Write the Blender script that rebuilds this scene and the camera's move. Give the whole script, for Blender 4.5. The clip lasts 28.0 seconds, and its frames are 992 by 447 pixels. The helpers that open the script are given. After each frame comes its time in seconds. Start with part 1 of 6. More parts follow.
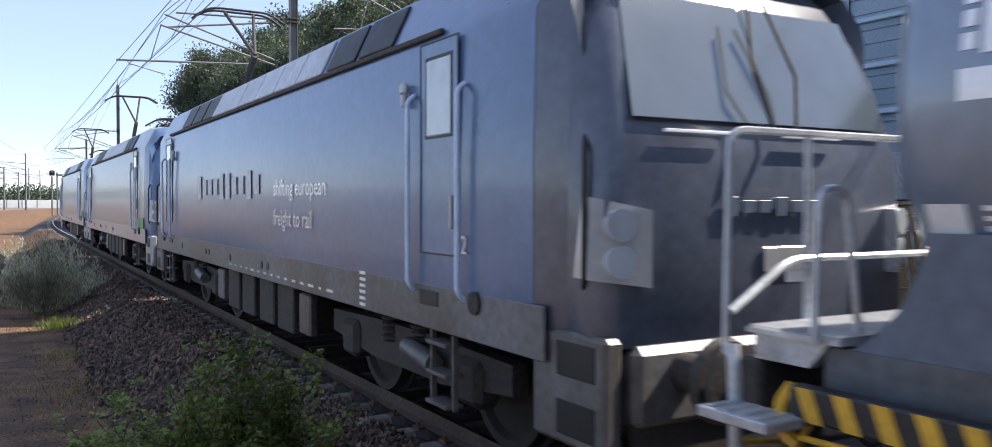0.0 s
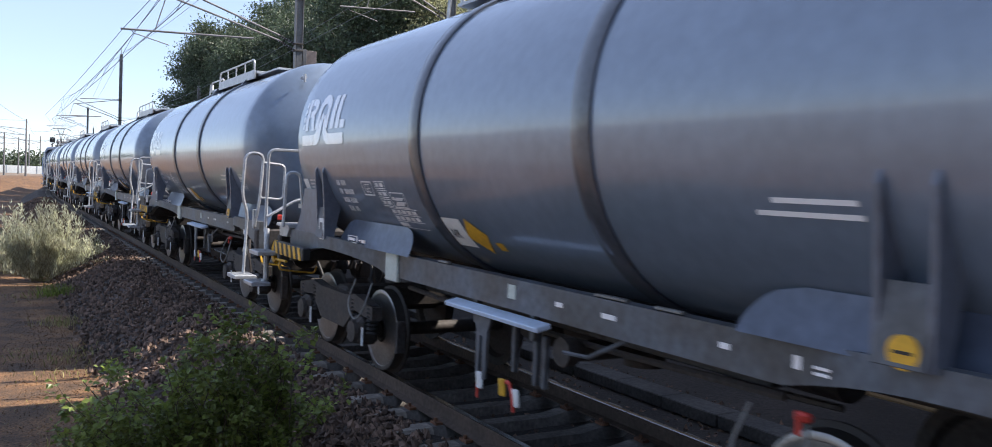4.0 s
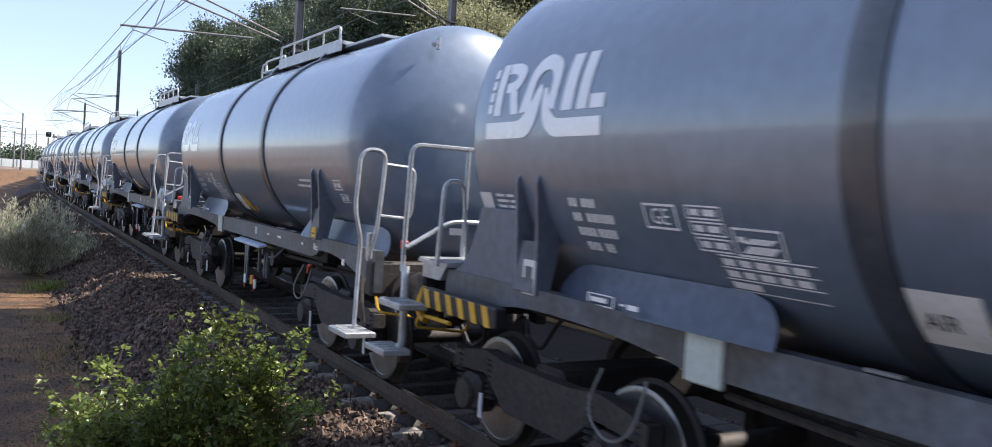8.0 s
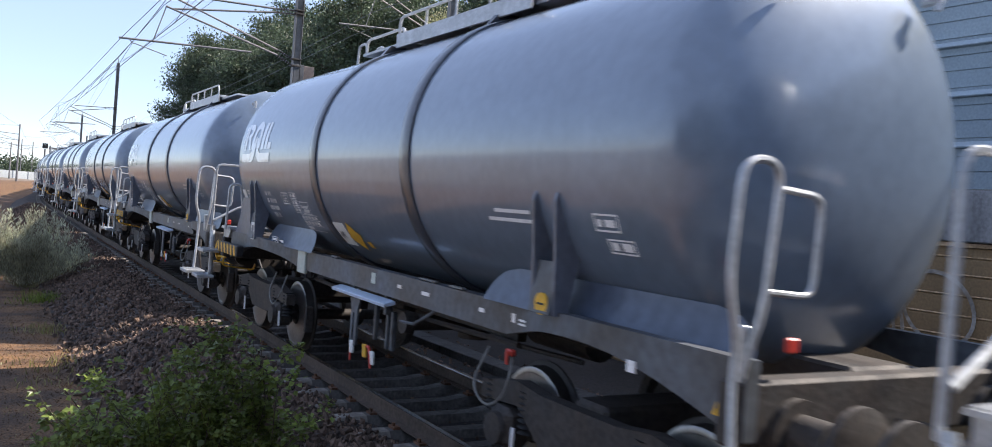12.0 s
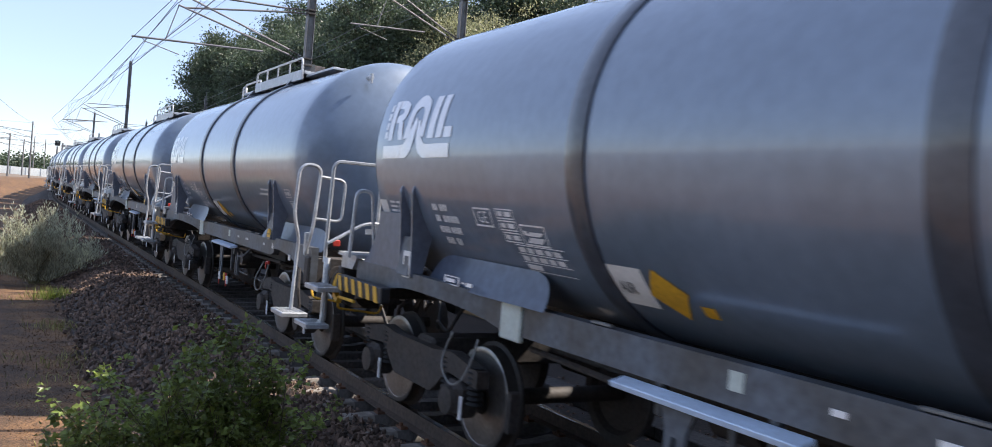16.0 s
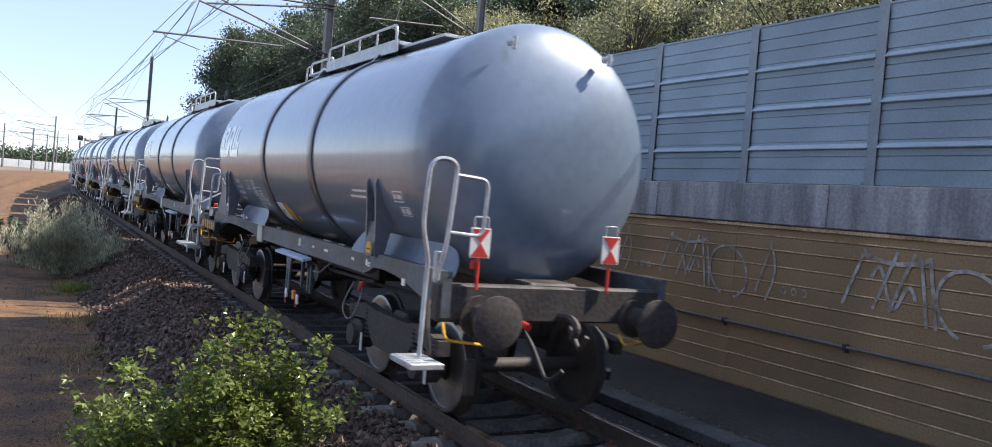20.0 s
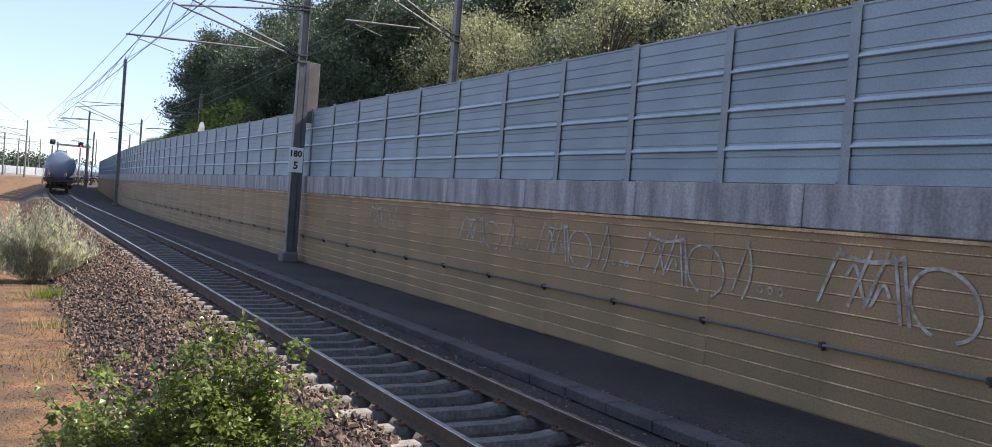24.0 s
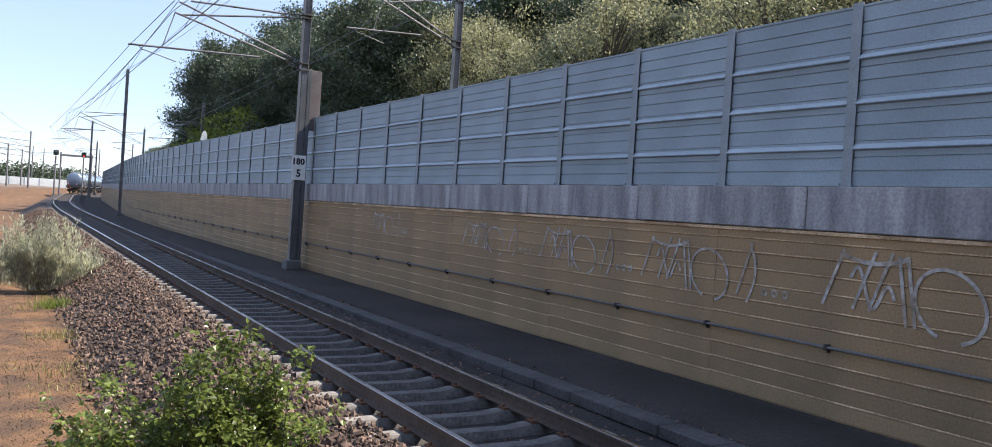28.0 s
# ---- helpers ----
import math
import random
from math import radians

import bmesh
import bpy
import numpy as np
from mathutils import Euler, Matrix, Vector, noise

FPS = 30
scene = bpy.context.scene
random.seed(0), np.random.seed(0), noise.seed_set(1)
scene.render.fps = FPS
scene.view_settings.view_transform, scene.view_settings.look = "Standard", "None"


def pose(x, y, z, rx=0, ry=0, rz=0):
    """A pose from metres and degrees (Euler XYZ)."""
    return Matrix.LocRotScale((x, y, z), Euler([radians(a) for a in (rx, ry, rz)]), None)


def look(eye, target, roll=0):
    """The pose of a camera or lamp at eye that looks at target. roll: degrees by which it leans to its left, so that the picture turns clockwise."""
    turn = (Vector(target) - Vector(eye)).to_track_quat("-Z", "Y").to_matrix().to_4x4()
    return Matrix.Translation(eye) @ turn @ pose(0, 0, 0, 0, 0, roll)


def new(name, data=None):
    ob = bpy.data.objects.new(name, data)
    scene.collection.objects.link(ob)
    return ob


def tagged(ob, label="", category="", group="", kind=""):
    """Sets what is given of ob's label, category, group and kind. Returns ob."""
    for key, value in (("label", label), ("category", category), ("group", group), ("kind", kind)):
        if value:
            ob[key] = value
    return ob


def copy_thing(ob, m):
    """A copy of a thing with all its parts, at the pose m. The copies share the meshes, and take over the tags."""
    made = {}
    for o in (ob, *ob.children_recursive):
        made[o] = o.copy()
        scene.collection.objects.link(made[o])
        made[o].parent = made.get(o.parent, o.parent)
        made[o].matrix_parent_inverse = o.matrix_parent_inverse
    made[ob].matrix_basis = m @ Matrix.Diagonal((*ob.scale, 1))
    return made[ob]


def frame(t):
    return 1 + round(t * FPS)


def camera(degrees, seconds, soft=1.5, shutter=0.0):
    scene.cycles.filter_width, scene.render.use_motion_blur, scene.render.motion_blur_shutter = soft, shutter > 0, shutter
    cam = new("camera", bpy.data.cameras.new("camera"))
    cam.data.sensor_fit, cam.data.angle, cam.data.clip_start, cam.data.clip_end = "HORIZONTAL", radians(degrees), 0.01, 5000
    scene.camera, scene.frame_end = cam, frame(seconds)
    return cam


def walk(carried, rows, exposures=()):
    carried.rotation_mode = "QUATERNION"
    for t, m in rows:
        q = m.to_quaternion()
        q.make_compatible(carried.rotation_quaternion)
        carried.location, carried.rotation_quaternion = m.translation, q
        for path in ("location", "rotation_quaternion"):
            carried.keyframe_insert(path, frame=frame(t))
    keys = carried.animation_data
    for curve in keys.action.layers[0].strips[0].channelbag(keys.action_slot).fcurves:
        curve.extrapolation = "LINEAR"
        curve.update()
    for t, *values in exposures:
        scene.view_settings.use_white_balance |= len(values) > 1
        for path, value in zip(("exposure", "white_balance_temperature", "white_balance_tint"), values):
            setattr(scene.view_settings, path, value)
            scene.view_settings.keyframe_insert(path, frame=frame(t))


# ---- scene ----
EYE = (0.0, 0.0, 2.10)          # camera beside the line, heights counted from the rail top
NEAR_RAIL = 3.75
CENTRE = NEAR_RAIL + 0.7525     # middle of the track
WALL = 10.70                    # face of the retaining wall, in units of the wall's side
# The wall's side of the line is drawn up in units of 0.82 m, counted from the eye; BESIDE brings it to metres.
UNIT = 0.82
BESIDE = Matrix.Translation(EYE) @ Matrix.Scale(UNIT, 4) @ Matrix.Translation([-e for e in EYE])

cam = camera(60.0, 28.0, soft=0.85, shutter=0.07)


def held(pitch, roll, turn):
    return pose(*EYE, 90 + pitch, 0, -turn) @ pose(0, 0, 0, 0, 0, roll)


# seconds, pitch, roll, turn to the right of the track's direction
VIEW = [
    (0, -1.33, 0.02, 30.02), (0.5, -1.37, 0.68, 30.03), (1, -1.66, 0.91, 30.01), (1.5, -1.80, 1.37, 29.99), (2, -1.88, 1.82, 29.89), 
    (2.5, -2.00, 1.96, 29.92), (3, -2.08, 2.08, 29.94), (3.5, -2.24, 2.13, 30.02), (5.5, -2.29, 3.19, 30.36), (6, -2.25, 3.27, 30.33), 
    (6.5, -2.22, 3.36, 30.30), (7, -2.14, 3.48, 30.26), (7.5, -2.10, 3.61, 30.33), (8, -1.94, 3.76, 30.43), (8.5, -1.70, 3.83, 30.60), 
    (9, -1.45, 3.96, 30.75), (9.5, -1.28, 3.98, 30.79), (10, -1.17, 4.06, 30.73), (10.5, -1.05, 4.19, 30.73), (11, -0.99, 4.23, 30.69), 
    (11.5, -0.89, 4.33, 30.68), (12, -0.86, 4.33, 30.62), (12.5, -0.86, 4.38, 30.58), (14.5, -0.57, 4.76, 30.45), (15, -0.70, 4.70, 30.30), 
    (15.5, -0.70, 4.82, 30.21), (16, -0.85, 4.84, 30.00), (16.5, -1.02, 4.85, 29.84), (17, -1.20, 4.89, 29.59), (17.5, -1.26, 4.89, 29.33), 
    (18, -1.36, 4.88, 29.18), (18.5, -1.21, 4.94, 29.21), (19, -1.23, 4.96, 29.09), (19.5, -1.23, 4.94, 28.92), (20, -1.33, 4.87, 28.81), 
    (20.5, -1.35, 4.87, 28.82), (22.5, -1.24, 4.50, 29.38), (23, -1.19, 4.44, 29.72), (23.5, -1.12, 4.46, 29.99), (24, -1.11, 4.45, 30.24), 
    (24.5, -1.10, 4.41, 30.39), (25, -1.04, 4.38, 30.34), (25.5, -0.96, 4.28, 30.28), (26, -0.97, 4.23, 30.27), (26.5, -0.97, 4.00, 30.23), 
    (27, -0.87, 3.86, 30.17), (27.5, -0.81, 3.82, 30.11), (28, -0.75, 3.83, 30.01), 
]
walk(cam, [(t, held(p, r, a)) for t, p, r, a in VIEW], exposures=[(0.0, 1.50, 6450, 14), (28.0, 1.50, 6450, 14)])

# ---------------------------------------------------------------- light
SUN_TURN, SUN_HEIGHT = 102.0, 45.6     # degrees right of the track's direction, degrees up
world = bpy.data.worlds.new("world")
scene.world = world
world.use_nodes = True
wn = world.node_tree.nodes
wl = world.node_tree.links
bg = wn["Background"]
sky = wn.new("ShaderNodeTexSky")
sky.sky_type = "NISHITA"
sky.sun_disc = False
sky.sun_elevation = radians(SUN_HEIGHT)
sky.sun_rotation = radians(SUN_TURN)
sky.altitude = 1200
sky.air_density, sky.dust_density, sky.ozone_density = 1.0, 0.0, 1.6
haze = wn.new("ShaderNodeMix")          # thin even haze over the clear sky
haze.data_type = "RGBA"
haze.inputs[0].default_value = 0.65
haze.inputs[7].default_value = (1.62, 1.98, 2.8, 1)
wl.new(sky.outputs[0], haze.inputs[6])
wl.new(haze.outputs[2], bg.inputs[0])
bg.inputs[1].default_value = 0.118
sun = new("sun", bpy.data.lights.new("sun", "SUN"))
sun.data.energy = 3.6
sun.data.angle = radians(0.55)
sun.data.color = (1.0, 0.93, 0.82)
_s = Vector((math.sin(radians(SUN_TURN)) * math.cos(radians(SUN_HEIGHT)), math.cos(radians(SUN_TURN)) * math.cos(radians(SUN_HEIGHT)), math.sin(radians(SUN_HEIGHT))))
sun.matrix_world = look(_s * 60, (0, 0, 0))


# ---------------------------------------------------------------- materials
def material(name, colour, rough=0.6, metal=0.0, vary=0.25, grain=18.0, stain=1.3, bump=0.15, coat=0.0, tint=None, pieces=0.0, streak=1.0, spec=0.5):
    """A surface with fine grain and larger stains, in object space. tint: the second colour of the stains. streak: stretch of the stains in height."""
    m = bpy.data.materials.new(name)
    m.use_nodes = True
    n, l = m.node_tree.nodes, m.node_tree.links
    b = n["Principled BSDF"]
    co = n.new("ShaderNodeTexCoord")
    mp = n.new("ShaderNodeMapping")
    mp.inputs["Scale"].default_value = (1, 1, 1 / streak)
    l.new(co.outputs["Object"], mp.inputs[0])
    big = n.new("ShaderNodeTexNoise")
    big.inputs["Scale"].default_value, big.inputs["Detail"].default_value = stain, 5
    l.new(mp.outputs[0], big.inputs["Vector"])
    fine = n.new("ShaderNodeTexNoise")
    fine.inputs["Scale"].default_value, fine.inputs["Detail"].default_value = grain, 3
    l.new(co.outputs["Object"], fine.inputs["Vector"])
    ramp = n.new("ShaderNodeValToRGB")
    c = np.array(colour)
    d = np.array(tint) if tint else c * (1 - vary)
    ramp.color_ramp.elements[0].position, ramp.color_ramp.elements[1].position = 0.36, 0.66
    ramp.color_ramp.elements[0].color = (*d, 1)
    ramp.color_ramp.elements[1].color = (*np.minimum(c * (1 + vary * 0.4), 1), 1)
    l.new(big.outputs["Fac"], ramp.inputs[0])
    mix = n.new("ShaderNodeMix")
    mix.data_type, mix.blend_type = "RGBA", "MULTIPLY"
    mix.inputs[0].default_value = 1
    g = n.new("ShaderNodeMapRange")
    g.inputs["From Min"].default_value, g.inputs["From Max"].default_value = 0.3, 0.7
    g.inputs["To Min"].default_value, g.inputs["To Max"].default_value = 1 - vary, 1 + vary * 0.5
    l.new(fine.outputs["Fac"], g.inputs[0])
    l.new(ramp.outputs[0], mix.inputs[6])
    l.new(g.outputs[0], mix.inputs[7])
    last = mix.outputs[2]
    if pieces:
        info = n.new("ShaderNodeObjectInfo")
        geo = n.new("ShaderNodeNewGeometry")
        add = n.new("ShaderNodeMath")
        add.operation = "ADD"
        l.new(info.outputs["Random"], add.inputs[0])
        l.new(geo.outputs["Random Per Island"], add.inputs[1])
        fr = n.new("ShaderNodeMath")
        fr.operation = "FRACT"
        l.new(add.outputs[0], fr.inputs[0])
        pr = n.new("ShaderNodeMapRange")
        pr.inputs["To Min"].default_value, pr.inputs["To Max"].default_value = 1 - pieces, 1 + pieces
        l.new(fr.outputs[0], pr.inputs[0])
        m2 = n.new("ShaderNodeMix")
        m2.data_type, m2.blend_type = "RGBA", "MULTIPLY"
        m2.inputs[0].default_value = 1
        l.new(last, m2.inputs[6])
        l.new(pr.outputs[0], m2.inputs[7])
        last = m2.outputs[2]
    l.new(last, b.inputs["Base Color"])
    rr = n.new("ShaderNodeMapRange")
    rr.inputs["To Min"].default_value, rr.inputs["To Max"].default_value = max(rough - 0.12, 0.03), min(rough + 0.12, 1)
    l.new(big.outputs["Fac"], rr.inputs[0])
    l.new(rr.outputs[0], b.inputs["Roughness"])
    b.inputs["Metallic"].default_value = metal
    b.inputs["Coat Weight"].default_value = coat
    b.inputs["Coat Roughness"].default_value = 0.12
    b.inputs["Specular IOR Level"].default_value = spec
    if bump:
        bp = n.new("ShaderNodeBump")
        bp.inputs["Strength"].default_value, bp.inputs["Distance"].default_value = bump, 0.01
        l.new(fine.outputs["Fac"], bp.inputs["Height"])
        l.new(bp.outputs[0], b.inputs["Normal"])
    return m


def leaf_material(name, colour, through_light=0.35, rough=0.5):
    m = material(name, colour, rough, 0, 0.35, 6.0, 0.8, 0.0, pieces=0.45)
    n, l = m.node_tree.nodes, m.node_tree.links
    b = n["Principled BSDF"]
    tr = n.new("ShaderNodeBsdfTranslucent")
    src = b.inputs["Base Color"].links[0].from_socket
    l.new(src, tr.inputs[0])
    mx = n.new("ShaderNodeMixShader")
    mx.inputs[0].default_value = through_light
    l.new(b.outputs[0], mx.inputs[1])
    l.new(tr.outputs[0], mx.inputs[2])
    l.new(mx.outputs[0], n["Material Output"].inputs[0])
    return m


TANK = material("tank_paint", (0.168, 0.222, 0.296), 0.36, 0.16, 0.12, 9, 0.7, 0.008, coat=1.0, spec=1.0)
TANK_BAND = material("band_paint", (0.065, 0.075, 0.095), 0.35, 0, 0.2, 20, 2, 0.03, coat=0.8)
FRAME = material("frame_paint", (0.105, 0.122, 0.145), 0.5, 0, 0.3, 15, 2.2, 0.08, tint=(0.075, 0.076, 0.078))
FINPAINT = material("fin_paint", (0.135, 0.155, 0.195), 0.42, 0, 0.2, 15, 2.2, 0.03, coat=0.3)
CASING = material("mast_casing_paint", (0.105, 0.108, 0.115), 0.6, 0.1, 0.25, 20, 1.2, 0.06)
GUSSET = material("gusset_paint", (0.105, 0.132, 0.180), 0.45, 0, 0.18, 12, 1.5, 0.02, coat=0.3, spec=0.4)
SADDLE = material("saddle_paint", (0.082, 0.104, 0.152), 0.42, 0.0, 0.22, 12, 1.5, 0.02, coat=0.3, spec=0.4)
GALV = material("galvanised_steel", (0.50, 0.52, 0.54), 0.42, 0.45, 0.2, 40, 6, 0.06)
STEPALU = material("bright_sheet", (0.60, 0.72, 0.88), 0.35, 0.1, 0.12, 30, 3, 0.04)
DARK = material("dirty_running_gear", (0.040, 0.037, 0.036), 0.7, 0.1, 0.45, 25, 4, 0.3, tint=(0.052, 0.042, 0.036))
WHEEL = material("worn_wheel_steel", (0.030, 0.026, 0.023), 0.65, 0.1, 0.35, 30, 5, 0.1)
TREAD = material("wheel_rim_steel", (0.30, 0.29, 0.28), 0.35, 0.8, 0.2, 30, 5, 0.03)
RUBBER = material("black_rubber", (0.014, 0.014, 0.015), 0.7, 0, 0.2, 30, 5, 0.05)
YELLOW = material("yellow_paint", (0.72, 0.40, 0.03), 0.5, 0, 0.18, 25, 4, 0.05)
BLACKP = material("black_paint", (0.016, 0.016, 0.018), 0.5, 0, 0.2, 25, 4, 0.05)
WHITE = material("white_lettering", (0.90, 0.91, 0.92), 0.25, 0, 0.06, 40, 3, 0.0, coat=1.0)
PLATE = material("white_plate", (0.76, 0.76, 0.74), 0.45, 0, 0.08, 30, 4, 0.02)
PALEBOX = material("pale_green_sheet", (0.55, 0.61, 0.56), 0.45, 0, 0.12, 30, 4, 0.03)
RED = material("red_paint", (0.55, 0.045, 0.03), 0.45, 0, 0.15, 30, 4, 0.02)
HOSE = material("pale_cable", (0.20, 0.20, 0.19), 0.6, 0, 0.2, 30, 4, 0.02)
RUST = material("rusty_steel", (0.16, 0.075, 0.04), 0.85, 0.1, 0.4, 30, 3, 0.3)
NAVY = material("navy_loco_paint", (0.105, 0.178, 0.310), 0.32, 0.05, 0.14, 9, 0.8, 0.012, coat=0.5)
NAVYDARK = material("dark_cab_paint", (0.085, 0.098, 0.13), 0.32, 0.1, 0.2, 12, 1.4, 0.03, coat=0.6)
SKIRT = material("grey_skirt_paint", (0.15, 0.15, 0.152), 0.45, 0, 0.3, 12, 1.2, 0.05, tint=(0.10, 0.088, 0.076))
SILVER = material("silver_loco_paint", (0.36, 0.38, 0.41), 0.33, 0.2, 0.15, 10, 1.0, 0.02, coat=0.3)
GREEN = material("green_stripe_paint", (0.06, 0.26, 0.06), 0.4, 0, 0.15, 10, 1.0, 0.02)
ROOF = material("roof_grey_paint", (0.56, 0.58, 0.61), 0.40, 0.1, 0.2, 14, 1.5, 0.06)
LAMPHOUSE = material("lamp_housing", (0.50, 0.50, 0.49), 0.25, 0.3, 0.1, 14, 1.5, 0.02)
CONCRETE = material("wall_concrete", (0.36, 0.36, 0.375), 0.9, 0, 0.25, 22, 3.6, 0.2, tint=(0.20, 0.202, 0.215), streak=7.0)
# Dark middles carry the wall's shade, pale ends the sun that reaches them.
SLEEPER_SHADED = material("shaded_sleeper_concrete", (0.125, 0.115, 0.105), 0.9, 0, 0.35, 25, 3, 0.3, tint=(0.070, 0.063, 0.057), pieces=0.18)
SUNLIT_END = material("sunlit_sleeper_end", (0.25, 0.225, 0.195), 0.9, 0, 0.3, 25, 3, 0.3, tint=(0.16, 0.14, 0.12), pieces=0.2)
STONE = material("ballast_stone", (0.150, 0.099, 0.072), 0.92, 0, 0.35, 30, 3, 0.3, pieces=0.65)
# Darkened for the shade in the gaps between the stones.
BED_SHADE = material("ballast_bed_shade", (0.042, 0.034, 0.030), 0.95, 0, 0.5, 26, 0.5, 1.0)
YARD = material("yard_and_bounce_gravel", (0.205, 0.160, 0.118), 0.95, 0, 0.45, 14, 0.3, 0.9, tint=(0.140, 0.108, 0.078))
SOIL = material("dry_soil", (0.178, 0.092, 0.038), 0.97, 0, 0.75, 42, 1.6, 1.0, tint=(0.088, 0.049, 0.024))
# Shoulder ground, darkened like the bed for shade between stones.
SHOULDER_SHADE = material("stony_shoulder_shade", (0.075, 0.053, 0.041), 0.95, 0, 0.6, 16, 0.9, 1.0)
GRASSY = material("hill_grass", (0.10, 0.11, 0.045), 0.95, 0, 0.4, 3, 0.2, 0.6)
RAILSIDE = material("rail_side", (0.105, 0.075, 0.058), 0.85, 0.2, 0.3, 20, 2, 0.15)
RAILTOP = material("rail_running_face", (0.62, 0.60, 0.58), 0.22, 1.0, 0.1, 30, 2, 0.02)
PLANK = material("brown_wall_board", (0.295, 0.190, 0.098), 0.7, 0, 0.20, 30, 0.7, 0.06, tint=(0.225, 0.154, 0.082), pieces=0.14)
# Orange of the top moulding; on the lips it paints the light they catch.
MOULDING_LIPLIGHT = material("orange_moulding_and_lip_light", (0.62, 0.45, 0.28), 0.6, 0, 0.4, 30, 1.2, 0.1, tint=(0.30, 0.19, 0.10))
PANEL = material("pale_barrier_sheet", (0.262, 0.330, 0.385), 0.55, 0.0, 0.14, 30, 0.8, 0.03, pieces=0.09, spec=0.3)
# Lighter copy of the panel sheet, for sky light on the ledges.
LEDGE_SKYLIT = material("skylit_barrier_ledge", (0.43, 0.51, 0.57), 0.5, 0.0, 0.12, 30, 0.8, 0.03, pieces=0.09, spec=0.3)
POST = material("barrier_post_steel", (0.26, 0.30, 0.335), 0.6, 0.1, 0.15, 30, 1.5, 0.05, spec=0.3)
MAST = material("mast_steel", (0.22, 0.22, 0.225), 0.6, 0.3, 0.25, 20, 1.2, 0.08, tint=(0.15, 0.14, 0.13))
DUCT = material("dark_concrete", (0.086, 0.081, 0.079), 0.95, 0, 0.35, 22, 1.2, 0.25)
MASTC = material("mast_concrete", (0.16, 0.15, 0.145), 0.85, 0, 0.2, 20, 1.2, 0.1)
WIRE = material("wire", (0.10, 0.10, 0.105), 0.5, 0.6, 0.1, 20, 1, 0.0)
INSUL = material("brown_insulator", (0.06, 0.045, 0.04), 0.3, 0, 0.1, 20, 1, 0.0)
CABINET = material("brown_cover_plate", (0.165, 0.135, 0.130), 0.7, 0.0, 0.2, 20, 1.2, 0.08)
SPRAY = material("graffiti_paint", (0.39, 0.38, 0.37), 0.75, 0, 0.45, 14, 3.0, 0.0, tint=(0.29, 0.24, 0.19))
BARK = material("bark", (0.11, 0.085, 0.06), 0.95, 0, 0.35, 12, 3, 0.5)
LEAF_DARK = leaf_material("dark_leaves", (0.088, 0.122, 0.070), 0.35)
LEAF_OLIVE = leaf_material("olive_leaves", (0.345, 0.35, 0.19), 0.5)
LEAF_LIGHT = leaf_material("yellow_green_leaves", (0.25, 0.31, 0.06), 0.5)
LEAF_BUSH = leaf_material("fresh_green_leaves", (0.232, 0.295, 0.070), 0.5, 0.34)
LEAF_GREY = leaf_material("grey_green_leaves", (0.70, 0.70, 0.52), 0.5)
FARPANEL = material("pale_far_sheet", (0.60, 0.63, 0.62), 0.5, 0.0, 0.15, 4, 0.3, 0.02, pieces=0.06)
GRASSTUFT = leaf_material("dry_grass", (0.30, 0.27, 0.10), 0.4)


def glass_material():
    m = bpy.data.materials.new("tinted_glass")
    m.use_nodes = True
    b = m.node_tree.nodes["Principled BSDF"]
    b.inputs["Base Color"].default_value = (0.03, 0.04, 0.045, 1)
    b.inputs["Roughness"].default_value = 0.04
    b.inputs["Specular IOR Level"].default_value = 0.9
    b.inputs["Coat Weight"].default_value = 1.0
    return m


def glow_material(name, colour, strength):
    m = bpy.data.materials.new(name)
    m.use_nodes = True
    b = m.node_tree.nodes["Principled BSDF"]
    b.inputs["Base Color"].default_value = (*colour, 1)
    b.inputs["Emission Color"].default_value = (*colour, 1)
    b.inputs["Emission Strength"].default_value = strength
    return m


SIGNAL = glow_material("red_signal_glow", (1.0, 0.04, 0.03), 0.5)
GLASS = glass_material()
# Both glasses have a lifted base colour for the sky they reflect.
SCREEN = material("sky_lit_glass", (0.085, 0.10, 0.11), 0.05, 0.0, 0.1, 3, 0.8, 0.0, coat=1.0, spec=1.0)
PALE_SKYGLASS = material("pale_sky_glass", (0.42, 0.46, 0.48), 0.06, 0.0, 0.1, 6, 1.0, 0.0, coat=1.0, spec=0.9)


# ---------------------------------------------------------------- mesh tools
def box(bm, c, s, bevel=0.0, rot=None):
    """A box at c of size s, its edges bevelled."""
    made = bmesh.ops.create_cube(bm, size=1.0)["verts"]
    bmesh.ops.scale(bm, vec=s, verts=made)
    if bevel:
        edges = list({e for v in made for e in v.link_edges})
        made = list({v for f in bmesh.ops.bevel(bm, geom=edges, offset=bevel, segments=1, affect="EDGES", clamp_overlap=True)["faces"] for v in f.verts} | {v for v in made if v.is_valid})
    if rot:
        bmesh.ops.rotate(bm, verts=made, cent=(0, 0, 0), matrix=Euler([radians(a) for a in rot]).to_matrix())
    bmesh.ops.translate(bm, vec=c, verts=made)


def rod(bm, a, b, r, seg=8, r2=None):
    a, b = Vector(a), Vector(b)
    d = b - a
    made = bmesh.ops.create_cone(bm, cap_ends=True, segments=seg, radius1=r, radius2=r if r2 is None else r2, depth=d.length)["verts"]
    m = Matrix.Translation((a + b) / 2) @ d.to_track_quat("Z", "Y").to_matrix().to_4x4()
    bmesh.ops.transform(bm, matrix=m, verts=made)


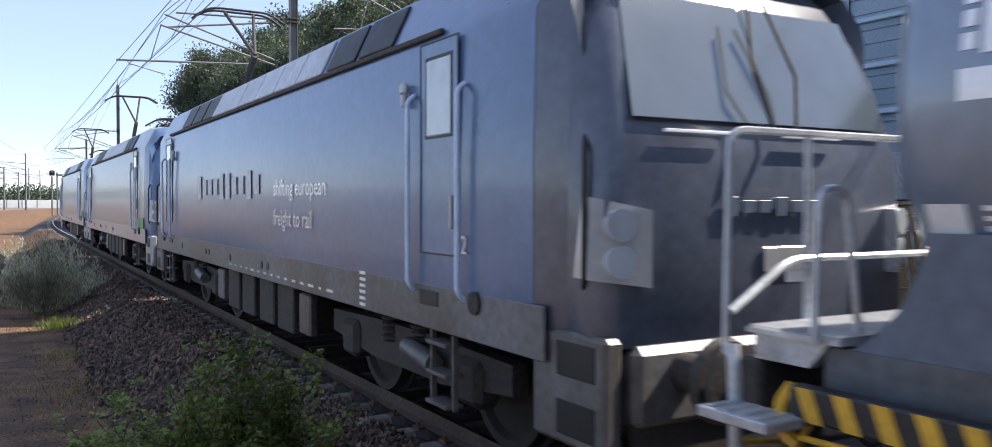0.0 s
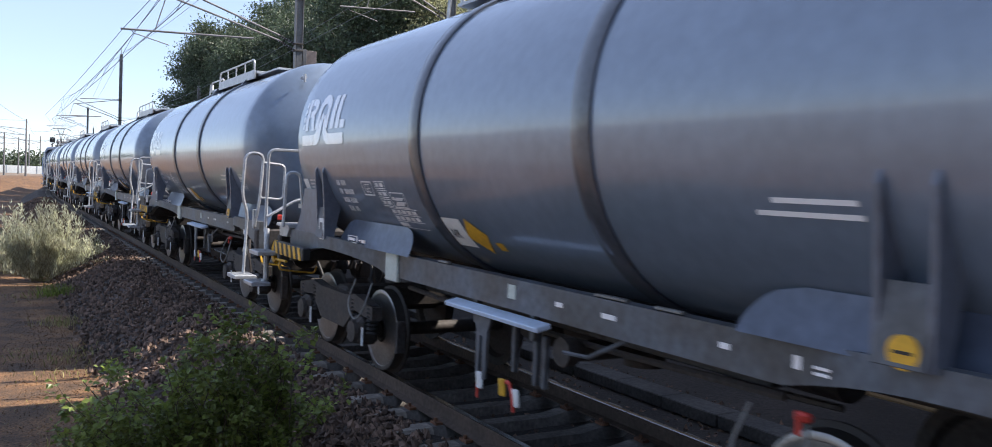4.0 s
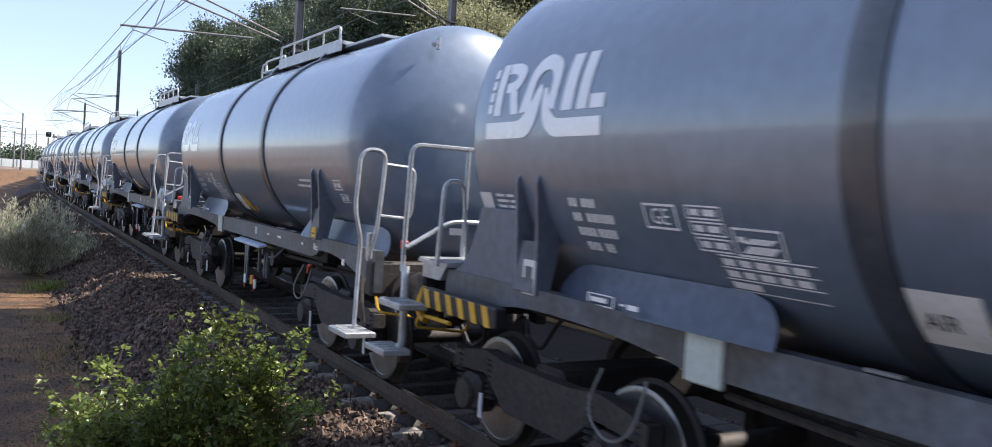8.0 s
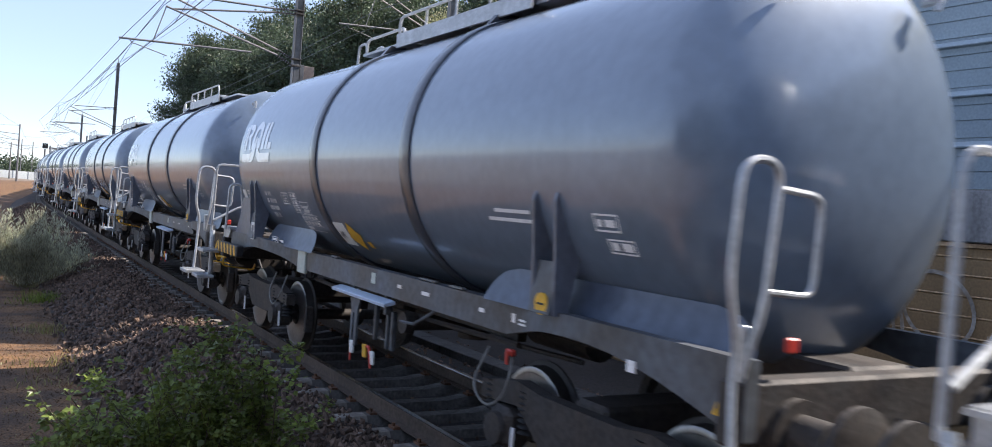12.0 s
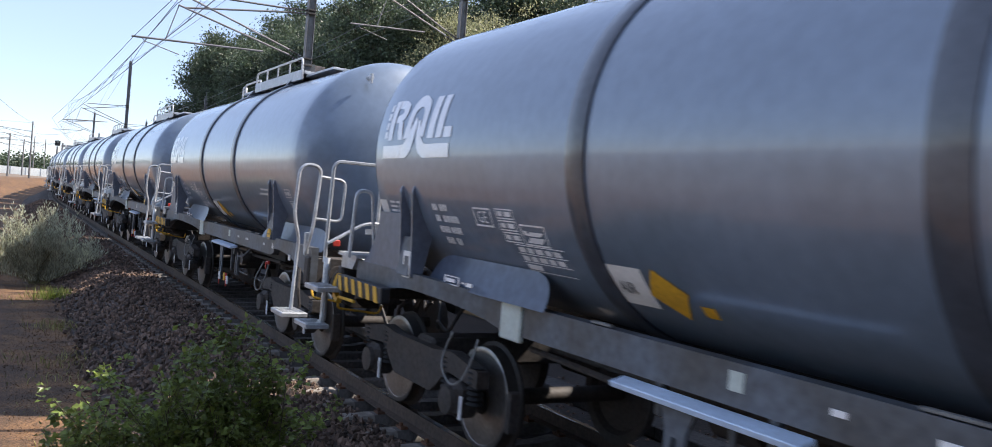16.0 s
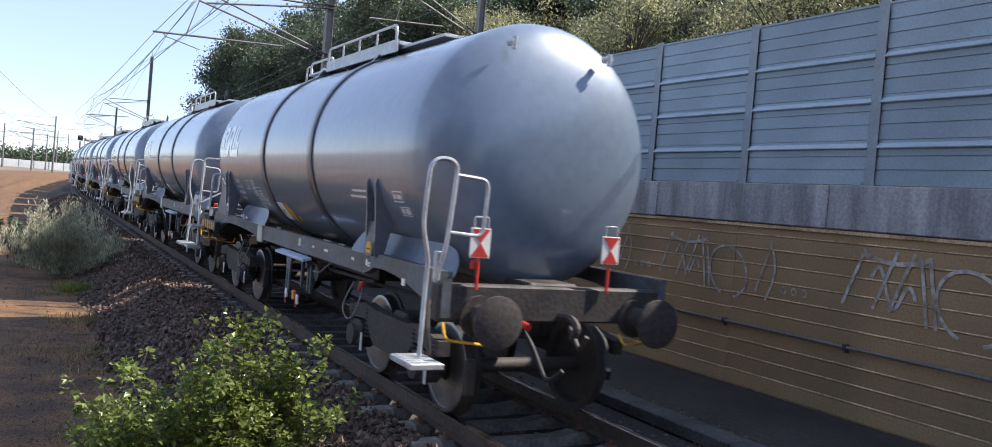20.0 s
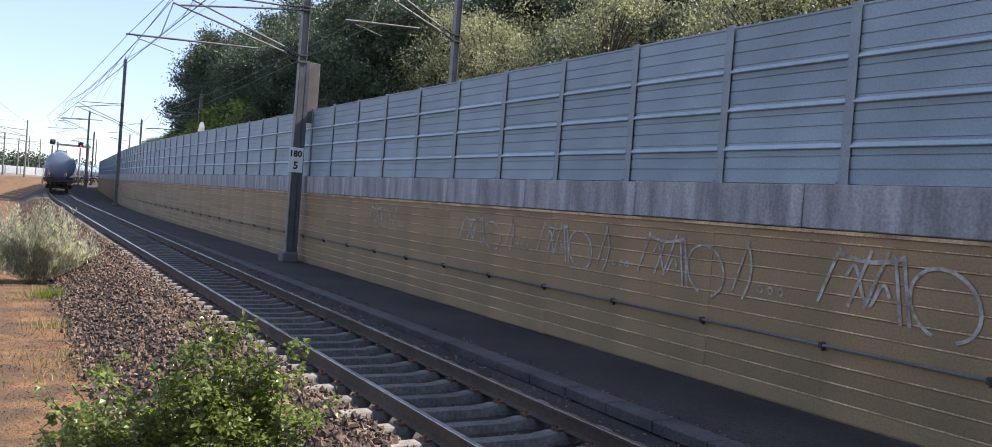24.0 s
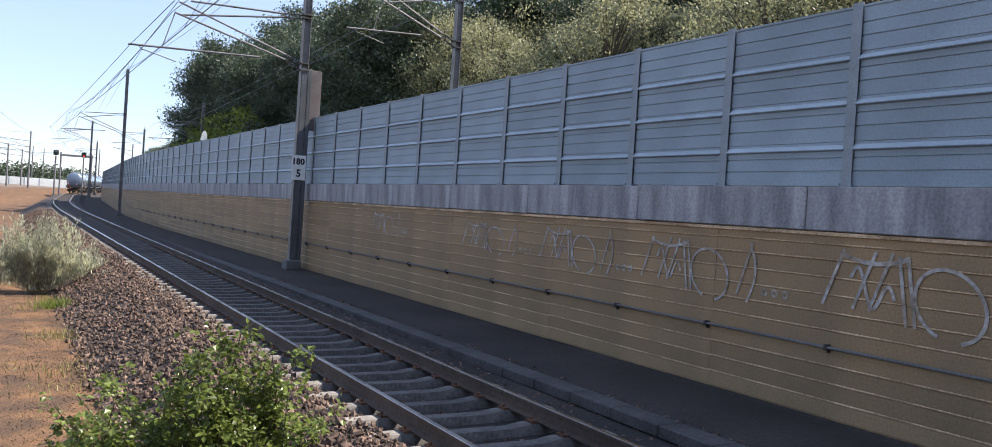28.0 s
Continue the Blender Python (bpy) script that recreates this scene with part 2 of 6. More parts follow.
def tube(bm, pts, r, seg=6):
    """A round bar along a line of points."""
    pts = [Vector(p) for p in pts]
    rings = []
    side = None
    for i, p in enumerate(pts):
        d = (pts[min(i + 1, len(pts) - 1)] - pts[max(i - 1, 0)]).normalized()
        if side is None:
            side = d.orthogonal().normalized()
        side = (side - d * side.dot(d)).normalized()
        up = d.cross(side)
        rings.append([bm.verts.new(p + r * (math.cos(a) * side + math.sin(a) * up)) for a in [2 * math.pi * k / seg for k in range(seg)]])
    for a, b in zip(rings, rings[1:]):
        for k in range(seg):
            bm.faces.new((a[k], a[(k + 1) % seg], b[(k + 1) % seg], b[k]))
    bm.faces.new(rings[0][::-1])
    bm.faces.new(rings[-1])


def rounded(pts, r=0.08, n=4):
    """The line of points with its corners rounded."""
    pts = [Vector(p) for p in pts]
    out = [pts[0]]
    for a, p, b in zip(pts, pts[1:], pts[2:]):
        u, v = a - p, b - p
        q = min(r, u.length * 0.49, v.length * 0.49)
        s, e = p + u.normalized() * q, p + v.normalized() * q
        out += [s.lerp(p, k / n).lerp(p.lerp(e, k / n), k / n) for k in range(n + 1)]
    return out + [pts[-1]]


def sweep(bm, profile, stations, closed=True):
    """A profile of (across, height) carried through stations (x, y, z, slope of x over y)."""
    rings = []
    for x, y, z, sl in stations:
        k = 1 / math.hypot(1, sl)
        rings.append([bm.verts.new((x + p * k, y - p * sl * k, z + h)) for p, h in profile])
    n = len(profile)
    for a, b in zip(rings, rings[1:]):
        for i in range(n if closed else n - 1):
            j = (i + 1) % n
            bm.faces.new((a[i], a[j], b[j], b[i]))
    if closed:
        bm.faces.new(rings[0])
        bm.faces.new(rings[-1][::-1])


def lathe_y(bm, profile, cx=0.0, cz=0.0, seg=48):
    """A body of revolution round a line along y. profile: (y, radius)."""
    rings = []
    for y, r in profile:
        if r < 1e-4:
            rings.append([bm.verts.new((cx, y, cz))])
        else:
            rings.append([bm.verts.new((cx + r * math.cos(a), y, cz + r * math.sin(a))) for a in [2 * math.pi * k / seg for k in range(seg)]])
    for a, b in zip(rings, rings[1:]):
        for k in range(seg):
            j = (k + 1) % seg
            if len(a) == 1 and len(b) > 1:
                bm.faces.new((a[0], b[j], b[k]))
            elif len(b) == 1 and len(a) > 1:
                bm.faces.new((a[k], a[j], b[0]))
            elif len(a) > 1:
                bm.faces.new((a[k], a[j], b[j], b[k]))


def lathe_z(bm, profile, x, y, seg=12):
    """A body of revolution round an upright line. profile: (radius, z)."""
    rings = [[bm.verts.new((x + r * math.cos(a), y + r * math.sin(a), z)) for a in [2 * math.pi * k / seg for k in range(seg)]] for r, z in profile]
    for a, b in zip(rings, rings[1:]):
        for k in range(seg):
            bm.faces.new((a[k], a[(k + 1) % seg], b[(k + 1) % seg], b[k]))
    bm.faces.new(rings[0][::-1])
    bm.faces.new(rings[-1])


def disc_x(bm, profile, y=0.0, z=0.0, seg=28):
    """A body of revolution round a line along x. profile: (x, radius)."""
    rings = [[bm.verts.new((x, y + r * math.cos(a), z + r * math.sin(a))) for a in [2 * math.pi * k / seg for k in range(seg)]] for x, r in profile]
    for a, b in zip(rings, rings[1:]):
        for k in range(seg):
            bm.faces.new((a[k], a[(k + 1) % seg], b[(k + 1) % seg], b[k]))
    bm.faces.new(rings[0][::-1])
    bm.faces.new(rings[-1])


def prism(bm, poly, axis, a, b):
    """A polygon pushed along an axis from a to b. poly holds the other two coordinates, in x, y, z order."""
    def at(p, t):
        q = list(p)
        q.insert(axis, t)
        return q
    lo = [bm.verts.new(at(p, a)) for p in poly]
    hi = [bm.verts.new(at(p, b)) for p in poly]
    n = len(poly)
    for i in range(n):
        bm.faces.new((lo[i], lo[(i + 1) % n], hi[(i + 1) % n], hi[i]))
    bm.faces.new(lo[::-1])
    bm.faces.new(hi)


def mesh_of(name, bm, mat, smooth=False):
    bmesh.ops.recalc_face_normals(bm, faces=bm.faces)
    me = bpy.data.meshes.new(name)
    bm.to_mesh(me)
    bm.free()
    for m in mat if isinstance(mat, (list, tuple)) else (mat,):
        me.materials.append(m)
    if smooth:
        me.polygons.foreach_set("use_smooth", [True] * len(me.polygons))
        me.set_sharp_from_angle(angle=radians(38))
    return me


def part(name, bm, mat, parent=None, label="", smooth=False, at=None):
    """Links a bmesh as one mesh object under a thing or a part."""
    ob = new(name, mesh_of(name, bm, mat, smooth))
    ob.parent = parent
    if at is not None:
        ob.matrix_basis = at
    if label:
        ob["label"] = label
    return ob


def share(name, me, parent, m):
    ob = new(name, me)
    ob.parent = parent
    ob.matrix_basis = m
    return ob


def thing(name, label, category, group="", kind="", at=None):
    ob = new(name)
    ob.empty_display_size = 0.3
    if at is not None:
        ob.matrix_basis = at
    return tagged(ob, label, category, group, kind)


def letters(text, size, bold=0.0):
    """Flat letters as a list of points (x to the right, y up) and faces."""
    cu = bpy.data.curves.new("letters", "FONT")
    cu.body, cu.size, cu.resolution_u, cu.offset = text, size, 2, bold
    ob = bpy.data.objects.new("letters", cu)
    me = bpy.data.meshes.new_from_object(ob)
    v = [tuple(p.co[:2]) for p in me.vertices]
    f = [tuple(p.vertices) for p in me.polygons]
    bpy.data.objects.remove(ob)
    bpy.data.curves.remove(cu)
    bpy.data.meshes.remove(me)
    return v, f


# ---------------------------------------------------------------- the line of the track
BEND, RADIUS, BEND_END = 62.0, 700.0, 114.0
NEXT_BEND, NEXT_RADIUS = 160.0, 480.0
WALL_BEND_END = 110.0


def shift(y):
    """How far the line has bent to the right at y, and its slope: a bend, a straight and a second bend."""
    if y <= BEND:
        return 0.0, 0.0
    e = min(y, BEND_END) - BEND
    s = e / RADIUS
    x = e * e / (2 * RADIUS) + max(y - BEND_END, 0) * s
    f = min(max(y - NEXT_BEND, 0), 200)
    return x + f * f / (2 * NEXT_RADIUS) + max(y - NEXT_BEND - 200, 0) * f / NEXT_RADIUS, s + f / NEXT_RADIUS


def wall_shift(y):
    """The wall and what stands by it: straight after the first bend, until it comes near the line again."""
    x, s = shift(y)
    e = min(max(y - BEND, 0), WALL_BEND_END - BEND)
    straight = e * e / (2 * RADIUS) + max(y - WALL_BEND_END, 0) * e / RADIUS
    return (straight, e / RADIUS) if straight > x - 2.3 else (x - 2.3, s)


def rise(y):
    return 0.0025 * min(max(y, 0.0), 140.0)


def fall(y):
    return -0.0032 * min(max(y - 10.0, 0.0), 110.0)


def on_line(y, across, z, drop=True):
    x, s = wall_shift(y) if across > 7.5 else shift(y)
    return pose(x + across, y, z, 0, 0, -math.degrees(math.atan(s)))


def stations(y0, y1, across, lift, step=4.0):
    out, n = [], max(2, int((y1 - y0) / step) + 1)
    for k in range(n):
        y = y0 + (y1 - y0) * k / (n - 1)
        x, s = wall_shift(y) if across > 7.5 else shift(y)
        out.append((x + across, y, lift(y), s))
    return out


# ---------------------------------------------------------------- ground
def bank_height(u, y):
    """Height of the ground behind the wall, in units of the wall's side."""
    top = 2.55 + fall(y)
    if u < 24:
        return top + 0.25 * max(u - 20, 0)
    hill = min((u - 24) * 0.30, 14.0) * (0.35 + 0.65 * min(max((y - 20) / 50, 0), 1))
    fade = min(max((150 - y) / 60, 0.15), 1)
    return top + 1.0 + hill * fade + 0.8 * noise.noise((u * 0.06, y * 0.06, 3.0))


def ground_height(u, y):
    """Height of the ground at u metres right of the camera's line, along the bent track."""
    soil = -0.70 + 0.05 * noise.noise((u * 0.35, y * 0.35, 0.0)) + 0.014 * noise.noise((u * 2.1, y * 2.1, 5.0)) + 0.25 * min(max(-u - 6, 0) / 30, 1)
    far = min(max((y - 60) / 90, 0), 1) * min(max((0.5 - u) / 4, 0), 1)
    soil += 1.35 * far * far * (3 - 2 * far)
    if u < 1.25:
        return soil
    bed = -0.21 + rise(y)
    if u < 2.65:
        k = (u - 1.25) / 1.4
        k = 0.45 * k + 0.55 * k * k * (3 - 2 * k)
        return soil * (1 - k) + (bed + 0.02) * k
    if u < 6.25:
        return bed - 0.09 * min(max((1.05 - abs(u - CENTRE)) / 0.3, 0), 1)
    low = EYE[2] + UNIT * (-0.62 + fall(y / UNIT) - EYE[2])
    if u < 6.7:
        k = (u - 6.25) / 0.45
        return bed * (1 - k) + low * k
    if u < 8.85:
        return low
    return EYE[2] + UNIT * (bank_height(u / UNIT, y / UNIT) - EYE[2])


def build_ground():
    us = [-900, -500, -300, -180, -110, -70, -45, -30, -22, -16, -12, -9, -7, -5, -3.5, -2.4, -1.6, -1, -0.4, 0.1, 0.6, 0.95, 1.25, 1.4, 1.55, 1.75, 1.95, 2.15, 2.35, 2.5, 2.65,
          3.2, 3.45, 3.7, 4.5, 5.3, 5.55, 5.8, 6.25, 6.7, 7.1, 8.0, 8.6, 8.83, 8.87, 9.8, 13.6, 17, 20.4, 25, 30, 37, 46, 56, 68, 100, 130, 180, 260, 420, 900]
    ys = [-500, -350, -250, -180, -120, -80, -50, -30, -18, -10, -5] + [k * 0.8 for k in range(-2, 40)] + [34, 37, 40, 44, 48, 53, 58, 64, 70, 78, 86, 95, 105, 116, 128, 142, 158, 176, 196, 220, 250, 290, 340, 420, 560, 800, 1200, 1900, 2800]
    verts = [(u + (shift(y)[0] if u < 8.80 else UNIT * wall_shift(y / UNIT)[0]), y, ground_height(u, y)) for y in ys for u in us]
    n = len(us)
    faces, slot = [], []
    for j in range(len(ys) - 1):
        for i in range(n - 1):
            faces.append((j * n + i, j * n + i + 1, (j + 1) * n + i + 1, (j + 1) * n + i))
            mid = (us[i] + us[i + 1]) / 2
            # Left of the camera the gravel is unseen, added to bounce light onto tanks.
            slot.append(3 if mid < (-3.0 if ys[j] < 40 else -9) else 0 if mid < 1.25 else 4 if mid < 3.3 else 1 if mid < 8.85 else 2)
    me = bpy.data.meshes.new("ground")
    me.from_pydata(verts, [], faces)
    for m in (SOIL, BED_SHADE, GRASSY, YARD, SHOULDER_SHADE):
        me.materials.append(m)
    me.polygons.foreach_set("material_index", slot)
    me.polygons.foreach_set("use_smooth", [True] * len(faces))
    tagged(new("ground", me), "dry reddish soil beside a gravel track bed and a grassy slope", "ground", kind="structure")


build_ground()


def scatter_stones(name, label, count, place, size, seed, mat):
    """Many broken stones as one mesh: squeezed, turned octahedra."""
    rng = np.random.default_rng(seed)
    unit = np.array([(1, 0, 0), (-1, 0, 0), (0, 1, 0), (0, -1, 0), (0, 0, 1), (0, 0, -1)], float)
    tri = np.array([(0, 2, 4), (2, 1, 4), (1, 3, 4), (3, 0, 4), (2, 0, 5), (1, 2, 5), (3, 1, 5), (0, 3, 5)])
    pts = []
    for k in range(count):
        c = place(rng)
        if c is None:
            continue
        s = size * rng.uniform(0.55, 1.35) * np.array([rng.uniform(0.8, 1.3), rng.uniform(0.6, 1.0), rng.uniform(0.5, 0.85)])
        v = (unit + rng.normal(0, 0.16, (6, 3))) * s
        q = Euler(rng.uniform(0, 6.28, 3)).to_matrix()
        pts.append(v @ np.array(q).T + np.array(c))
    v = np.concatenate(pts)
    f = np.concatenate([tri + 6 * k for k in range(len(pts))])
    me = bpy.data.meshes.new(name)
    me.from_pydata(v.tolist(), [], f.tolist())
    me.materials.append(mat)
    return tagged(new(name, me), label, "ballast", kind="stuff")


def shoulder(rng):
    y = 4.0 + 30 * rng.random() ** 1.7
    u = rng.uniform(1.12, 3.42)
    if u < 1.12 + 0.35 * (0.5 + noise.noise((y * 0.9, 0.0, 2.0))) and rng.random() < 0.75:
        return None
    return (u + shift(y)[0], y, ground_height(u, y) + rng.uniform(-0.020, 0.040))


def far_shoulder(rng):
    y = rng.uniform(32, 75)
    u = rng.uniform(1.3, 3.4)
    return (u + shift(y)[0], y, ground_height(u, y) + rng.uniform(-0.01, 0.03))


def near_shoulder(rng):
    y = rng.uniform(-7, 4)
    u = rng.uniform(1.2, 3.35)
    return (u, y, ground_height(u, y) + rng.uniform(-0.012, 0.028))


def between(rng):
    y = 4.0 + 30 * rng.random() ** 1.6
    u = rng.uniform(3.42, 6.9)
    return (u, y, ground_height(u, y) + rng.uniform(-0.025, 0.004))


def strays(rng):
    y = 4.5 + 22 * rng.random() ** 1.4
    u = 1.3 - abs(rng.normal(0, 0.9))
    return (u, y, ground_height(u, y) + 0.004)


scatter_stones("ballast_shoulder", "loose brown broken stones heaped beside the sleepers", 18500, shoulder, 0.044, 3, STONE)
scatter_stones("ballast_far_shoulder", "loose brown broken stones beside the far sleepers", 9000, far_shoulder, 0.055, 8, STONE)
scatter_stones("ballast_behind", "loose brown broken stones beside the sleepers behind the bush", 7000, near_shoulder, 0.036, 6, STONE)
scatter_stones("ballast_between", "dark broken stones between and beside the rails", 6500, between, 0.034, 4, STONE)
scatter_stones("scattered_stones", "small stones and clods strewn over the dry soil", 9000, strays, 0.010, 5, SOIL)


# ---------------------------------------------------------------- track
def build_track():
    track = thing("track", "steel rails on concrete sleepers in brown ballast", "railway track", kind="structure")
    head = [(-0.075, -0.172), (0.075, -0.172), (0.075, -0.160), (0.012, -0.140), (0.010, -0.045), (0.036, -0.034), (0.036, -0.004), (-0.036, -0.004), (-0.036, -0.034), (-0.010, -0.045), (-0.012, -0.140), (-0.075, -0.160)]
    face = [(-0.033, -0.010), (0.033, -0.010), (0.033, -0.002), (0.026, 0.0), (-0.026, 0.0), (-0.033, -0.002)]
    for a in (NEAR_RAIL, NEAR_RAIL + 1.505):
        bm = bmesh.new()
        st = stations(-480, -20, a, rise, 60) + stations(-16, 235, a, rise, 3.0) + stations(250, 480, a, rise, 40)
        sweep(bm, head, st)
        rail = part("rail", bm, RAILSIDE, track)
        bm = bmesh.new()
        sweep(bm, face, st)
        part("running_face", bm, RAILTOP, rail, "bright worn rail top")
    bm = bmesh.new()
    prof = [(-1.30, -0.37), (-1.30, -0.20), (-1.27, -0.185), (-0.95, -0.178), (-0.55, -0.182), (-0.35, -0.215), (0.35, -0.215), (0.55, -0.182), (0.95, -0.178), (1.27, -0.185), (1.30, -0.20), (1.30, -0.37)]
    rings = []
    for y, w in ((-0.14, 0.0), (-0.085, 1.0), (0.085, 1.0), (0.14, 0.0)):
        rings.append([bm.verts.new((x, y, z if w or z < -0.3 else z - 0.10)) for x, z in prof])
    for a, b in zip(rings, rings[1:]):
        for i in range(len(prof)):
            j = (i + 1) % len(prof)
            bm.faces.new((a[i], a[j], b[j], b[i]))
    bm.faces.new(rings[0])
    bm.faces.new(rings[-1][::-1])
    me = mesh_of("sleeper", bm, [SLEEPER_SHADED, SUNLIT_END])
    # the tone with sun in it goes on both ends
    for f in me.polygons:
        if abs(f.center.x) > 1.0:
            f.material_index = 1
    first = 13.24 - 0.6 * 26
    for k in range(190):
        y = first + 0.6 * k
        share("sleeper", me, track, on_line(y, CENTRE, rise(y)) @ pose(0, random.uniform(-0.012, 0.012), random.uniform(-0.004, 0.004), 0, 0, random.uniform(-0.4, 0.4)))
    # fastenings on the sleepers that lie open
    bm = bmesh.new()
    for k in range(8, 64):
        y = first + 0.6 * k
        for a in (NEAR_RAIL, NEAR_RAIL + 1.505):
            for s in (-1, 1):
                box(bm, (a + s * 0.115, y, -0.165 + rise(y)), (0.075, 0.13, 0.026))
                rod(bm, (a + s * 0.125, y, -0.16 + rise(y)), (a + s * 0.125, y, -0.118 + rise(y)), 0.018, 6)
    part("rail_clips", bm, RUST, track, "rusty rail clips and screws")


build_track()

# cable duct beside the track
bm = bmesh.new()
for k in range(90):
    y = -8 + k * 1.0
    box(bm, (7.75 + random.uniform(-0.006, 0.006), y, -0.60 + fall(y)), (0.42, 0.985, 0.16), 0.012)
part("cable_duct", bm, DUCT, at=BESIDE)
tagged(bpy.data.objects["cable_duct"], "grey concrete cable duct with lids along the wall foot", "cable duct", kind="structure")


# ---------------------------------------------------------------- retaining wall and noise barrier
def build_wall():
    wall = thing("wall_retaining", "brown ribbed retaining wall with graffiti below a concrete beam", "wall", kind="structure", at=BESIDE)
    bm = bmesh.new()
    sweep(bm, [(WALL + 0.035 - WALL, -1.3), (0.14, -1.3), (0.14, 2.16), (0.035, 2.16)], stations(-320, 520, WALL, fall, 4.0))
    part("wall_core", bm, CONCRETE, wall)
    # boards of the facing, each lower lip paler for the light it catches
    rows = [-0.62, -0.36, -0.10, 0.16, 0.42, 0.68, 0.94, 1.20, 1.46, 1.72, 1.95]
    length = 5.02
    boards = []
    for h in (0.26, 0.23, 0.16):
        b = bmesh.new()
        prism(b, [(0.034, 0.0), (0.034, h - 0.004), (0.012, h - 0.004), (0.0, h - 0.03), (0.0, 0.026), (0.006, 0.020), (0.012, 0.0)], 1, -length / 2 + 0.003, length / 2 - 0.003)
        boards.append(mesh_of("board", b, PLANK))
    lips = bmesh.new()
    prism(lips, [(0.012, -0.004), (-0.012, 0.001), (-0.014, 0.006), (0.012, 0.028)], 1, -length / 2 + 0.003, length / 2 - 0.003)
    lip = mesh_of("lip", lips, MOULDING_LIPLIGHT)
    far = bmesh.new()
    for k in range(-9, 40):
        y = 3.35 + k * length
        for r, z in enumerate(rows):
            me = boards[1] if r == 9 else boards[2] if r == 10 else boards[0]
            m = on_line(y, WALL, z + fall(y)) @ pose(random.uniform(-0.003, 0.003), 0, 0)
            if -3 <= k <= 13:
                b = share("board", me, wall, m)
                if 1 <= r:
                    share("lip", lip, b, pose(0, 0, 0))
            else:
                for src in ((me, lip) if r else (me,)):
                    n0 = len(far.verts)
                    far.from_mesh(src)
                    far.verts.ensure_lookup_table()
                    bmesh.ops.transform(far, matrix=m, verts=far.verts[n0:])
    tagged(part("far_boards", far, [PLANK, MOULDING_LIPLIGHT], wall), kind="stuff")
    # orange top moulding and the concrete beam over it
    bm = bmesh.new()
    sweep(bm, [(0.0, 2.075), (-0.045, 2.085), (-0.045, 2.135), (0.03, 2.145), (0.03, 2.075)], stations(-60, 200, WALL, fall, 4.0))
    part("top_moulding", bm, MOULDING_LIPLIGHT, wall, "faded orange moulding under the beam")
    for k in range(-12, 46):
        y = 3.0 + k * 4.0
        b = bmesh.new()
        box(b, (0.09, 0, 2.48), (0.34, 3.985, 0.66), 0.015)
        part("beam", b, CONCRETE, wall, at=on_line(y, WALL, fall(y)))
    # the wall's far stretch, joined
    bm = bmesh.new()
    sweep(bm, [(-0.005, -0.7), (-0.005, 2.15), (0.03, 2.15), (0.03, -0.7)], stations(197, 520, WALL, fall, 6.0))
    tagged(part("far_facing", bm, PLANK, wall), kind="stuff")
    bm = bmesh.new()
    sweep(bm, [(-0.08, 2.15), (-0.08, 2.81), (0.26, 2.81), (0.26, 2.15)], stations(185, 520, WALL, fall, 6.0))
    tagged(part("far_beam", bm, CONCRETE, wall), kind="stuff")
    # pipe on brackets
    bm = bmesh.new()
    for k in range(-6, 37):
        y = 8.45 + k * 2.5
        tube(bm, [on_line(y + d, WALL - 0.075, 0.44 + fall(y)).translation for d in (0.03, 1.25, 2.47)], 0.024, 8)
    part("pipe", bm, MASTC, wall, "grey cable pipe on brackets")
    bm = bmesh.new()
    box(bm, (0.0, 0, 0), (0.10, 0.07, 0.09), 0.01)
    box(bm, (0.03, 0, -0.06), (0.06, 0.04, 0.05), 0.005)
    me = mesh_of("bracket", bm, DARK)
    for k in range(-6, 30):
        y = 8.45 + k * 2.5
        share("bracket", me, wall, on_line(y, WALL - 0.06, 0.44 + fall(y)))
    return wall


RETAINING = build_wall()


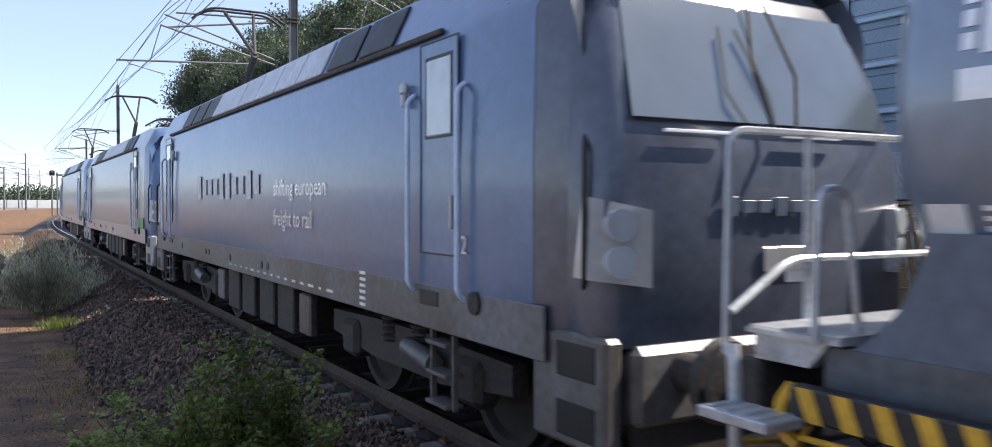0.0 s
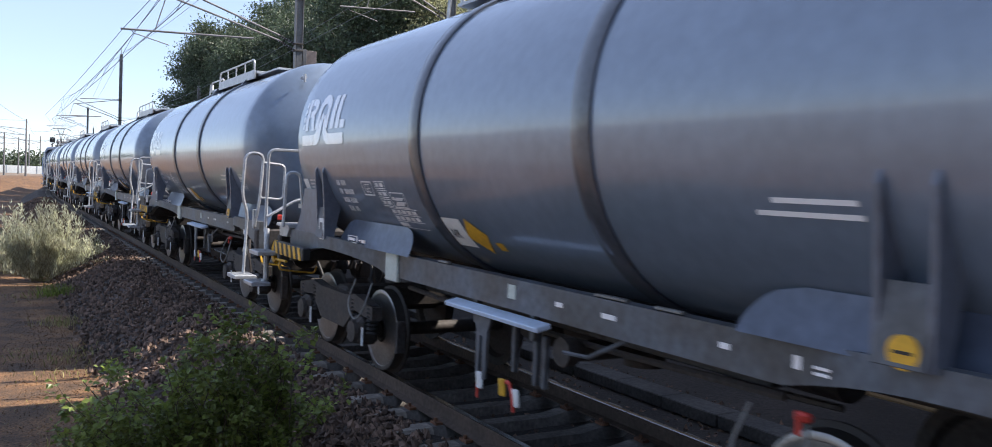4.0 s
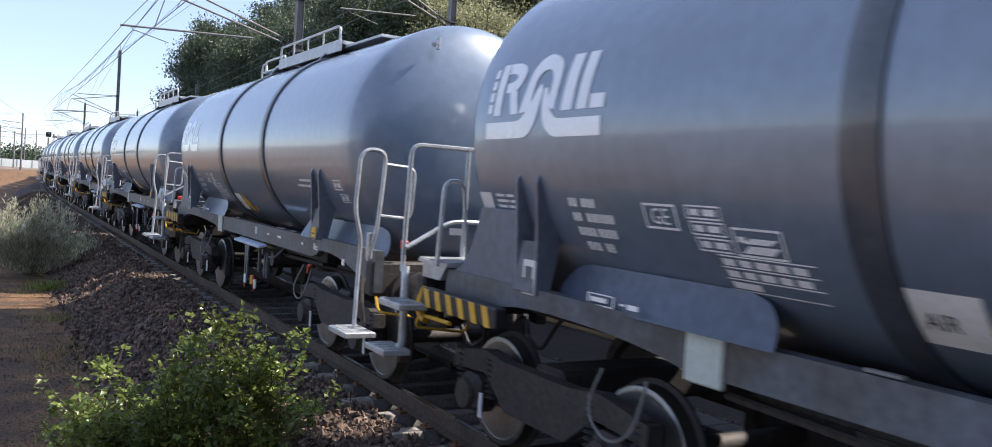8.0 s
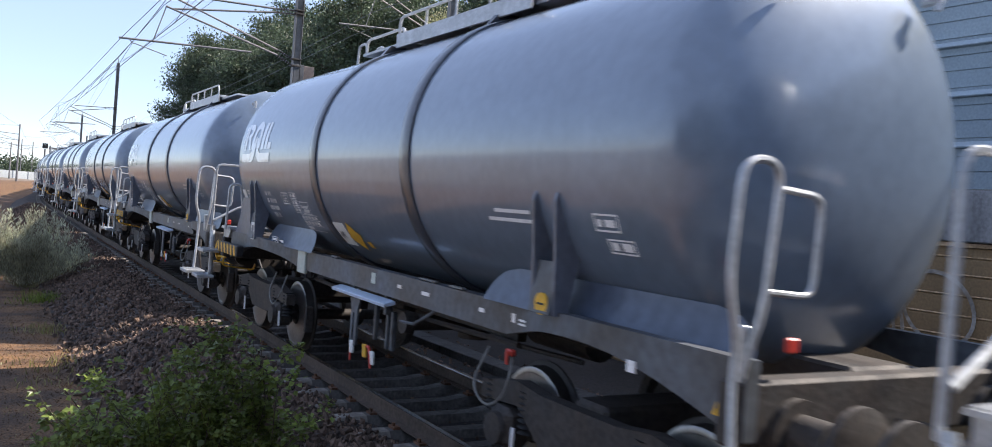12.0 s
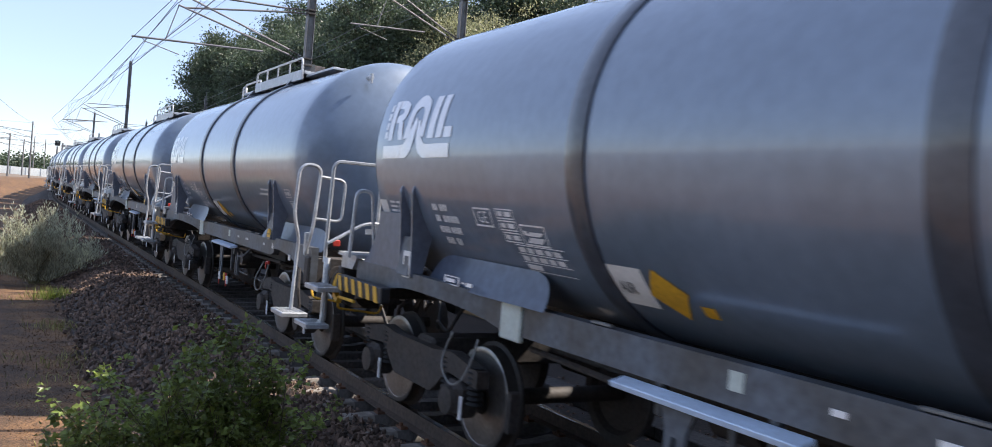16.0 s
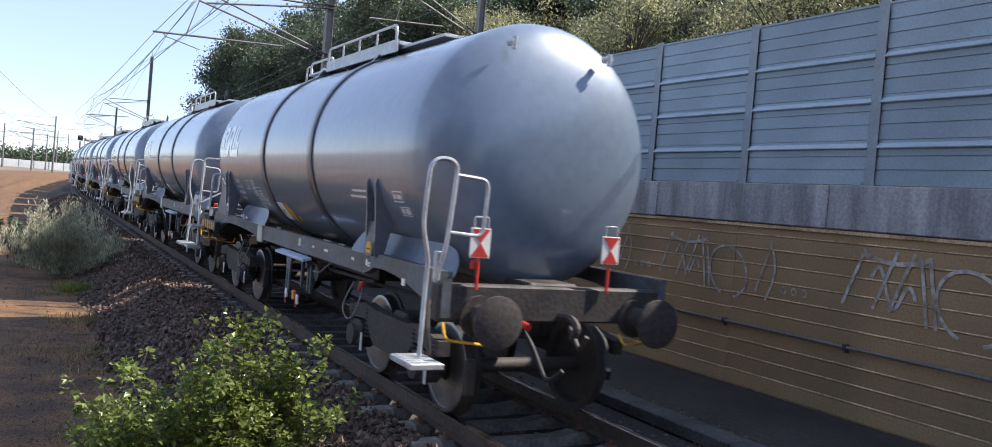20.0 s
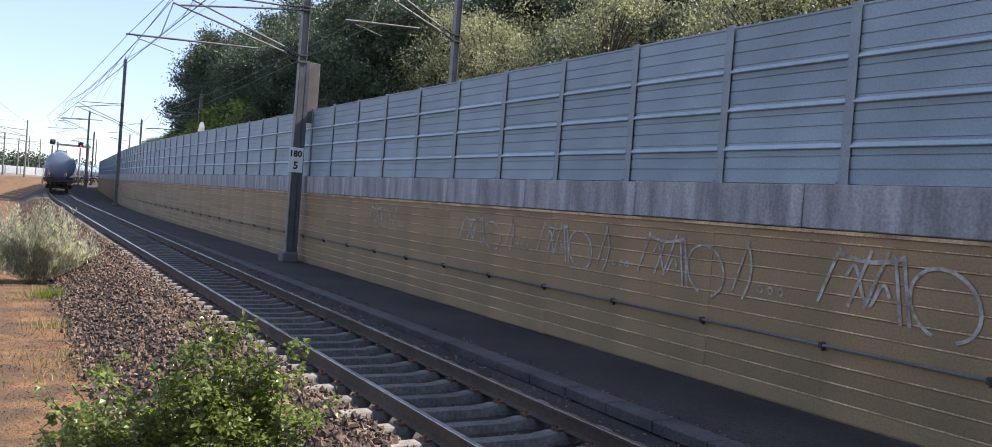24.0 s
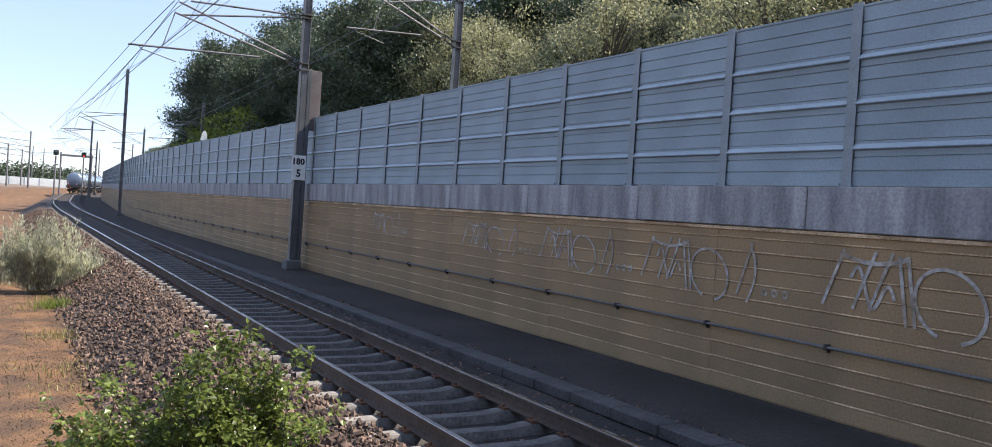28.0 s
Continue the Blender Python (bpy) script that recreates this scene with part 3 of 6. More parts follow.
def build_barrier():
    bar = thing("noise_barrier", "pale blue-green sheet metal noise barrier between steel posts", "noise barrier", kind="structure", at=BESIDE)
    z0, bays, pitch = 2.815, 96, 2.51
    h = 0.658
    prof = [(0.0, 0.0), (0.0, 0.205), (0.022, 0.208), (0.022, 0.226), (0.0, 0.229), (0.0, 0.401), (0.022, 0.404), (0.022, 0.422), (0.0, 0.425), (0.0, 0.515), (-0.060, 0.530), (-0.062, 0.542), (0.012, 0.612), (0.012, h - 0.004), (0.10, h - 0.004), (0.10, 0.0)]
    bm = bmesh.new()
    prism(bm, prof, 1, -pitch / 2 + 0.07, pitch / 2 - 0.07)
    me = mesh_of("panel", bm, [PANEL, LEDGE_SKYLIT])

    # upward ledge faces take the tone with sky light in it
    def skylight_ledge(mesh):
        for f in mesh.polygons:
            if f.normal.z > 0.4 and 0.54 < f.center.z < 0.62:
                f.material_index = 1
    skylight_ledge(me)
    bm = bmesh.new()
    prism(bm, prof[:9] + [(0.0, h - 0.03), (-0.02, h - 0.02), (-0.02, h + 0.012), (0.12, h + 0.012), (0.12, 0.0)], 1, -pitch / 2 + 0.07, pitch / 2 - 0.07)
    top = mesh_of("top_panel", bm, PANEL)
    bm = bmesh.new()
    prism(bm, [(-0.045, -0.085), (-0.032, -0.085), (-0.032, -0.006), (0.11, -0.006), (0.11, -0.085), (0.125, -0.085), (0.125, 0.085), (0.11, 0.085), (0.11, 0.006), (-0.032, 0.006), (-0.032, 0.085), (-0.045, 0.085)], 2, 0.0, 2.69)
    box(bm, (0.04, 0, -0.008), (0.26, 0.26, 0.02), 0.003)
    for a in (-0.10, 0.10):
        for b in (-0.06, 0.14):
            rod(bm, (b, a, 0), (b, a, 0.045), 0.016, 6)
    post = mesh_of("post", bm, POST)
    for k in range(-8, bays - 8):
        y = 8.36 + pitch * k
        base = z0 + fall(y)
        share("post", post, bar, on_line(y, WALL + 0.02, base))
        m = on_line(y + pitch / 2, WALL + 0.02, base + 0.012)
        for r in range(4):
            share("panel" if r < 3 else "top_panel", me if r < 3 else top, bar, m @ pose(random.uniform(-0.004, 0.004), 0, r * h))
    # joined bays far off and behind the camera
    bm = bmesh.new()
    sweep(bm, [(0.0, 2.82), (0.0, 5.42), (0.12, 5.42), (0.12, 2.82)], stations(230, 520, WALL + 0.02, fall, 6.0))
    for k in range(-110, -8):
        y = 8.36 + pitch * k
        for src, m in [(post, on_line(y, WALL + 0.02, z0))] + [((me if r < 3 else top), on_line(y + pitch / 2, WALL + 0.02, z0 + 0.012 + r * h)) for r in range(4)]:
            n0 = len(bm.verts)
            bm.from_mesh(src)
            bm.verts.ensure_lookup_table()
            bmesh.ops.transform(bm, matrix=m, verts=bm.verts[n0:])
    tagged(part("far_bays", bm, PANEL, bar), kind="stuff")


build_barrier()


def ribbon(bm, pts, w, x):
    """A painted stroke on the wall face: pts of (y, z)."""
    pts = [Vector((p[0], p[1])) for p in pts]
    prev = None
    for i, p in enumerate(pts):
        d = pts[min(i + 1, len(pts) - 1)] - pts[max(i - 1, 0)]
        d = d.normalized() if d.length else Vector((1, 0))
        q = Vector((-d.y, d.x)) * w / 2
        cur = [bm.verts.new((x, p.x + q.x, p.y + q.y)), bm.verts.new((x, p.x - q.x, p.y - q.y))]
        if prev:
            bm.faces.new((prev[0], cur[0], cur[1], prev[1]))
        prev = cur


def build_graffiti():
    rng = random.Random(7)
    for y0, y1, lo, hi, w in ((26.6, 24.2, 1.15, 1.85, 0.055), (20.1, 17.2, 1.05, 1.85, 0.06), (16.3, 13.5, 0.95, 1.88, 0.065), (12.7, 9.7, 0.85, 1.88, 0.07), (8.5, 5.2, 0.80, 1.92, 0.085)):
        bm = bmesh.new()
        span = y0 - y1
        x = WALL - 0.014

        def curve(fn, n=22, width=w):
            ribbon(bm, [fn(k / (n - 1)) for k in range(n)], width * 0.62, x - 0.0006 * rng.random())
        h = hi - lo
        for q in (0.06, 0.22, 0.30):
            curve(lambda t, q=q: (y0 - span * (q - 0.10 * t), lo + h * (0.98 - 0.75 * t)))
        curve(lambda t: (y0 - span * (0.04 + 0.34 * t), lo + h * (0.93 - 0.10 * math.sin(t * 3.1))), width=w * 1.2)
        curve(lambda t: (y0 - span * (0.10 + 0.22 * t), lo + h * (0.62 - 0.3 * t + 0.2 * math.sin(9 * t))))
        for q in (0.33, 0.37):
            curve(lambda t, q=q: (y0 - span * (q + 0.05 * t), lo + h * (0.95 - 0.85 * t)))
        curve(lambda t: (y0 - span * (0.56 + 0.15 * math.sin(5.6 * t + 0.4)), lo + h * (0.42 - 0.42 * math.cos(5.6 * t + 0.2))), 30)
        curve(lambda t: (y0 - span * (0.78 + 0.10 * t), lo + h * (0.15 + 0.85 * t)))
        curve(lambda t: (y0 - span * (0.86 + 0.05 * math.sin(3.2 * t)), lo + h * (1.0 - 0.95 * t)))
        for q in (0.98, 1.05, 1.12):
            curve(lambda t, q=q: (y0 - span * q + 0.05 * math.cos(6.3 * t), lo + h * 0.25 + 0.05 * math.sin(6.3 * t)), 10, w * 0.8)
        part("graffiti", bm, SPRAY, RETAINING, "pale sprayed scribble")


build_graffiti()


# ---------------------------------------------------------------- overhead line
def insulator(bm, a, b, r=0.06, n=7):
    a, b = Vector(a), Vector(b)
    rod(bm, a, b, r * 0.4, 8)
    for k in range(n):
        c = a.lerp(b, (k + 0.5) / n)
        d = (b - a).normalized() * 0.014
        rod(bm, c - d, c + d, r, 10, r * 0.6)


def build_mast(y, across, top, foot, tip, height, detailed, label):
    """A steel mast with the bracket that carries the wires over the track. tip: how far the bracket reaches towards the track."""
    mast = thing("catenary_mast", label, "mast", "masts along the line", at=BESIDE @ on_line(y, across, 0))
    bm = bmesh.new()
    w = 0.15
    prism(bm, [(-w, -0.13), (-w + 0.025, -0.13), (-w + 0.025, -0.012), (w - 0.025, -0.012), (w - 0.025, -0.13), (w, -0.13), (w, 0.13), (w - 0.025, 0.13), (w - 0.025, 0.012), (-w + 0.025, 0.012), (-w + 0.025, 0.13), (-w, 0.13)], 2, foot, top)
    part("column", bm, MAST, mast)
    bm = bmesh.new()
    box(bm, (0, 0, foot + 0.1), (0.62, 0.62, 0.4), 0.04)
    part("base", bm, MASTC, mast)
    bm = bmesh.new()
    rod(bm, (0, 0, top), (0, 0, top + 0.5), 0.03, 8)
    part("top_spike", bm, MAST, mast)
    h = height
    tubes = [((-tip - 1.5, 0, h + 0.02), (-1.75, 0, h + 0.24)), ((-tip, 0, h + 1.42), (-0.75, 0, h + 0.28)), ((-tip + 0.15, 0, h + 1.82), (-0.75, 0, h + 0.48)), ((-tip + 0.25, 0, h + 1.36), (-0.9, 0, h + 1.92)), ((-tip + 0.55, 0, h + 1.92), (-0.9, 0, h + 2.06))]
    for a, b in tubes:
        bm = bmesh.new()
        rod(bm, a, b, 0.038, 8)
        part("bracket_tube", bm, MAST, mast)
    for a, b in (((-0.8, 0, h + 0.29), (-0.16, 0, h - 0.02)), ((-0.8, 0, h + 0.50), (-0.16, 0, h + 0.22)), ((-0.95, 0, h + 1.92), (-0.16, 0, h + 1.98)), ((-0.95, 0, h + 2.06), (-0.16, 0, h + 2.12))):
        bm = bmesh.new()
        insulator(bm, a, b)
        part("insulator", bm, INSUL, mast, "dark ribbed insulator")
    bm = bmesh.new()
    tube(bm, [(-tip - 1.15, 0, h + 0.02), (-tip - 1.05, 0, h - 0.10), (-tip - 0.9, 0, h - 0.12), (-tip + 0.15, 0, h - 0.38)], 0.018)
    part("steady_arm", bm, MAST, mast)
    bm = bmesh.new()
    rod(bm, (-tip + 0.02, 0, h + 1.4), (-tip - 0.35, 0, h + 0.10), 0.02, 6)
    part("hanger", bm, MAST, mast)
    if detailed:
        for z in (h - 0.05, h + 0.22, h + 2.0, h + 2.14):
            bm = bmesh.new()
            box(bm, (-0.02, 0, z), (0.36, 0.32, 0.06), 0.008)
            part("clamp", bm, DARK, mast)
        bm = bmesh.new()
        for s in range(12):
            rod(bm, (0.16, 0, top - 0.4 - s * 0.35), (0.26, 0, top - 0.4 - s * 0.35), 0.012, 5)
        tagged(part("climbing_pegs", bm, MAST, mast), kind="stuff")
    return mast


mast1 = build_mast(33.5, 10.12, 13.5, -0.62, 4.95, 7.22, True, "tall grey steel catenary mast with a kilometre plate before the wall")
bm = bmesh.new()
box(bm, (0.10, 0.02, 3.2), (0.42, 0.30, 8.1), 0.01)
part("lower_casing", bm, CASING, mast1, "thick grey lower casing")
bm = bmesh.new()
box(bm, (0.55, 0.12, 6.05), (0.44, 0.12, 2.4), 0.01)
part("cover_plate", bm, CABINET, mast1, "brown cover plate")
bm = bmesh.new()
box(bm, (-0.02, -0.19, 3.33), (0.56, 0.02, 0.98), 0.004)
sign = part("kilometre_plate", bm, PLATE, mast1, "white plate with black numbers")
for text, z, size in (("180", 3.46, 0.34), ("5", 2.98, 0.40)):
    v, f = letters(text, size, 0.014)
    wdt = max(p[0] for p in v) + min(p[0] for p in v)
    bm = bmesh.new()
    vs = [bm.verts.new((-0.02 - wdt / 2 + p[0], -0.204, z + p[1])) for p in v]
    for q in f:
        bm.faces.new([vs[i] for i in q])
    part("number", bm, BLACKP, sign)
build_mast(96.5, 9.85, 14.3, -0.9, 4.3, 7.55, True, "grey steel catenary mast beside the bend")
build_mast(160.0, 7.7, 12.9, 0.0, 4.6, 9.4, False, "distant grey steel catenary mast")
build_mast(215.0, 8.1, 12.0, 0.0, 4.6, 8.2, False, "distant grey steel catenary mast")
build_mast(-30.0, 10.12, 13.5, -0.62, 4.95, 7.22, False, "grey steel catenary mast behind the camera")
# second line, on the bank behind the barrier
build_mast(34.0, 17.05, 15.0, 2.4, 3.6, 9.25, True, "grey steel mast of the upper line behind the barrier")
build_mast(92.0, 16.95, 11.3, 2.4, 3.6, 7.2, True, "grey steel mast of the upper line behind the barrier")
build_mast(160.0, 15.9, 12.4, 2.2, 3.6, 9.6, False, "distant mast of the upper line behind the barrier")


def hang(bm, ends, sag, r, n=14):
    for (a, b) in zip(ends, ends[1:]):
        a, b = Vector(a), Vector(b)
        tube(bm, [a.lerp(b, k / n) - Vector((0, 0, sag * 4 * (k / n) * (1 - k / n))) for k in range(n + 1)], r, 4)


def build_wires():
    ys = [-30, 33.5, 96.5, 160.0, 215.0]
    x1 = [4.4, 4.35, 4.5, 9.0, 17.0]
    contact = [(x, y, z) for x, y, z in zip(x1, ys, (6.85, 6.85, 7.2, 8.3, 8.0))]
    carrier = [(x + 0.75, y, z) for x, y, z in zip(x1, ys, (8.65, 8.65, 9.1, 10.0, 9.6))]
    feeder = [(x + 0.95, y, z) for x, y, z in zip(x1, ys, (9.1, 9.1, 9.5, 10.4, 10.0))]
    lines = [("contact_wire", "thin contact wire over the track", contact, 0.05, 0.014), ("carrier_wire", "sagging carrier wire over the track", carrier, 0.7, 0.013),
             ("second_carrier_wire", "sagging second carrier wire", feeder, 1.0, 0.013),
             ("registration_wire", "thin wire along the bracket tips", [(x - 0.6, y, z + 0.4) for x, y, z in contact], 0.15, 0.011),
             ("earth_wire", "earth wire along the mast heads", [(10.1, -30, 12.6), (10.1, 33.5, 12.6), (10.7, 96.5, 14.4), (13.0, 160, 12.6), (22.0, 215, 12.0)], 0.5, 0.013),
             ("feeder_wire", "feeder wire on the track side of the masts", [(8.6, -30, 12.2), (8.6, 33.5, 12.2), (9.4, 96.5, 13.2), (12.0, 160, 12.0), (21.0, 215, 11.4)], 0.7, 0.013),
             ("upper_line_wire", "wire of the upper line behind the barrier", [(13.4, -30, 10.0), (13.4, 34, 10.0), (13.6, 97, 9.0), (18.0, 160, 10.0)], 0.5, 0.013),
             ("upper_contact_wire", "contact wire of the upper line", [(12.6, -30, 8.9), (12.6, 34, 8.9), (13.0, 97, 7.2), (17.4, 160, 9.0)], 0.1, 0.013)]
    for name, label, pts, sag, r in lines:
        bm = bmesh.new()
        hang(bm, pts, sag, r)
        tagged(part(name, bm, WIRE, at=BESIDE), label, "wire", "overhead wires", "structure")
    bm = bmesh.new()
    for (a, b), (c, d) in zip(zip(contact, contact[1:]), zip(carrier, carrier[1:])):
        for k in range(1, 9):
            t = k / 9
            p, q = Vector(a).lerp(Vector(b), t), Vector(c).lerp(Vector(d), t)
            p.z -= 0.2 * t * (1 - t)
            q.z -= 2.8 * t * (1 - t)
            rod(bm, p, q, 0.009, 4)
    tagged(part("droppers", bm, WIRE, at=BESIDE), "thin dropper wires between carrier and contact wire", "wire", kind="stuff")


build_wires()


# ---------------------------------------------------------------- far left: yard, signals, barrier, woods
def simple_mast(x, y, top, arm, name, label, foot=-0.3):
    m = thing(name, label, "mast", "masts of the yard", at=pose(x, y, 0))
    bm = bmesh.new()
    rod(bm, (0, 0, foot), (0, 0, top), 0.22, 10, 0.13)
    part("column", bm, MAST, m)
    for k, (z, l) in enumerate(arm):
        bm = bmesh.new()
        rod(bm, (0, 0, z), (l, 0, z + 0.5), 0.05, 6)
        rod(bm, (0, 0, z - 1.2), (l * 0.8, 0, z + 0.4), 0.04, 6)
        part("bracket", bm, MAST, m)
    return m


for x, y, top, arm in ((4.7, 200, 12.3, [(10.2, -7), (9.0, -6)]), (4.4, 260, 10.5, [(8.6, -7)]), (7.9, 300, 13.0, [(11.0, -8), (11.0, 8)]), (0.9, 210, 9.8, [(8.4, -6)]), (-5.0, 230, 11.0, [(9.0, -6), (9.0, 6)]), (-14.0, 250, 11.0, [(9.0, 7)]),
                       (12.0, 330, 13.5, [(11.5, -7)]), (23.0, 260, 12.1, [(10.5, -5)]), (24.1, 200, 11.5, [(10.0, -4)])):
    simple_mast(x, y, top, arm, "yard_mast", "thin grey mast with wire brackets in the yard")


def build_signal(x, y, top, label):
    m = thing("rail_signal", label, "signal", "signals of the yard", at=pose(x, y, 0))
    bm = bmesh.new()
    rod(bm, (0, 0, -0.3), (0, 0, top), 0.12, 8)
    part("post", bm, MAST, m)
    bm = bmesh.new()
    box(bm, (0, -0.15, top + 0.5), (0.75, 0.3, 0.8), 0.05)
    part("screen", bm, BLACKP, m)
    bm = bmesh.new()
    rod(bm, (0, -0.42, top + 0.75), (0, -0.30, top + 0.75), 0.2, 10)
    part("lens", bm, GLASS, m)
    return m


build_signal(7.1, 150, 6.3, "black signal screen on a thin post")
stop = build_signal(11.75, 160, 6.55, "black signal screen with a red light on a thin post")
bm = bmesh.new()
rod(bm, (0, -0.40, 6.85), (0, -0.30, 6.85), 0.11, 12)
part("red_light", bm, SIGNAL, stop, "glowing red signal light")
gantry = thing("signal_gantry", "thin steel gantry spanning the far tracks", "gantry", at=pose(9.0, 165, 0))
for x in (-0.4, 4.4):
    bm = bmesh.new()
    rod(bm, (x, 0, -0.5), (x, 0, 7.4), 0.14, 8)
    part("leg", bm, MAST, gantry)
bm = bmesh.new()
box(bm, (2.0, 0, 6.95), (5.2, 0.3, 0.35), 0.02)
part("beam", bm, MAST, gantry)

wire_rng = random.Random(31)
YARD_WIRES = [((4.7, 200, 12.0), (-60, 205, 12.2)), ((4.7, 200, 10.4), (-60, 205, 10.6)), ((4.4, 260, 10.2), (-70, 260, 10.6)), ((4.4, 260, 8.4), (16, 330, 9.0)), ((7.9, 300, 12.6), (-70, 300, 12.8)), ((7.9, 300, 10.8), (-70, 300, 10.0)), ((0.9, 210, 9.4), (-60, 214, 9.8)),
              ((4.7, 200, 12.0), (-8, 40, 13.0)), ((0.9, 210, 9.4), (-12, 40, 12.0)), ((4.7, 200, 12.1), (12, 330, 13.2)), ((7.75, 150, 8.4), (14.8, 190, 9.0)), ((11.9, 160, 10.2), (4.7, 200, 10.0)), ((-5, 230, 10.6), (7.9, 300, 12.0)), ((-14, 250, 9.2), (12, 330, 11.6))]
for a, b in YARD_WIRES:
    bm = bmesh.new()
    hang(bm, [a, b], wire_rng.uniform(0.6, 1.6), 0.022, 10)
    tagged(part("yard_wire", bm, WIRE), "thin sagging wire over the yard", "wire", "yard wires", "structure")

far_wall = thing("far_noise_barrier", "low pale noise barrier along the far side of the yard", "noise barrier", kind="structure")
bm = bmesh.new()
box(bm, (0, 0, 1.2), (3.9, 0.15, 2.4), 0.01)
fw = mesh_of("panel", bm, FARPANEL)
bm = bmesh.new()
box(bm, (0, 0, 1.2), (0.25, 0.25, 2.6), 0.01)
fp = mesh_of("post", bm, POST)
for k in range(42):
    x = -150 + k * 4.05
    y = 262 + k * 0.9
    share("panel", fw, far_wall, pose(x, y, 0.75, 0, 0, 12.5))
    share("post", fp, far_wall, pose(x - 2.0, y - 0.45, 0.75, 0, 0, 12.5))

for k, (u, ylo, yhi) in enumerate(((-2.2, 40, 420), (-3.7, 40, 420), (-7.0, 40, 420), (-8.5, 40, 420))):
    bm = bmesh.new()
    sweep(bm, [(-0.035, -0.14), (0.035, -0.14), (0.035, 0.0), (-0.035, 0.0)], [(u + (y - 40) * -0.035, y, ground_height(u + (y - 40) * -0.035 - shift(y)[0], y) + 0.12, -0.035) for y in range(ylo, yhi, 20)])
    tagged(part("yard_rail", bm, RAILSIDE), "brown rail of a siding beyond the soil strip", "rail", "yard rails", "structure")

# white sign behind the barrier
sign = thing("line_sign", "white rounded sign on a post behind the barrier", "sign", at=BESIDE @ pose(13.55, 70, 0))
bm = bmesh.new()
rod(bm, (0, 0, 2.0), (0, 0, 6.2), 0.05, 8)
part("post", bm, MAST, sign)
bm = bmesh.new()
prism(bm, [(0.30 * math.cos(a) * (1.0 if math.sin(a) < 0 else 0.75), 6.35 + (0.30 if math.sin(a) < 0 else 0.60) * math.sin(a)) for a in [2 * math.pi * k / 24 for k in range(24)]], 1, -0.07, -0.05)
part("plate", bm, PLATE, sign, "white rounded plate")


# ---------------------------------------------------------------- trees and bushes
def leaf_cloud(rng, centres, per, spread, size, flat=0.7):
    """Leaves round centres: folded diamonds. Gives points and faces."""
    k = len(centres) * per
    c = np.repeat(np.asarray(centres), per, 0) + rng.normal(0, 1, (k, 3)) * np.array([spread, spread, spread * flat])
    a = rng.normal(0, 1, (k, 3))
    a /= np.linalg.norm(a, axis=1, keepdims=True)
    b = np.cross(a, rng.normal(0, 1, (k, 3)))
    b /= np.linalg.norm(b, axis=1, keepdims=True)
    s = size * rng.uniform(0.6, 1.3, (k, 1))
    v = np.stack([c - a * s, c + b * s * 0.55, c + a * s, c - b * s * 0.55], 1).reshape(-1, 3)
    return v, np.arange(k * 4).reshape(-1, 4)


def cloud_mesh(name, v, f, mat):
    me = bpy.data.meshes.new(name)
    me.from_pydata(v.tolist(), [], f.tolist())
    me.materials.append(mat)
    return me


def build_tree(name, label, height, width, seed, leaf, clumps, per, size, bare=0.0, at=None):
    """A tapered trunk with limbs and a crown of leaf clumps."""
    rng = np.random.default_rng(seed)
    tree = thing(name, label, "tree", "trees on the bank", at=at)
    bm = bmesh.new()
    lean = rng.normal(0, 0.03, 2)
    spine = [Vector((lean[0] * h, lean[1] * h, h)) for h in np.linspace(-0.6, height * 0.8, 7)]
    for i, (a, b) in enumerate(zip(spine, spine[1:])):
        r = height * 0.020
        rod(bm, a, b, r * (1 - i / 7.5), 8, r * (1 - (i + 1) / 7.5))
    centres = []
    for k in range(clumps):
        z = height * rng.uniform(0.16, 1.0)
        w = width * math.sqrt(max(0.05, 1 - ((z / height - 0.5) / 0.56) ** 2)) * rng.uniform(0.35, 1.0)
        a = rng.uniform(0, 6.283)
        p = Vector((w * math.cos(a), w * math.sin(a), z))
        centres.append(tuple(p))
        if k % 3 == 0 or rng.random() < bare:
            foot = spine[min(6, max(1, int(z / height * 6)))] * 0.9
            mid = foot.lerp(p, 0.55) + Vector((0, 0, 0.25))
            rod(bm, foot, mid, height * 0.006, 5, height * 0.004)
            rod(bm, mid, p, height * 0.004, 5, height * 0.0015)
    part("trunk", bm, BARK, tree)
    v, f = leaf_cloud(rng, centres, per, width * 0.125, size)
    ob = new("crown", cloud_mesh("crown", v, f, leaf))
    ob.parent = tree
    return tree


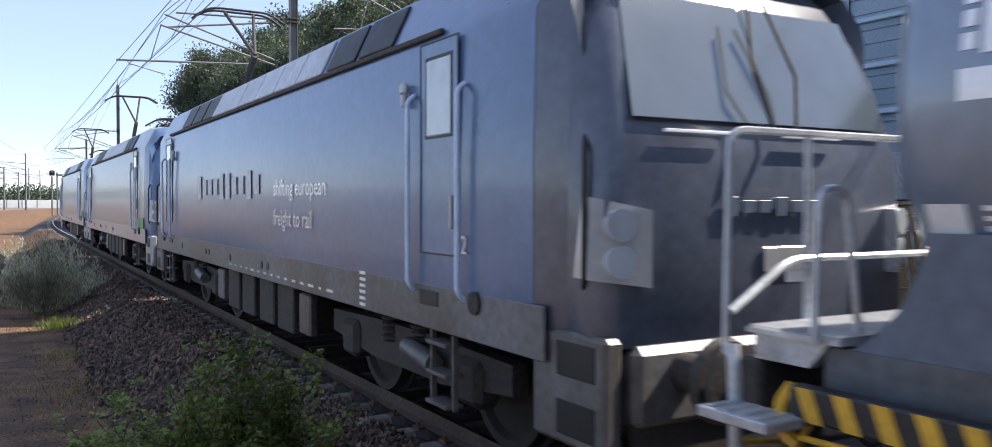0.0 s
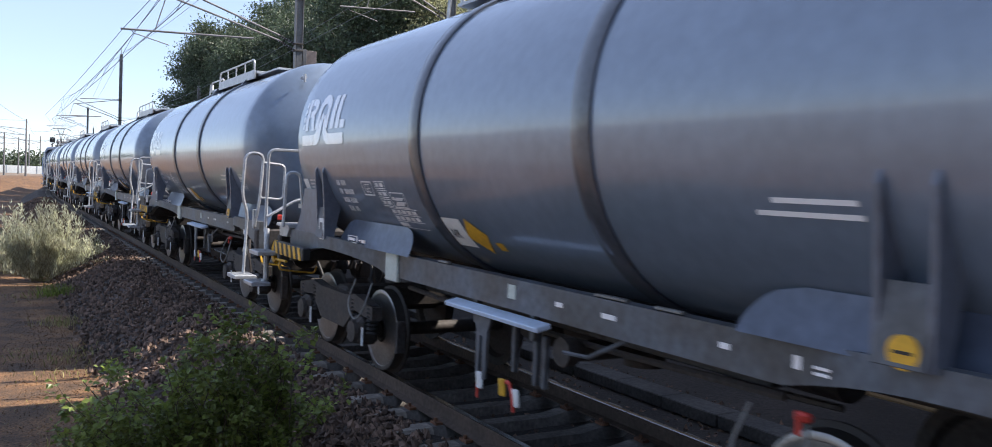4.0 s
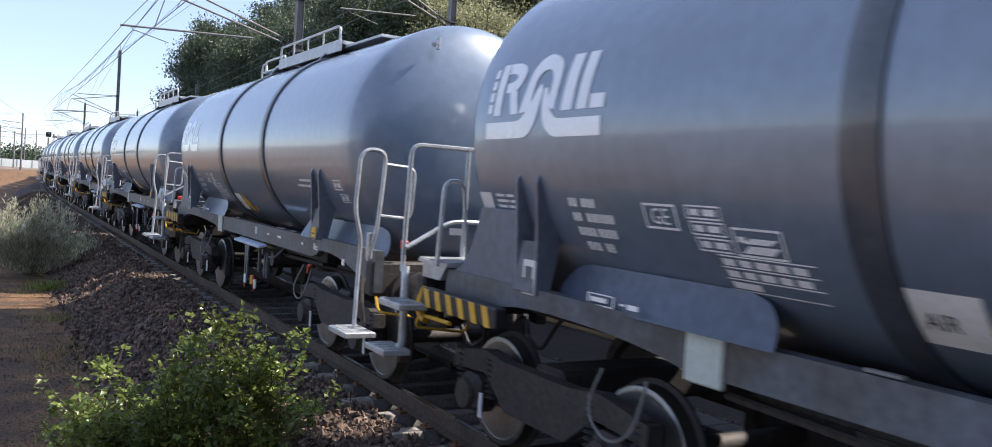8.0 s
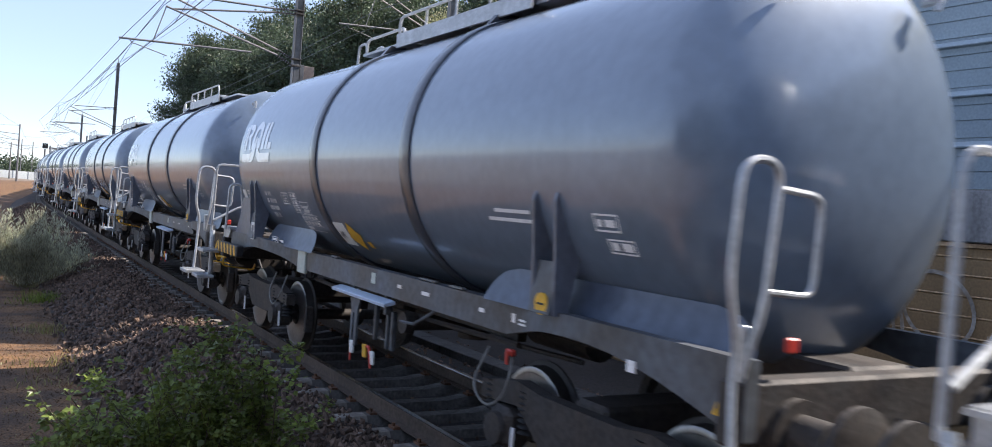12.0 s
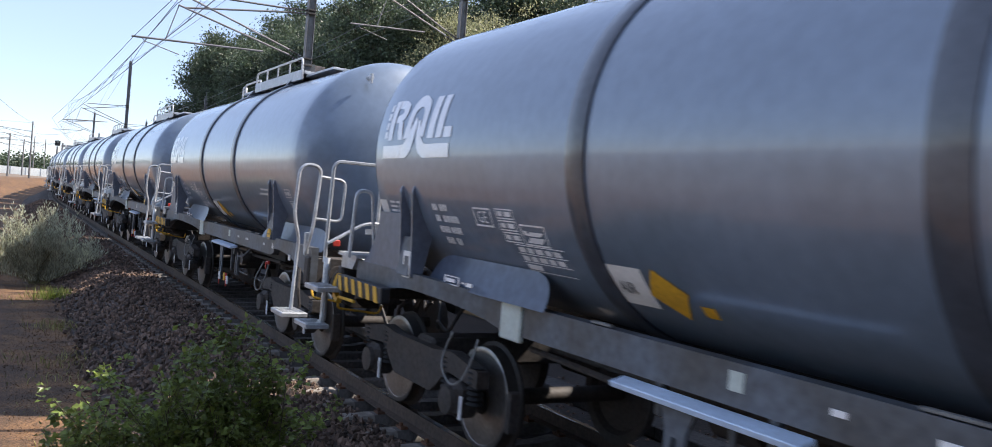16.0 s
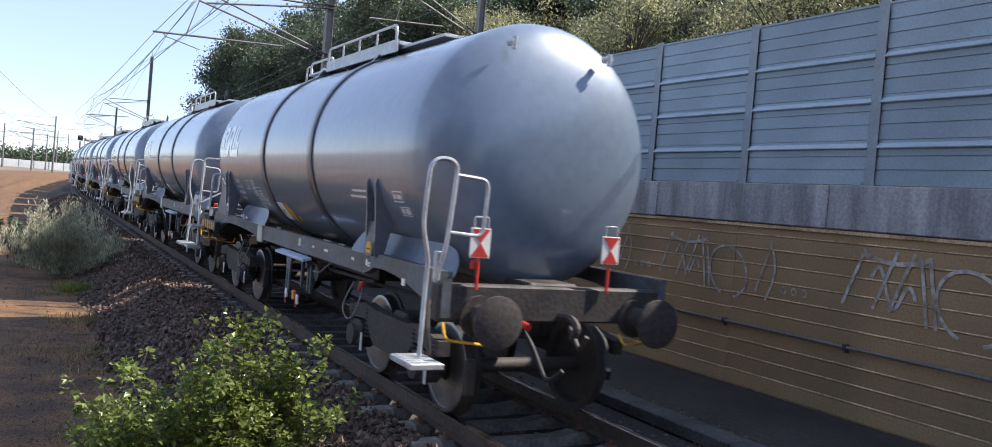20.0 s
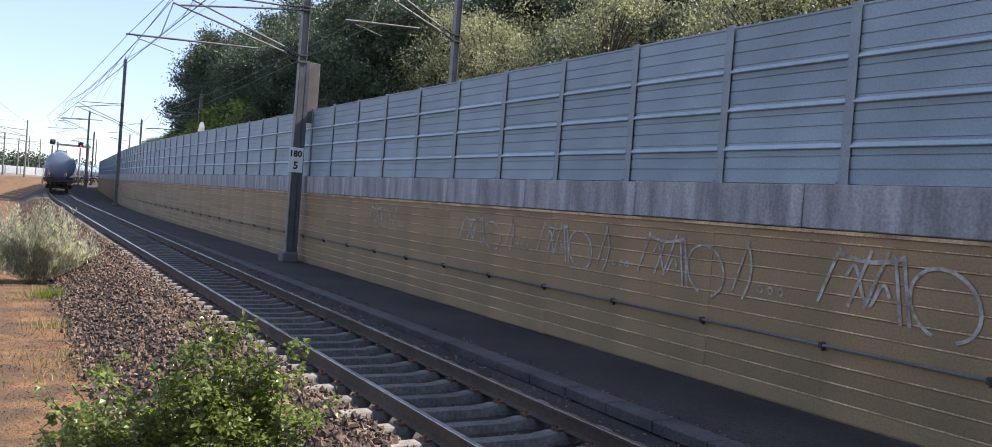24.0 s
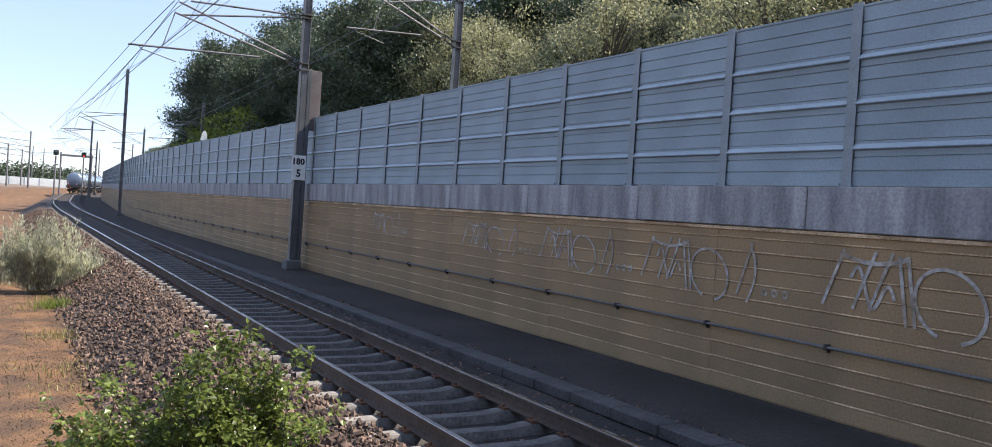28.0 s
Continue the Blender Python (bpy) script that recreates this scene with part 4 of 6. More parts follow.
def plant_bank():
    """The wood on the bank behind the barrier."""
    dark = [build_tree("tree", "dense dark green tree in the wood on the bank", 11.5, 4.2, s, LEAF_DARK, 74, 330, 0.105, at=pose(60, -150 - 12 * s, 5)) for s in (1, 2, 3)]
    olive = [build_tree("willow_tree", "sunlit olive tree with thin branches behind the barrier", 10.0, 3.6, s, LEAF_OLIVE, 70, 130, 0.085, 1.0, at=pose(60, -200 - 12 * s, 5)) for s in (4, 5, 6)]
    light = [build_tree("shrub_tree", "low yellow-green shrub behind the barrier", 4.2, 2.0, 8, LEAF_LIGHT, 40, 80, 0.12, at=pose(60, -300, 5))]
    rng = random.Random(11)

    def put(kind, u, y, s):
        x = u + shift(y)[0]
        t = rng.choice(kind)
        m = BESIDE @ pose(x, y, bank_height(u, y) - 0.2, 0, 0, rng.uniform(0, 360))
        copy_thing(t, m @ Matrix.Diagonal((s, s, s * rng.uniform(0.92, 1.1), 1)))
    # dark wood, from the far end of the bank towards the camera
    for k in range(46):
        t = k / 45
        y = 128 - 74 * t + rng.uniform(-2, 2)
        tall = 1.08 + 0.36 * min(max((y - 72) / 40, 0), 1)
        for u, s in ((22.6, 1.0), (31, 1.12)):
            if rng.random() < 0.74:
                put(dark, u + rng.uniform(-1.5, 2.5), y + rng.uniform(-2, 2), s * tall * rng.uniform(0.9, 1.06))
    for k in range(9):
        put(dark, 19.0 + rng.uniform(-1.0, 1.0), 128 + 8 * k, rng.uniform(0.55, 0.7))
    # olive and bare-branched trees nearer
    for k in range(34):
        y = 56 - 62 * k / 33 + rng.uniform(-2, 2)
        put(olive, 24 + rng.uniform(-1.5, 3), y, rng.uniform(0.75, 1.0))
        put(olive if rng.random() < 0.75 else dark, 32 + rng.uniform(-2, 3), y + 2, rng.uniform(0.95, 1.2))
        if rng.random() < 0.25:
            put(dark, 42 + rng.uniform(-2, 3), y + 3, rng.uniform(1.0, 1.25))
    for k in range(9):
        put(light, 18.6 + rng.uniform(-0.6, 1.0), 76 + k * 2.6, rng.uniform(1.5, 1.75))
    for k in range(7):
        put(light, 22.0 + rng.uniform(-1, 1.5), 44 + k * 4.2, rng.uniform(0.8, 1.2))
    for t in dark + olive + light:
        for o in (*t.children_recursive, t):
            bpy.data.objects.remove(o)


plant_bank()


def far_woods():
    rng = np.random.default_rng(21)
    centres = []
    for k in range(420):
        a = rng.uniform(-0.62, 0.06)
        d = rng.uniform(330, 460)
        h = abs(rng.normal(0, 1)) * 1.7 + 1
        centres.append((d * math.sin(a), d * math.cos(a), min(h, 11)))
    for k in range(9):
        a = rng.uniform(-0.2, 0.035)
        d = rng.uniform(320, 360)
        top = rng.uniform(7, 11)
        centres += [(d * math.sin(a) + rng.normal(0, 1.6 * (1 - z / (top + 1))), d * math.cos(a), z) for z in np.linspace(1, top, 9)]
    for k in range(260):
        a = rng.uniform(-0.06, 0.085)
        d = rng.uniform(335, 400)
        centres.append((d * math.sin(a), d * math.cos(a), 1 + abs(rng.normal(0, 2.6))))
    v, f = leaf_cloud(rng, centres, 60, 1.6, 0.55)
    tagged(new("distant_trees", cloud_mesh("distant_trees", v, f, LEAF_DARK)), "distant dark line of trees behind the yard", "trees", kind="stuff")


far_woods()


def wood_behind():
    """An unseen wood, added behind the camera to darken the tanks' reflections."""
    rng = np.random.default_rng(23)
    centres = []
    for k in range(1300):
        x = rng.uniform(-75, 0.5)
        top = 14 + 2.5 * math.sin(x * 0.23) + 1.5 * math.sin(x * 0.71)
        centres.append((x, -36 + rng.normal(0, 3) - 0.1 * abs(x), rng.uniform(0.0, top)))
    v, f = leaf_cloud(rng, centres, 40, 1.1, 0.34)
    tagged(new("wood_behind", cloud_mesh("wood_behind", v, f, LEAF_DARK)), "unseen dark wood added behind the camera for reflections", "trees", kind="stuff")


wood_behind()


def blade_leaf(v, f, p, d, up, s, slim=0.36):
    """One pointed leaf with a folded midrib."""
    d, up = d.normalized(), up.normalized()
    side = d.cross(up).normalized()
    n = len(v)
    q = d.cross(side) * s * 0.12
    v += [p, p + d * s * 0.45 + side * s * slim - q, p + d * s, p + d * s * 0.45 - side * s * slim - q, p + d * s * 0.5]
    f += [(n, n + 1, n + 4), (n + 1, n + 2, n + 4), (n + 2, n + 3, n + 4), (n + 3, n, n + 4)]


def build_bush(name, label, x, y, z, stems, seed, leaf, leaves, size, wood, droop=0.25, slim=0.36, spray=0.7, forks=(5, 2)):
    """A bush of separate stems, each a part that carries its leaves. stems: (foot x, foot y, top x, top y, height)."""
    rng = random.Random(seed)
    bush = thing(name, label, "bush", at=pose(x, y, z))
    for fx, fy, tx, ty, h in stems:
        bm = bmesh.new()
        v, f = [], []

        def grow(a, b, r, depth):
            a, b = Vector(a), Vector(b)
            bend = Vector((rng.uniform(-1, 1), rng.uniform(-1, 1), 0)) * (b - a).length * 0.10
            line = [a.lerp(b, t) + bend * math.sin(t * 3.14) for t in (0, 0.25, 0.5, 0.75, 1)]
            tube(bm, line, r, 4)
            n = leaves if depth else int(leaves * 2.0)
            for k in range(n):
                t = 1.0 - 0.92 * rng.random() ** (1.0 if depth else 1.5)
                i = min(3, int(t * 4))
                p = line[i].lerp(line[i + 1], t * 4 - i)
                d = Vector((rng.gauss(0, 1), rng.gauss(0, 1), rng.gauss(0.15, 0.6)))
                off = d.normalized() * rng.uniform(0.01, 0.05)
                blade_leaf(v, f, p + off, d - Vector((0, 0, droop)), Vector((rng.gauss(0, 0.6), rng.gauss(0, 0.6), 1)), size * rng.uniform(0.65, 1.25), slim)
            if depth < 2:
                for k in range(forks[depth]):
                    t = rng.uniform(0.12, 0.9)
                    i = min(3, int(t * 4))
                    p = line[i].lerp(line[i + 1], t * 4 - i)
                    d = Vector((rng.gauss(0, spray), rng.gauss(0, spray), rng.uniform(0.5, 1.1)))
                    grow(p, p + d.normalized() * (b - a).length * rng.uniform(0.28, 0.5) * (1 - 0.35 * t), r * 0.55, depth + 1)
        grow((fx, fy, 0), (tx, ty, h), 0.0038, 0)
        st = part("stem", bm, wood, bush)
        ob = new("leaves", cloud_mesh("leaves", np.array([tuple(p) for p in v]), np.array(f), leaf))
        ob.parent = st
    return bush


rb = random.Random(5)
def sprigs(n):
    """Stems of the leafy bush: low at the soil side, tallest beside the sleepers."""
    rows = []
    for k in range(n):
        top = -1.30 + 1.90 * k / (n - 1)
        tall = 1.12 + 0.44 * (top + 1.38) if top < 0.12 else 1.78 - 1.1 * (top - 0.12)
        rows.append((0.45 * top + rb.uniform(-0.3, 0.4), rb.uniform(-0.30, 0.35), top + rb.uniform(-0.08, 0.08), rb.uniform(-0.65, 0.0), tall * (rb.uniform(0.90, 1.0) if k % 3 == 0 else rb.uniform(0.62, 0.86))))
    return rows


BUSH = build_bush("leafy_bush", "leafy fresh green birch bush beside the ballast", 1.63, 7.12, -0.70, sprigs(42),
                  6, LEAF_BUSH, 19, 0.052, BARK, 0.25, 0.42, 0.58)


def shoots(n, length):
    """Stems that fan out from one foot, upright in the middle and low at the sides."""
    rows = []
    for k in range(n):
        lean = rb.uniform(-1.25, 1.2)
        l = length * rb.uniform(0.62, 1.04)
        rows.append((rb.uniform(-0.25, 0.25), rb.uniform(-0.2, 0.2), l * math.sin(lean), rb.uniform(-0.7, 0.7), max(0.22, l * math.cos(lean))))
    return rows


SHRUB = build_bush("grey_shrub", "grey-green shrub of thin upright stalks on the soil", 0.98, 24.4, -0.70,
                   shoots(84, 1.75), 9, LEAF_GREY, 24, 0.11, GRASSTUFT, -2.2, 0.09, 0.24, (6, 0))
build_bush("grey_shrub", "low dark green shrub beside the grey shrub", 0.1, 27.0, -0.70, [(rb.uniform(-0.3, 0.3), rb.uniform(-0.3, 0.3), rb.uniform(-0.8, 0.8), rb.uniform(-0.6, 0.6), rb.uniform(0.6, 1.25)) for k in range(12)], 10, LEAF_DARK, 20, 0.08, BARK)


def tuft(name, label, x, y, n, h, seed, mat, spread=0.22):
    rng = random.Random(seed)
    v, f = [], []
    z = ground_height(x, y)
    for k in range(n):
        p = Vector((x + rng.gauss(0, spread), y + rng.gauss(0, spread), z - 0.01))
        d = Vector((rng.gauss(0, 0.35), rng.gauss(0, 0.35), 1)).normalized() * h * rng.uniform(0.5, 1.1)
        s = Vector((rng.gauss(0, 1), rng.gauss(0, 1), 0)).normalized() * 0.007
        b = len(v)
        v += [p - s, p + s, p + d * 0.6 + s * 0.7, p + d + Vector((rng.gauss(0, 0.03), rng.gauss(0, 0.03), -0.02)), p + d * 0.6 - s * 0.7]
        f += [(b, b + 1, b + 2, b + 4), (b + 4, b + 2, b + 3)]
    me = bpy.data.meshes.new(name)
    me.from_pydata([tuple(p) for p in v], [], f)
    me.materials.append(mat)
    tagged(new(name, me), label, "grass", "grass tufts", "stuff")


tuft("grass_tuft", "yellow-green tuft of grass on the soil", 1.18, 21.4, 260, 0.34, 1, LEAF_LIGHT, 0.2)
tuft("grass_tuft", "thin dry grass at the ballast edge", 1.1, 17.4, 120, 0.22, 2, GRASSTUFT, 0.25)
tuft("grass_tuft", "thin dry grass at the ballast edge", 1.15, 14.2, 110, 0.16, 3, GRASSTUFT, 0.3)
for k in range(70):
    tuft("grass_tuft", "sparse dry grass on the soil", rb.uniform(-3.5, 1.2), 6 + 28 * rb.random() ** 1.4, 46, rb.uniform(0.04, 0.12), 20 + k, GRASSTUFT, 0.3)


# ---------------------------------------------------------------- tank wagon
TZ, TR = 2.58, 1.34             # height of the tank's middle and its radius
WAGON = 12.0                    # length over buffers


def skin(y, z, lift=0.004):
    """A point on the tank's side, counted from 8 cm ahead of the wagon's middle."""
    y += 0.08
    a = max(-1.0, min(1.0, (z - TZ) / TR))
    r = TR + lift
    return (-r * math.cos(math.asin(a)), y, TZ + r * a)


def quad_on_tank(bm, y0, z0, y1, z1, skew=0.0, n=6, m=3, lift=0.004):
    """A patch from (y0, z0) to (y1, z1) on the tank. skew: shift of its lower edge."""
    g = [[bm.verts.new(skin(y0 + (y1 - y0) * i / m + skew * (1 - j / n), z0 + (z1 - z0) * j / n, lift)) for i in range(m + 1)] for j in range(n + 1)]
    for a, b in zip(g, g[1:]):
        for i in range(m):
            bm.faces.new((a[i], a[i + 1], b[i + 1], b[i]))


def text_on_tank(bm, text, y, z, size, skew=0.0, lift=0.004):
    """Letters that read from the front of the wagon to its rear."""
    v, f = letters(text, size)
    vs = [bm.verts.new(skin(y - p[0] - skew * p[1], z + p[1], lift)) for p in v]
    for q in f:
        bm.faces.new([vs[i] for i in q])


def bars(bm, y, z, widths, h=0.045, skew=0.0, gap=0.03):
    """A line of unreadable writing."""
    for w in widths:
        quad_on_tank(bm, y, z, y - w, z + h, skew, 2, 2)
        y -= w + gap


def build_wagon():
    w = thing("tank_wagon", "dark blue-grey tank wagon with white lettering rolling on the track", "tank wagon", "tank wagons of the train")
    # tank
    y0, y1, dome = -5.10, 4.96, 0.42
    prof = [(y0 + dome * (1 - math.cos(a)), TR * math.sin(a) ** 0.9) for a in np.linspace(0, math.pi / 2, 11)]
    prof[0] = (y0, 0.0)
    prof += [(y, TR) for y in np.linspace(y0 + dome + 0.3, y1 - dome - 0.3, 9)]
    prof += [(y1 - dome * (1 - math.cos(a)), TR * math.sin(a) ** 0.9) for a in np.linspace(math.pi / 2, 0, 11)]
    prof[-1] = (y1, 0.0)
    bm = bmesh.new()
    lathe_y(bm, prof, 0, TZ, 64)
    tank = part("tank", bm, TANK, w, "glossy dark blue-grey tank", True)
    for y in (1.16, -1.36):
        bm = bmesh.new()
        lathe_y(bm, [(y - 0.10, TR - 0.01), (y - 0.10, TR + 0.016), (y - 0.08, TR + 0.026), (y + 0.08, TR + 0.026), (y + 0.10, TR + 0.016), (y + 0.10, TR - 0.01)], 0, TZ, 64)
        part("ring", bm, TANK_BAND, tank, "dark stiffening ring", True)
    for x, z in ((-0.55, 3.62), (0.55, 3.62)):
        bm = bmesh.new()
        rod(bm, (x, y0 + 0.12, z), (x, y0 + 0.0, z), 0.035, 8)
        rod(bm, (x, y0 + 0.02, z - 0.07), (x, y0 + 0.02, z + 0.05), 0.025, 8)
        part("lug", bm, GALV, tank)
    # walkway on top
    walkway = bmesh.new()
    box(walkway, (0, -0.5, TZ + TR + 0.08), (0.95, 2.9, 0.05), 0.006)
    for s in (-1, 1):
        box(walkway, (s * 0.5, -0.5, TZ + TR + 0.04), (0.03, 2.9, 0.16), 0.004)
    top = part("walkway", walkway, GALV, w, "pale steel walkway on top of the tank")
    for y in (1.55, -2.55):
        bm = bmesh.new()
        box(bm, (-0.18, y, TZ + TR + 0.03), (0.5, 1.3, 0.035), 0.004)
        part("side_step", bm, GALV, top)
    for y in (1.16, -1.36):
        bm = bmesh.new()
        prism(bm, [(-0.62, TZ + TR - 0.14), (0.62, TZ + TR - 0.14), (0.5, TZ + TR + 0.01), (-0.5, TZ + TR + 0.01)], 1, y - 0.04, y + 0.04)
        part("walkway_support", bm, TANK_BAND, top)
    z = TZ + TR + 0.10
    for pts in ([(-0.5, 0.9, z), (-0.5, 0.9, z + 0.21), (-0.5, -1.9, z + 0.21), (-0.5, -1.9, z)], [(0.5, 0.9, z), (0.5, 0.9, z + 0.21), (0.5, -1.9, z + 0.21), (0.5, -1.9, z)],
                [(-0.42, 2.1, z - 0.1), (-0.42, 2.1, z + 0.11), (-0.42, 0.95, z + 0.11), (-0.42, 0.95, z)]):
        bm = bmesh.new()
        tube(bm, rounded(pts, 0.1), 0.018)
        part("railing", bm, GALV, top)
    for x in (-0.5, 0.5):
        for y in (0.2, -0.5, -1.2):
            bm = bmesh.new()
            rod(bm, (x, y, z), (x, y, z + 0.21), 0.014, 6)
            part("railing_post", bm, GALV, top)
    bm = bmesh.new()
    rod(bm, (0, -0.5, TZ + TR - 0.05), (0, -0.5, TZ + TR + 0.14), 0.30, 20)
    rod(bm, (0, -0.5, TZ + TR + 0.14), (0, -0.5, TZ + TR + 0.19), 0.34, 20)
    part("manhole", bm, TANK, top, "", True)
    bm = bmesh.new()
    for x in (-0.12, 0.12):
        tube(bm, rounded([(x - 0.25, 2.55, TZ + TR - 0.25), (x - 0.25, 2.5, TZ + TR + 0.2), (x - 0.25, 2.25, TZ + TR + 0.2), (x - 0.25, 2.2, TZ + TR + 0.02)], 0.08), 0.016)
    part("ladder_hoop", bm, GALV, top)
    # frame
    for s in (-1, 1):
        bm = bmesh.new()
        prism(bm, [(s * 1.00, 1.14), (s * 1.00, 1.38), (s * 0.88, 1.38), (s * 0.88, 1.36), (s * 0.975, 1.36), (s * 0.975, 1.16), (s * 0.88, 1.16), (s * 0.88, 1.14)], 1, -2.75, 2.45)
        part("side_sill", bm, FRAME, w, "grey frame beam with white marks")
        # curved beam ends that swing out over the bogies
        for e in (-1, 1):
            bm = bmesh.new()
            base, tip = (2.45, 5.05) if e > 0 else (-2.75, -5.42)
            n = 12
            rings = []
            for k in range(n + 1):
                t = k / n
                y = base + (tip - base) * t
                u = min(t / 0.45, 1.0)
                x = 1.0 + 0.25 * u * u * (3 - 2 * u)
                low, high = 1.14 + 0.19 * math.sin(t * math.pi) - 0.10 * t * t, 1.38 + 0.07 * min(t / 0.4, 1)
                rings.append([bm.verts.new(q) for q in ((s * x, y, low), (s * x, y, high), (s * (x - 0.09), y, high), (s * (x - 0.09), y, low))])
            for a, b in zip(rings, rings[1:]):
                for k in range(4):
                    bm.faces.new((a[k], a[(k + 1) % 4], b[(k + 1) % 4], b[k]))
            bm.faces.new(rings[0])
            bm.faces.new(rings[-1][::-1])
            part("sill_end", bm, FRAME, w)
    bm = bmesh.new()
    box(bm, (0, 0.17, 1.20), (0.55, 10.9, 0.32), 0.02)
    part("centre_sill", bm, DARK, w)
    for s in (-1, 1):
        # Added dark beam fills the shade under the tank, hiding the track bed.
        bm = bmesh.new()
        box(bm, (s * 0.62, -0.1, 1.12), (0.10, 4.6, 0.22), 0.01)
        part("inner_beam", bm, DARK, w)
        bm = bmesh.new()
        tube(bm, rounded([(s * 0.80, 2.3, 1.02), (s * 0.80, 0.9, 0.98), (s * 0.70, -0.9, 0.96), (s * 0.78, -2.6, 1.02)], 0.2), 0.026)
        part("brake_pipe", bm, DARK, w)
    for y, n in ((2.95, 1), (-3.95, -1)):
        for s in (-1,):
            # saddle sheet that carries the tank
            bm = bmesh.new()
            a, b = (1.75, 3.70) if n > 0 else (-5.30, -2.50)
            g = []
            mid = (a + b) / 2
            for j in range(9):
                v = j / 8
                z = 1.66 - 0.275 * v
                x = math.sqrt(TR ** 2 - (TZ - 1.66) ** 2) + 0.012 + 0.10 * v ** 1.3
                wide = 0.74 + 0.26 * math.sqrt(max(0.0, 1 - (1 - v) ** 2))
                g.append([bm.verts.new((s * x, mid + (a - mid + (b - a) * i / 10) * wide, z)) for i in range(11)])
            for p, q in zip(g, g[1:]):
                for i in range(10):
                    bm.faces.new((p[i], p[i + 1], q[i + 1], q[i]))
            part("saddle", bm, SADDLE, w, "blue-grey saddle sheet under the tank", True)
            for d in (-0.13, 0.13):
                bm = bmesh.new()
                yy = (3.82 if n > 0 else -3.60) + d
                pts = [(s * 1.20, 1.42), (s * 1.265, 1.42), (s * 1.285, 1.85), (s * 1.315, 2.18), (s * 1.295, 2.24)]
                pts += [(s * 1.19, 2.0), (s * 1.08, 1.80), (s * 1.16, 1.42)]
                prism(bm, pts, 1, yy - 0.016, yy + 0.016)
                part("fin", bm, FINPAINT, w, "dark upright support fin")
            bm = bmesh.new()
            yy = 3.82 if n > 0 else -3.60
            box(bm, (s * 1.255, yy, 1.60), (0.03, 0.25, 0.36), 0.004, (0, s * -8, 0))
            part("fin_plate", bm, FRAME, w)
    # gusset under the front end of the tank
    bm = bmesh.new()
    prism(bm, [(5.05, 1.42), (4.90, 1.46), (4.78, 1.54), (4.68, 1.66), (4.60, 1.82), (4.55, 1.98), (4.05, 1.98), (3.95, 1.42)], 0, -1.24, -1.20)
    part("gusset", bm, GUSSET, w, "blue-grey gusset plate under the tank's end")
    # end beams, buffers, coupling
    for e in (-1, 1):
        o = 0.15 if e > 0 else 0.0
        bm = bmesh.new()
        box(bm, (0, e * 5.33 + o, 1.17), (2.56, 0.16, 0.34), 0.02)
        part("head_beam", bm, DARK, w)
        for s in (-1, 1):
            bm = bmesh.new()
            rod(bm, (s * 0.875, e * 5.41 + o, 1.06), (s * 0.875, e * 5.66 + o, 1.06), 0.115, 16)
            rod(bm, (s * 0.875, e * 5.41 + o, 1.06), (s * 0.875, e * 5.46 + o, 1.06), 0.19, 16)
            rod(bm, (s * 0.875, e * 5.58 + o, 1.06), (s * 0.875, e * 5.80 + o, 1.06), 0.085, 16)
            buf = part("buffer", bm, DARK, w, "", True)
            bm = bmesh.new()
            lathe_y(bm, [(e * 5.77 + o, 0.10), (e * 5.78 + o, 0.235), (e * 5.815 + o, 0.235), (e * 5.835 + o, 0.16), (e * 5.84 + o, 0.0)], s * 0.875, 1.06, 24)
            part("buffer_head", bm, DARK, buf, "round dark buffer plate", True)
            if s > 0 and e > 0:
                continue
            bm = bmesh.new()
            tube(bm, rounded([(s * 1.22, e * 5.42 + o, 1.0), (s * 1.22, e * 5.50 + o, 0.86), (s * 0.72, e * 5.50 + o, 0.80), (s * 0.72, e * 5.42 + o, 0.9)], 0.06), 0.014)
            part("shunter_grip", bm, YELLOW, w, "yellow shunter's grip")
        bm = bmesh.new()
        tube(bm, rounded([(0, e * 5.4 + o, 1.05), (0, e * 5.62 + o, 1.08), (0, e * 5.74 + o, 1.0), (0, e * 5.66 + o, 0.9)], 0.06), 0.04)
        tube(bm, [(0, e * 5.60 + o, 1.0), (0, e * 5.78 + o, 0.82), (0.02, e * 5.86 + o, 0.95)], 0.025)
        part("coupling", bm, DARK, w)
        for x in (-0.42, 0.42):
            bm = bmesh.new()
            tube(bm, rounded([(x, e * 5.42 + o, 0.96), (x, e * 5.62 + o, 0.86), (x * 0.8, e * 5.80 + o, 0.52), (x * 0.6, e * 5.92 + o, 0.66)], 0.12, 5), 0.024)
            part("brake_hose", bm, RUBBER, w)
        bm = bmesh.new()
        rod(bm, (-0.42, e * 5.46 + o, 1.0), (-0.42, e * 5.56 + o, 0.98), 0.035, 8)
        rod(bm, (-0.46, e * 5.50 + o, 1.0), (-0.60, e * 5.50 + o, 1.06), 0.015, 6)
        part("cock", bm, RED if e < 0 else GALV, w, "brake cock")
    # platform at the front end
    bm = bmesh.new()
    teeth = []
    for k in range(12):
        teeth += [(4.92 + k * 0.045, 1.51), (4.938 + k * 0.045, 1.51), (4.942 + k * 0.045, 1.495), (4.961 + k * 0.045, 1.495)]
    prism(bm, [(4.92, 1.47)] + teeth + [(5.46, 1.47)], 0, -1.32, 1.32)
    plat = part("platform", bm, GALV, w, "galvanised grating platform")
    bm = bmesh.new()
    prism(bm, [(5.12, 1.34), (5.44, 1.34), (5.44, 1.47), (5.0, 1.47)], 0, -1.28, -1.22)
    part("platform_bracket", bm, GALV, plat)
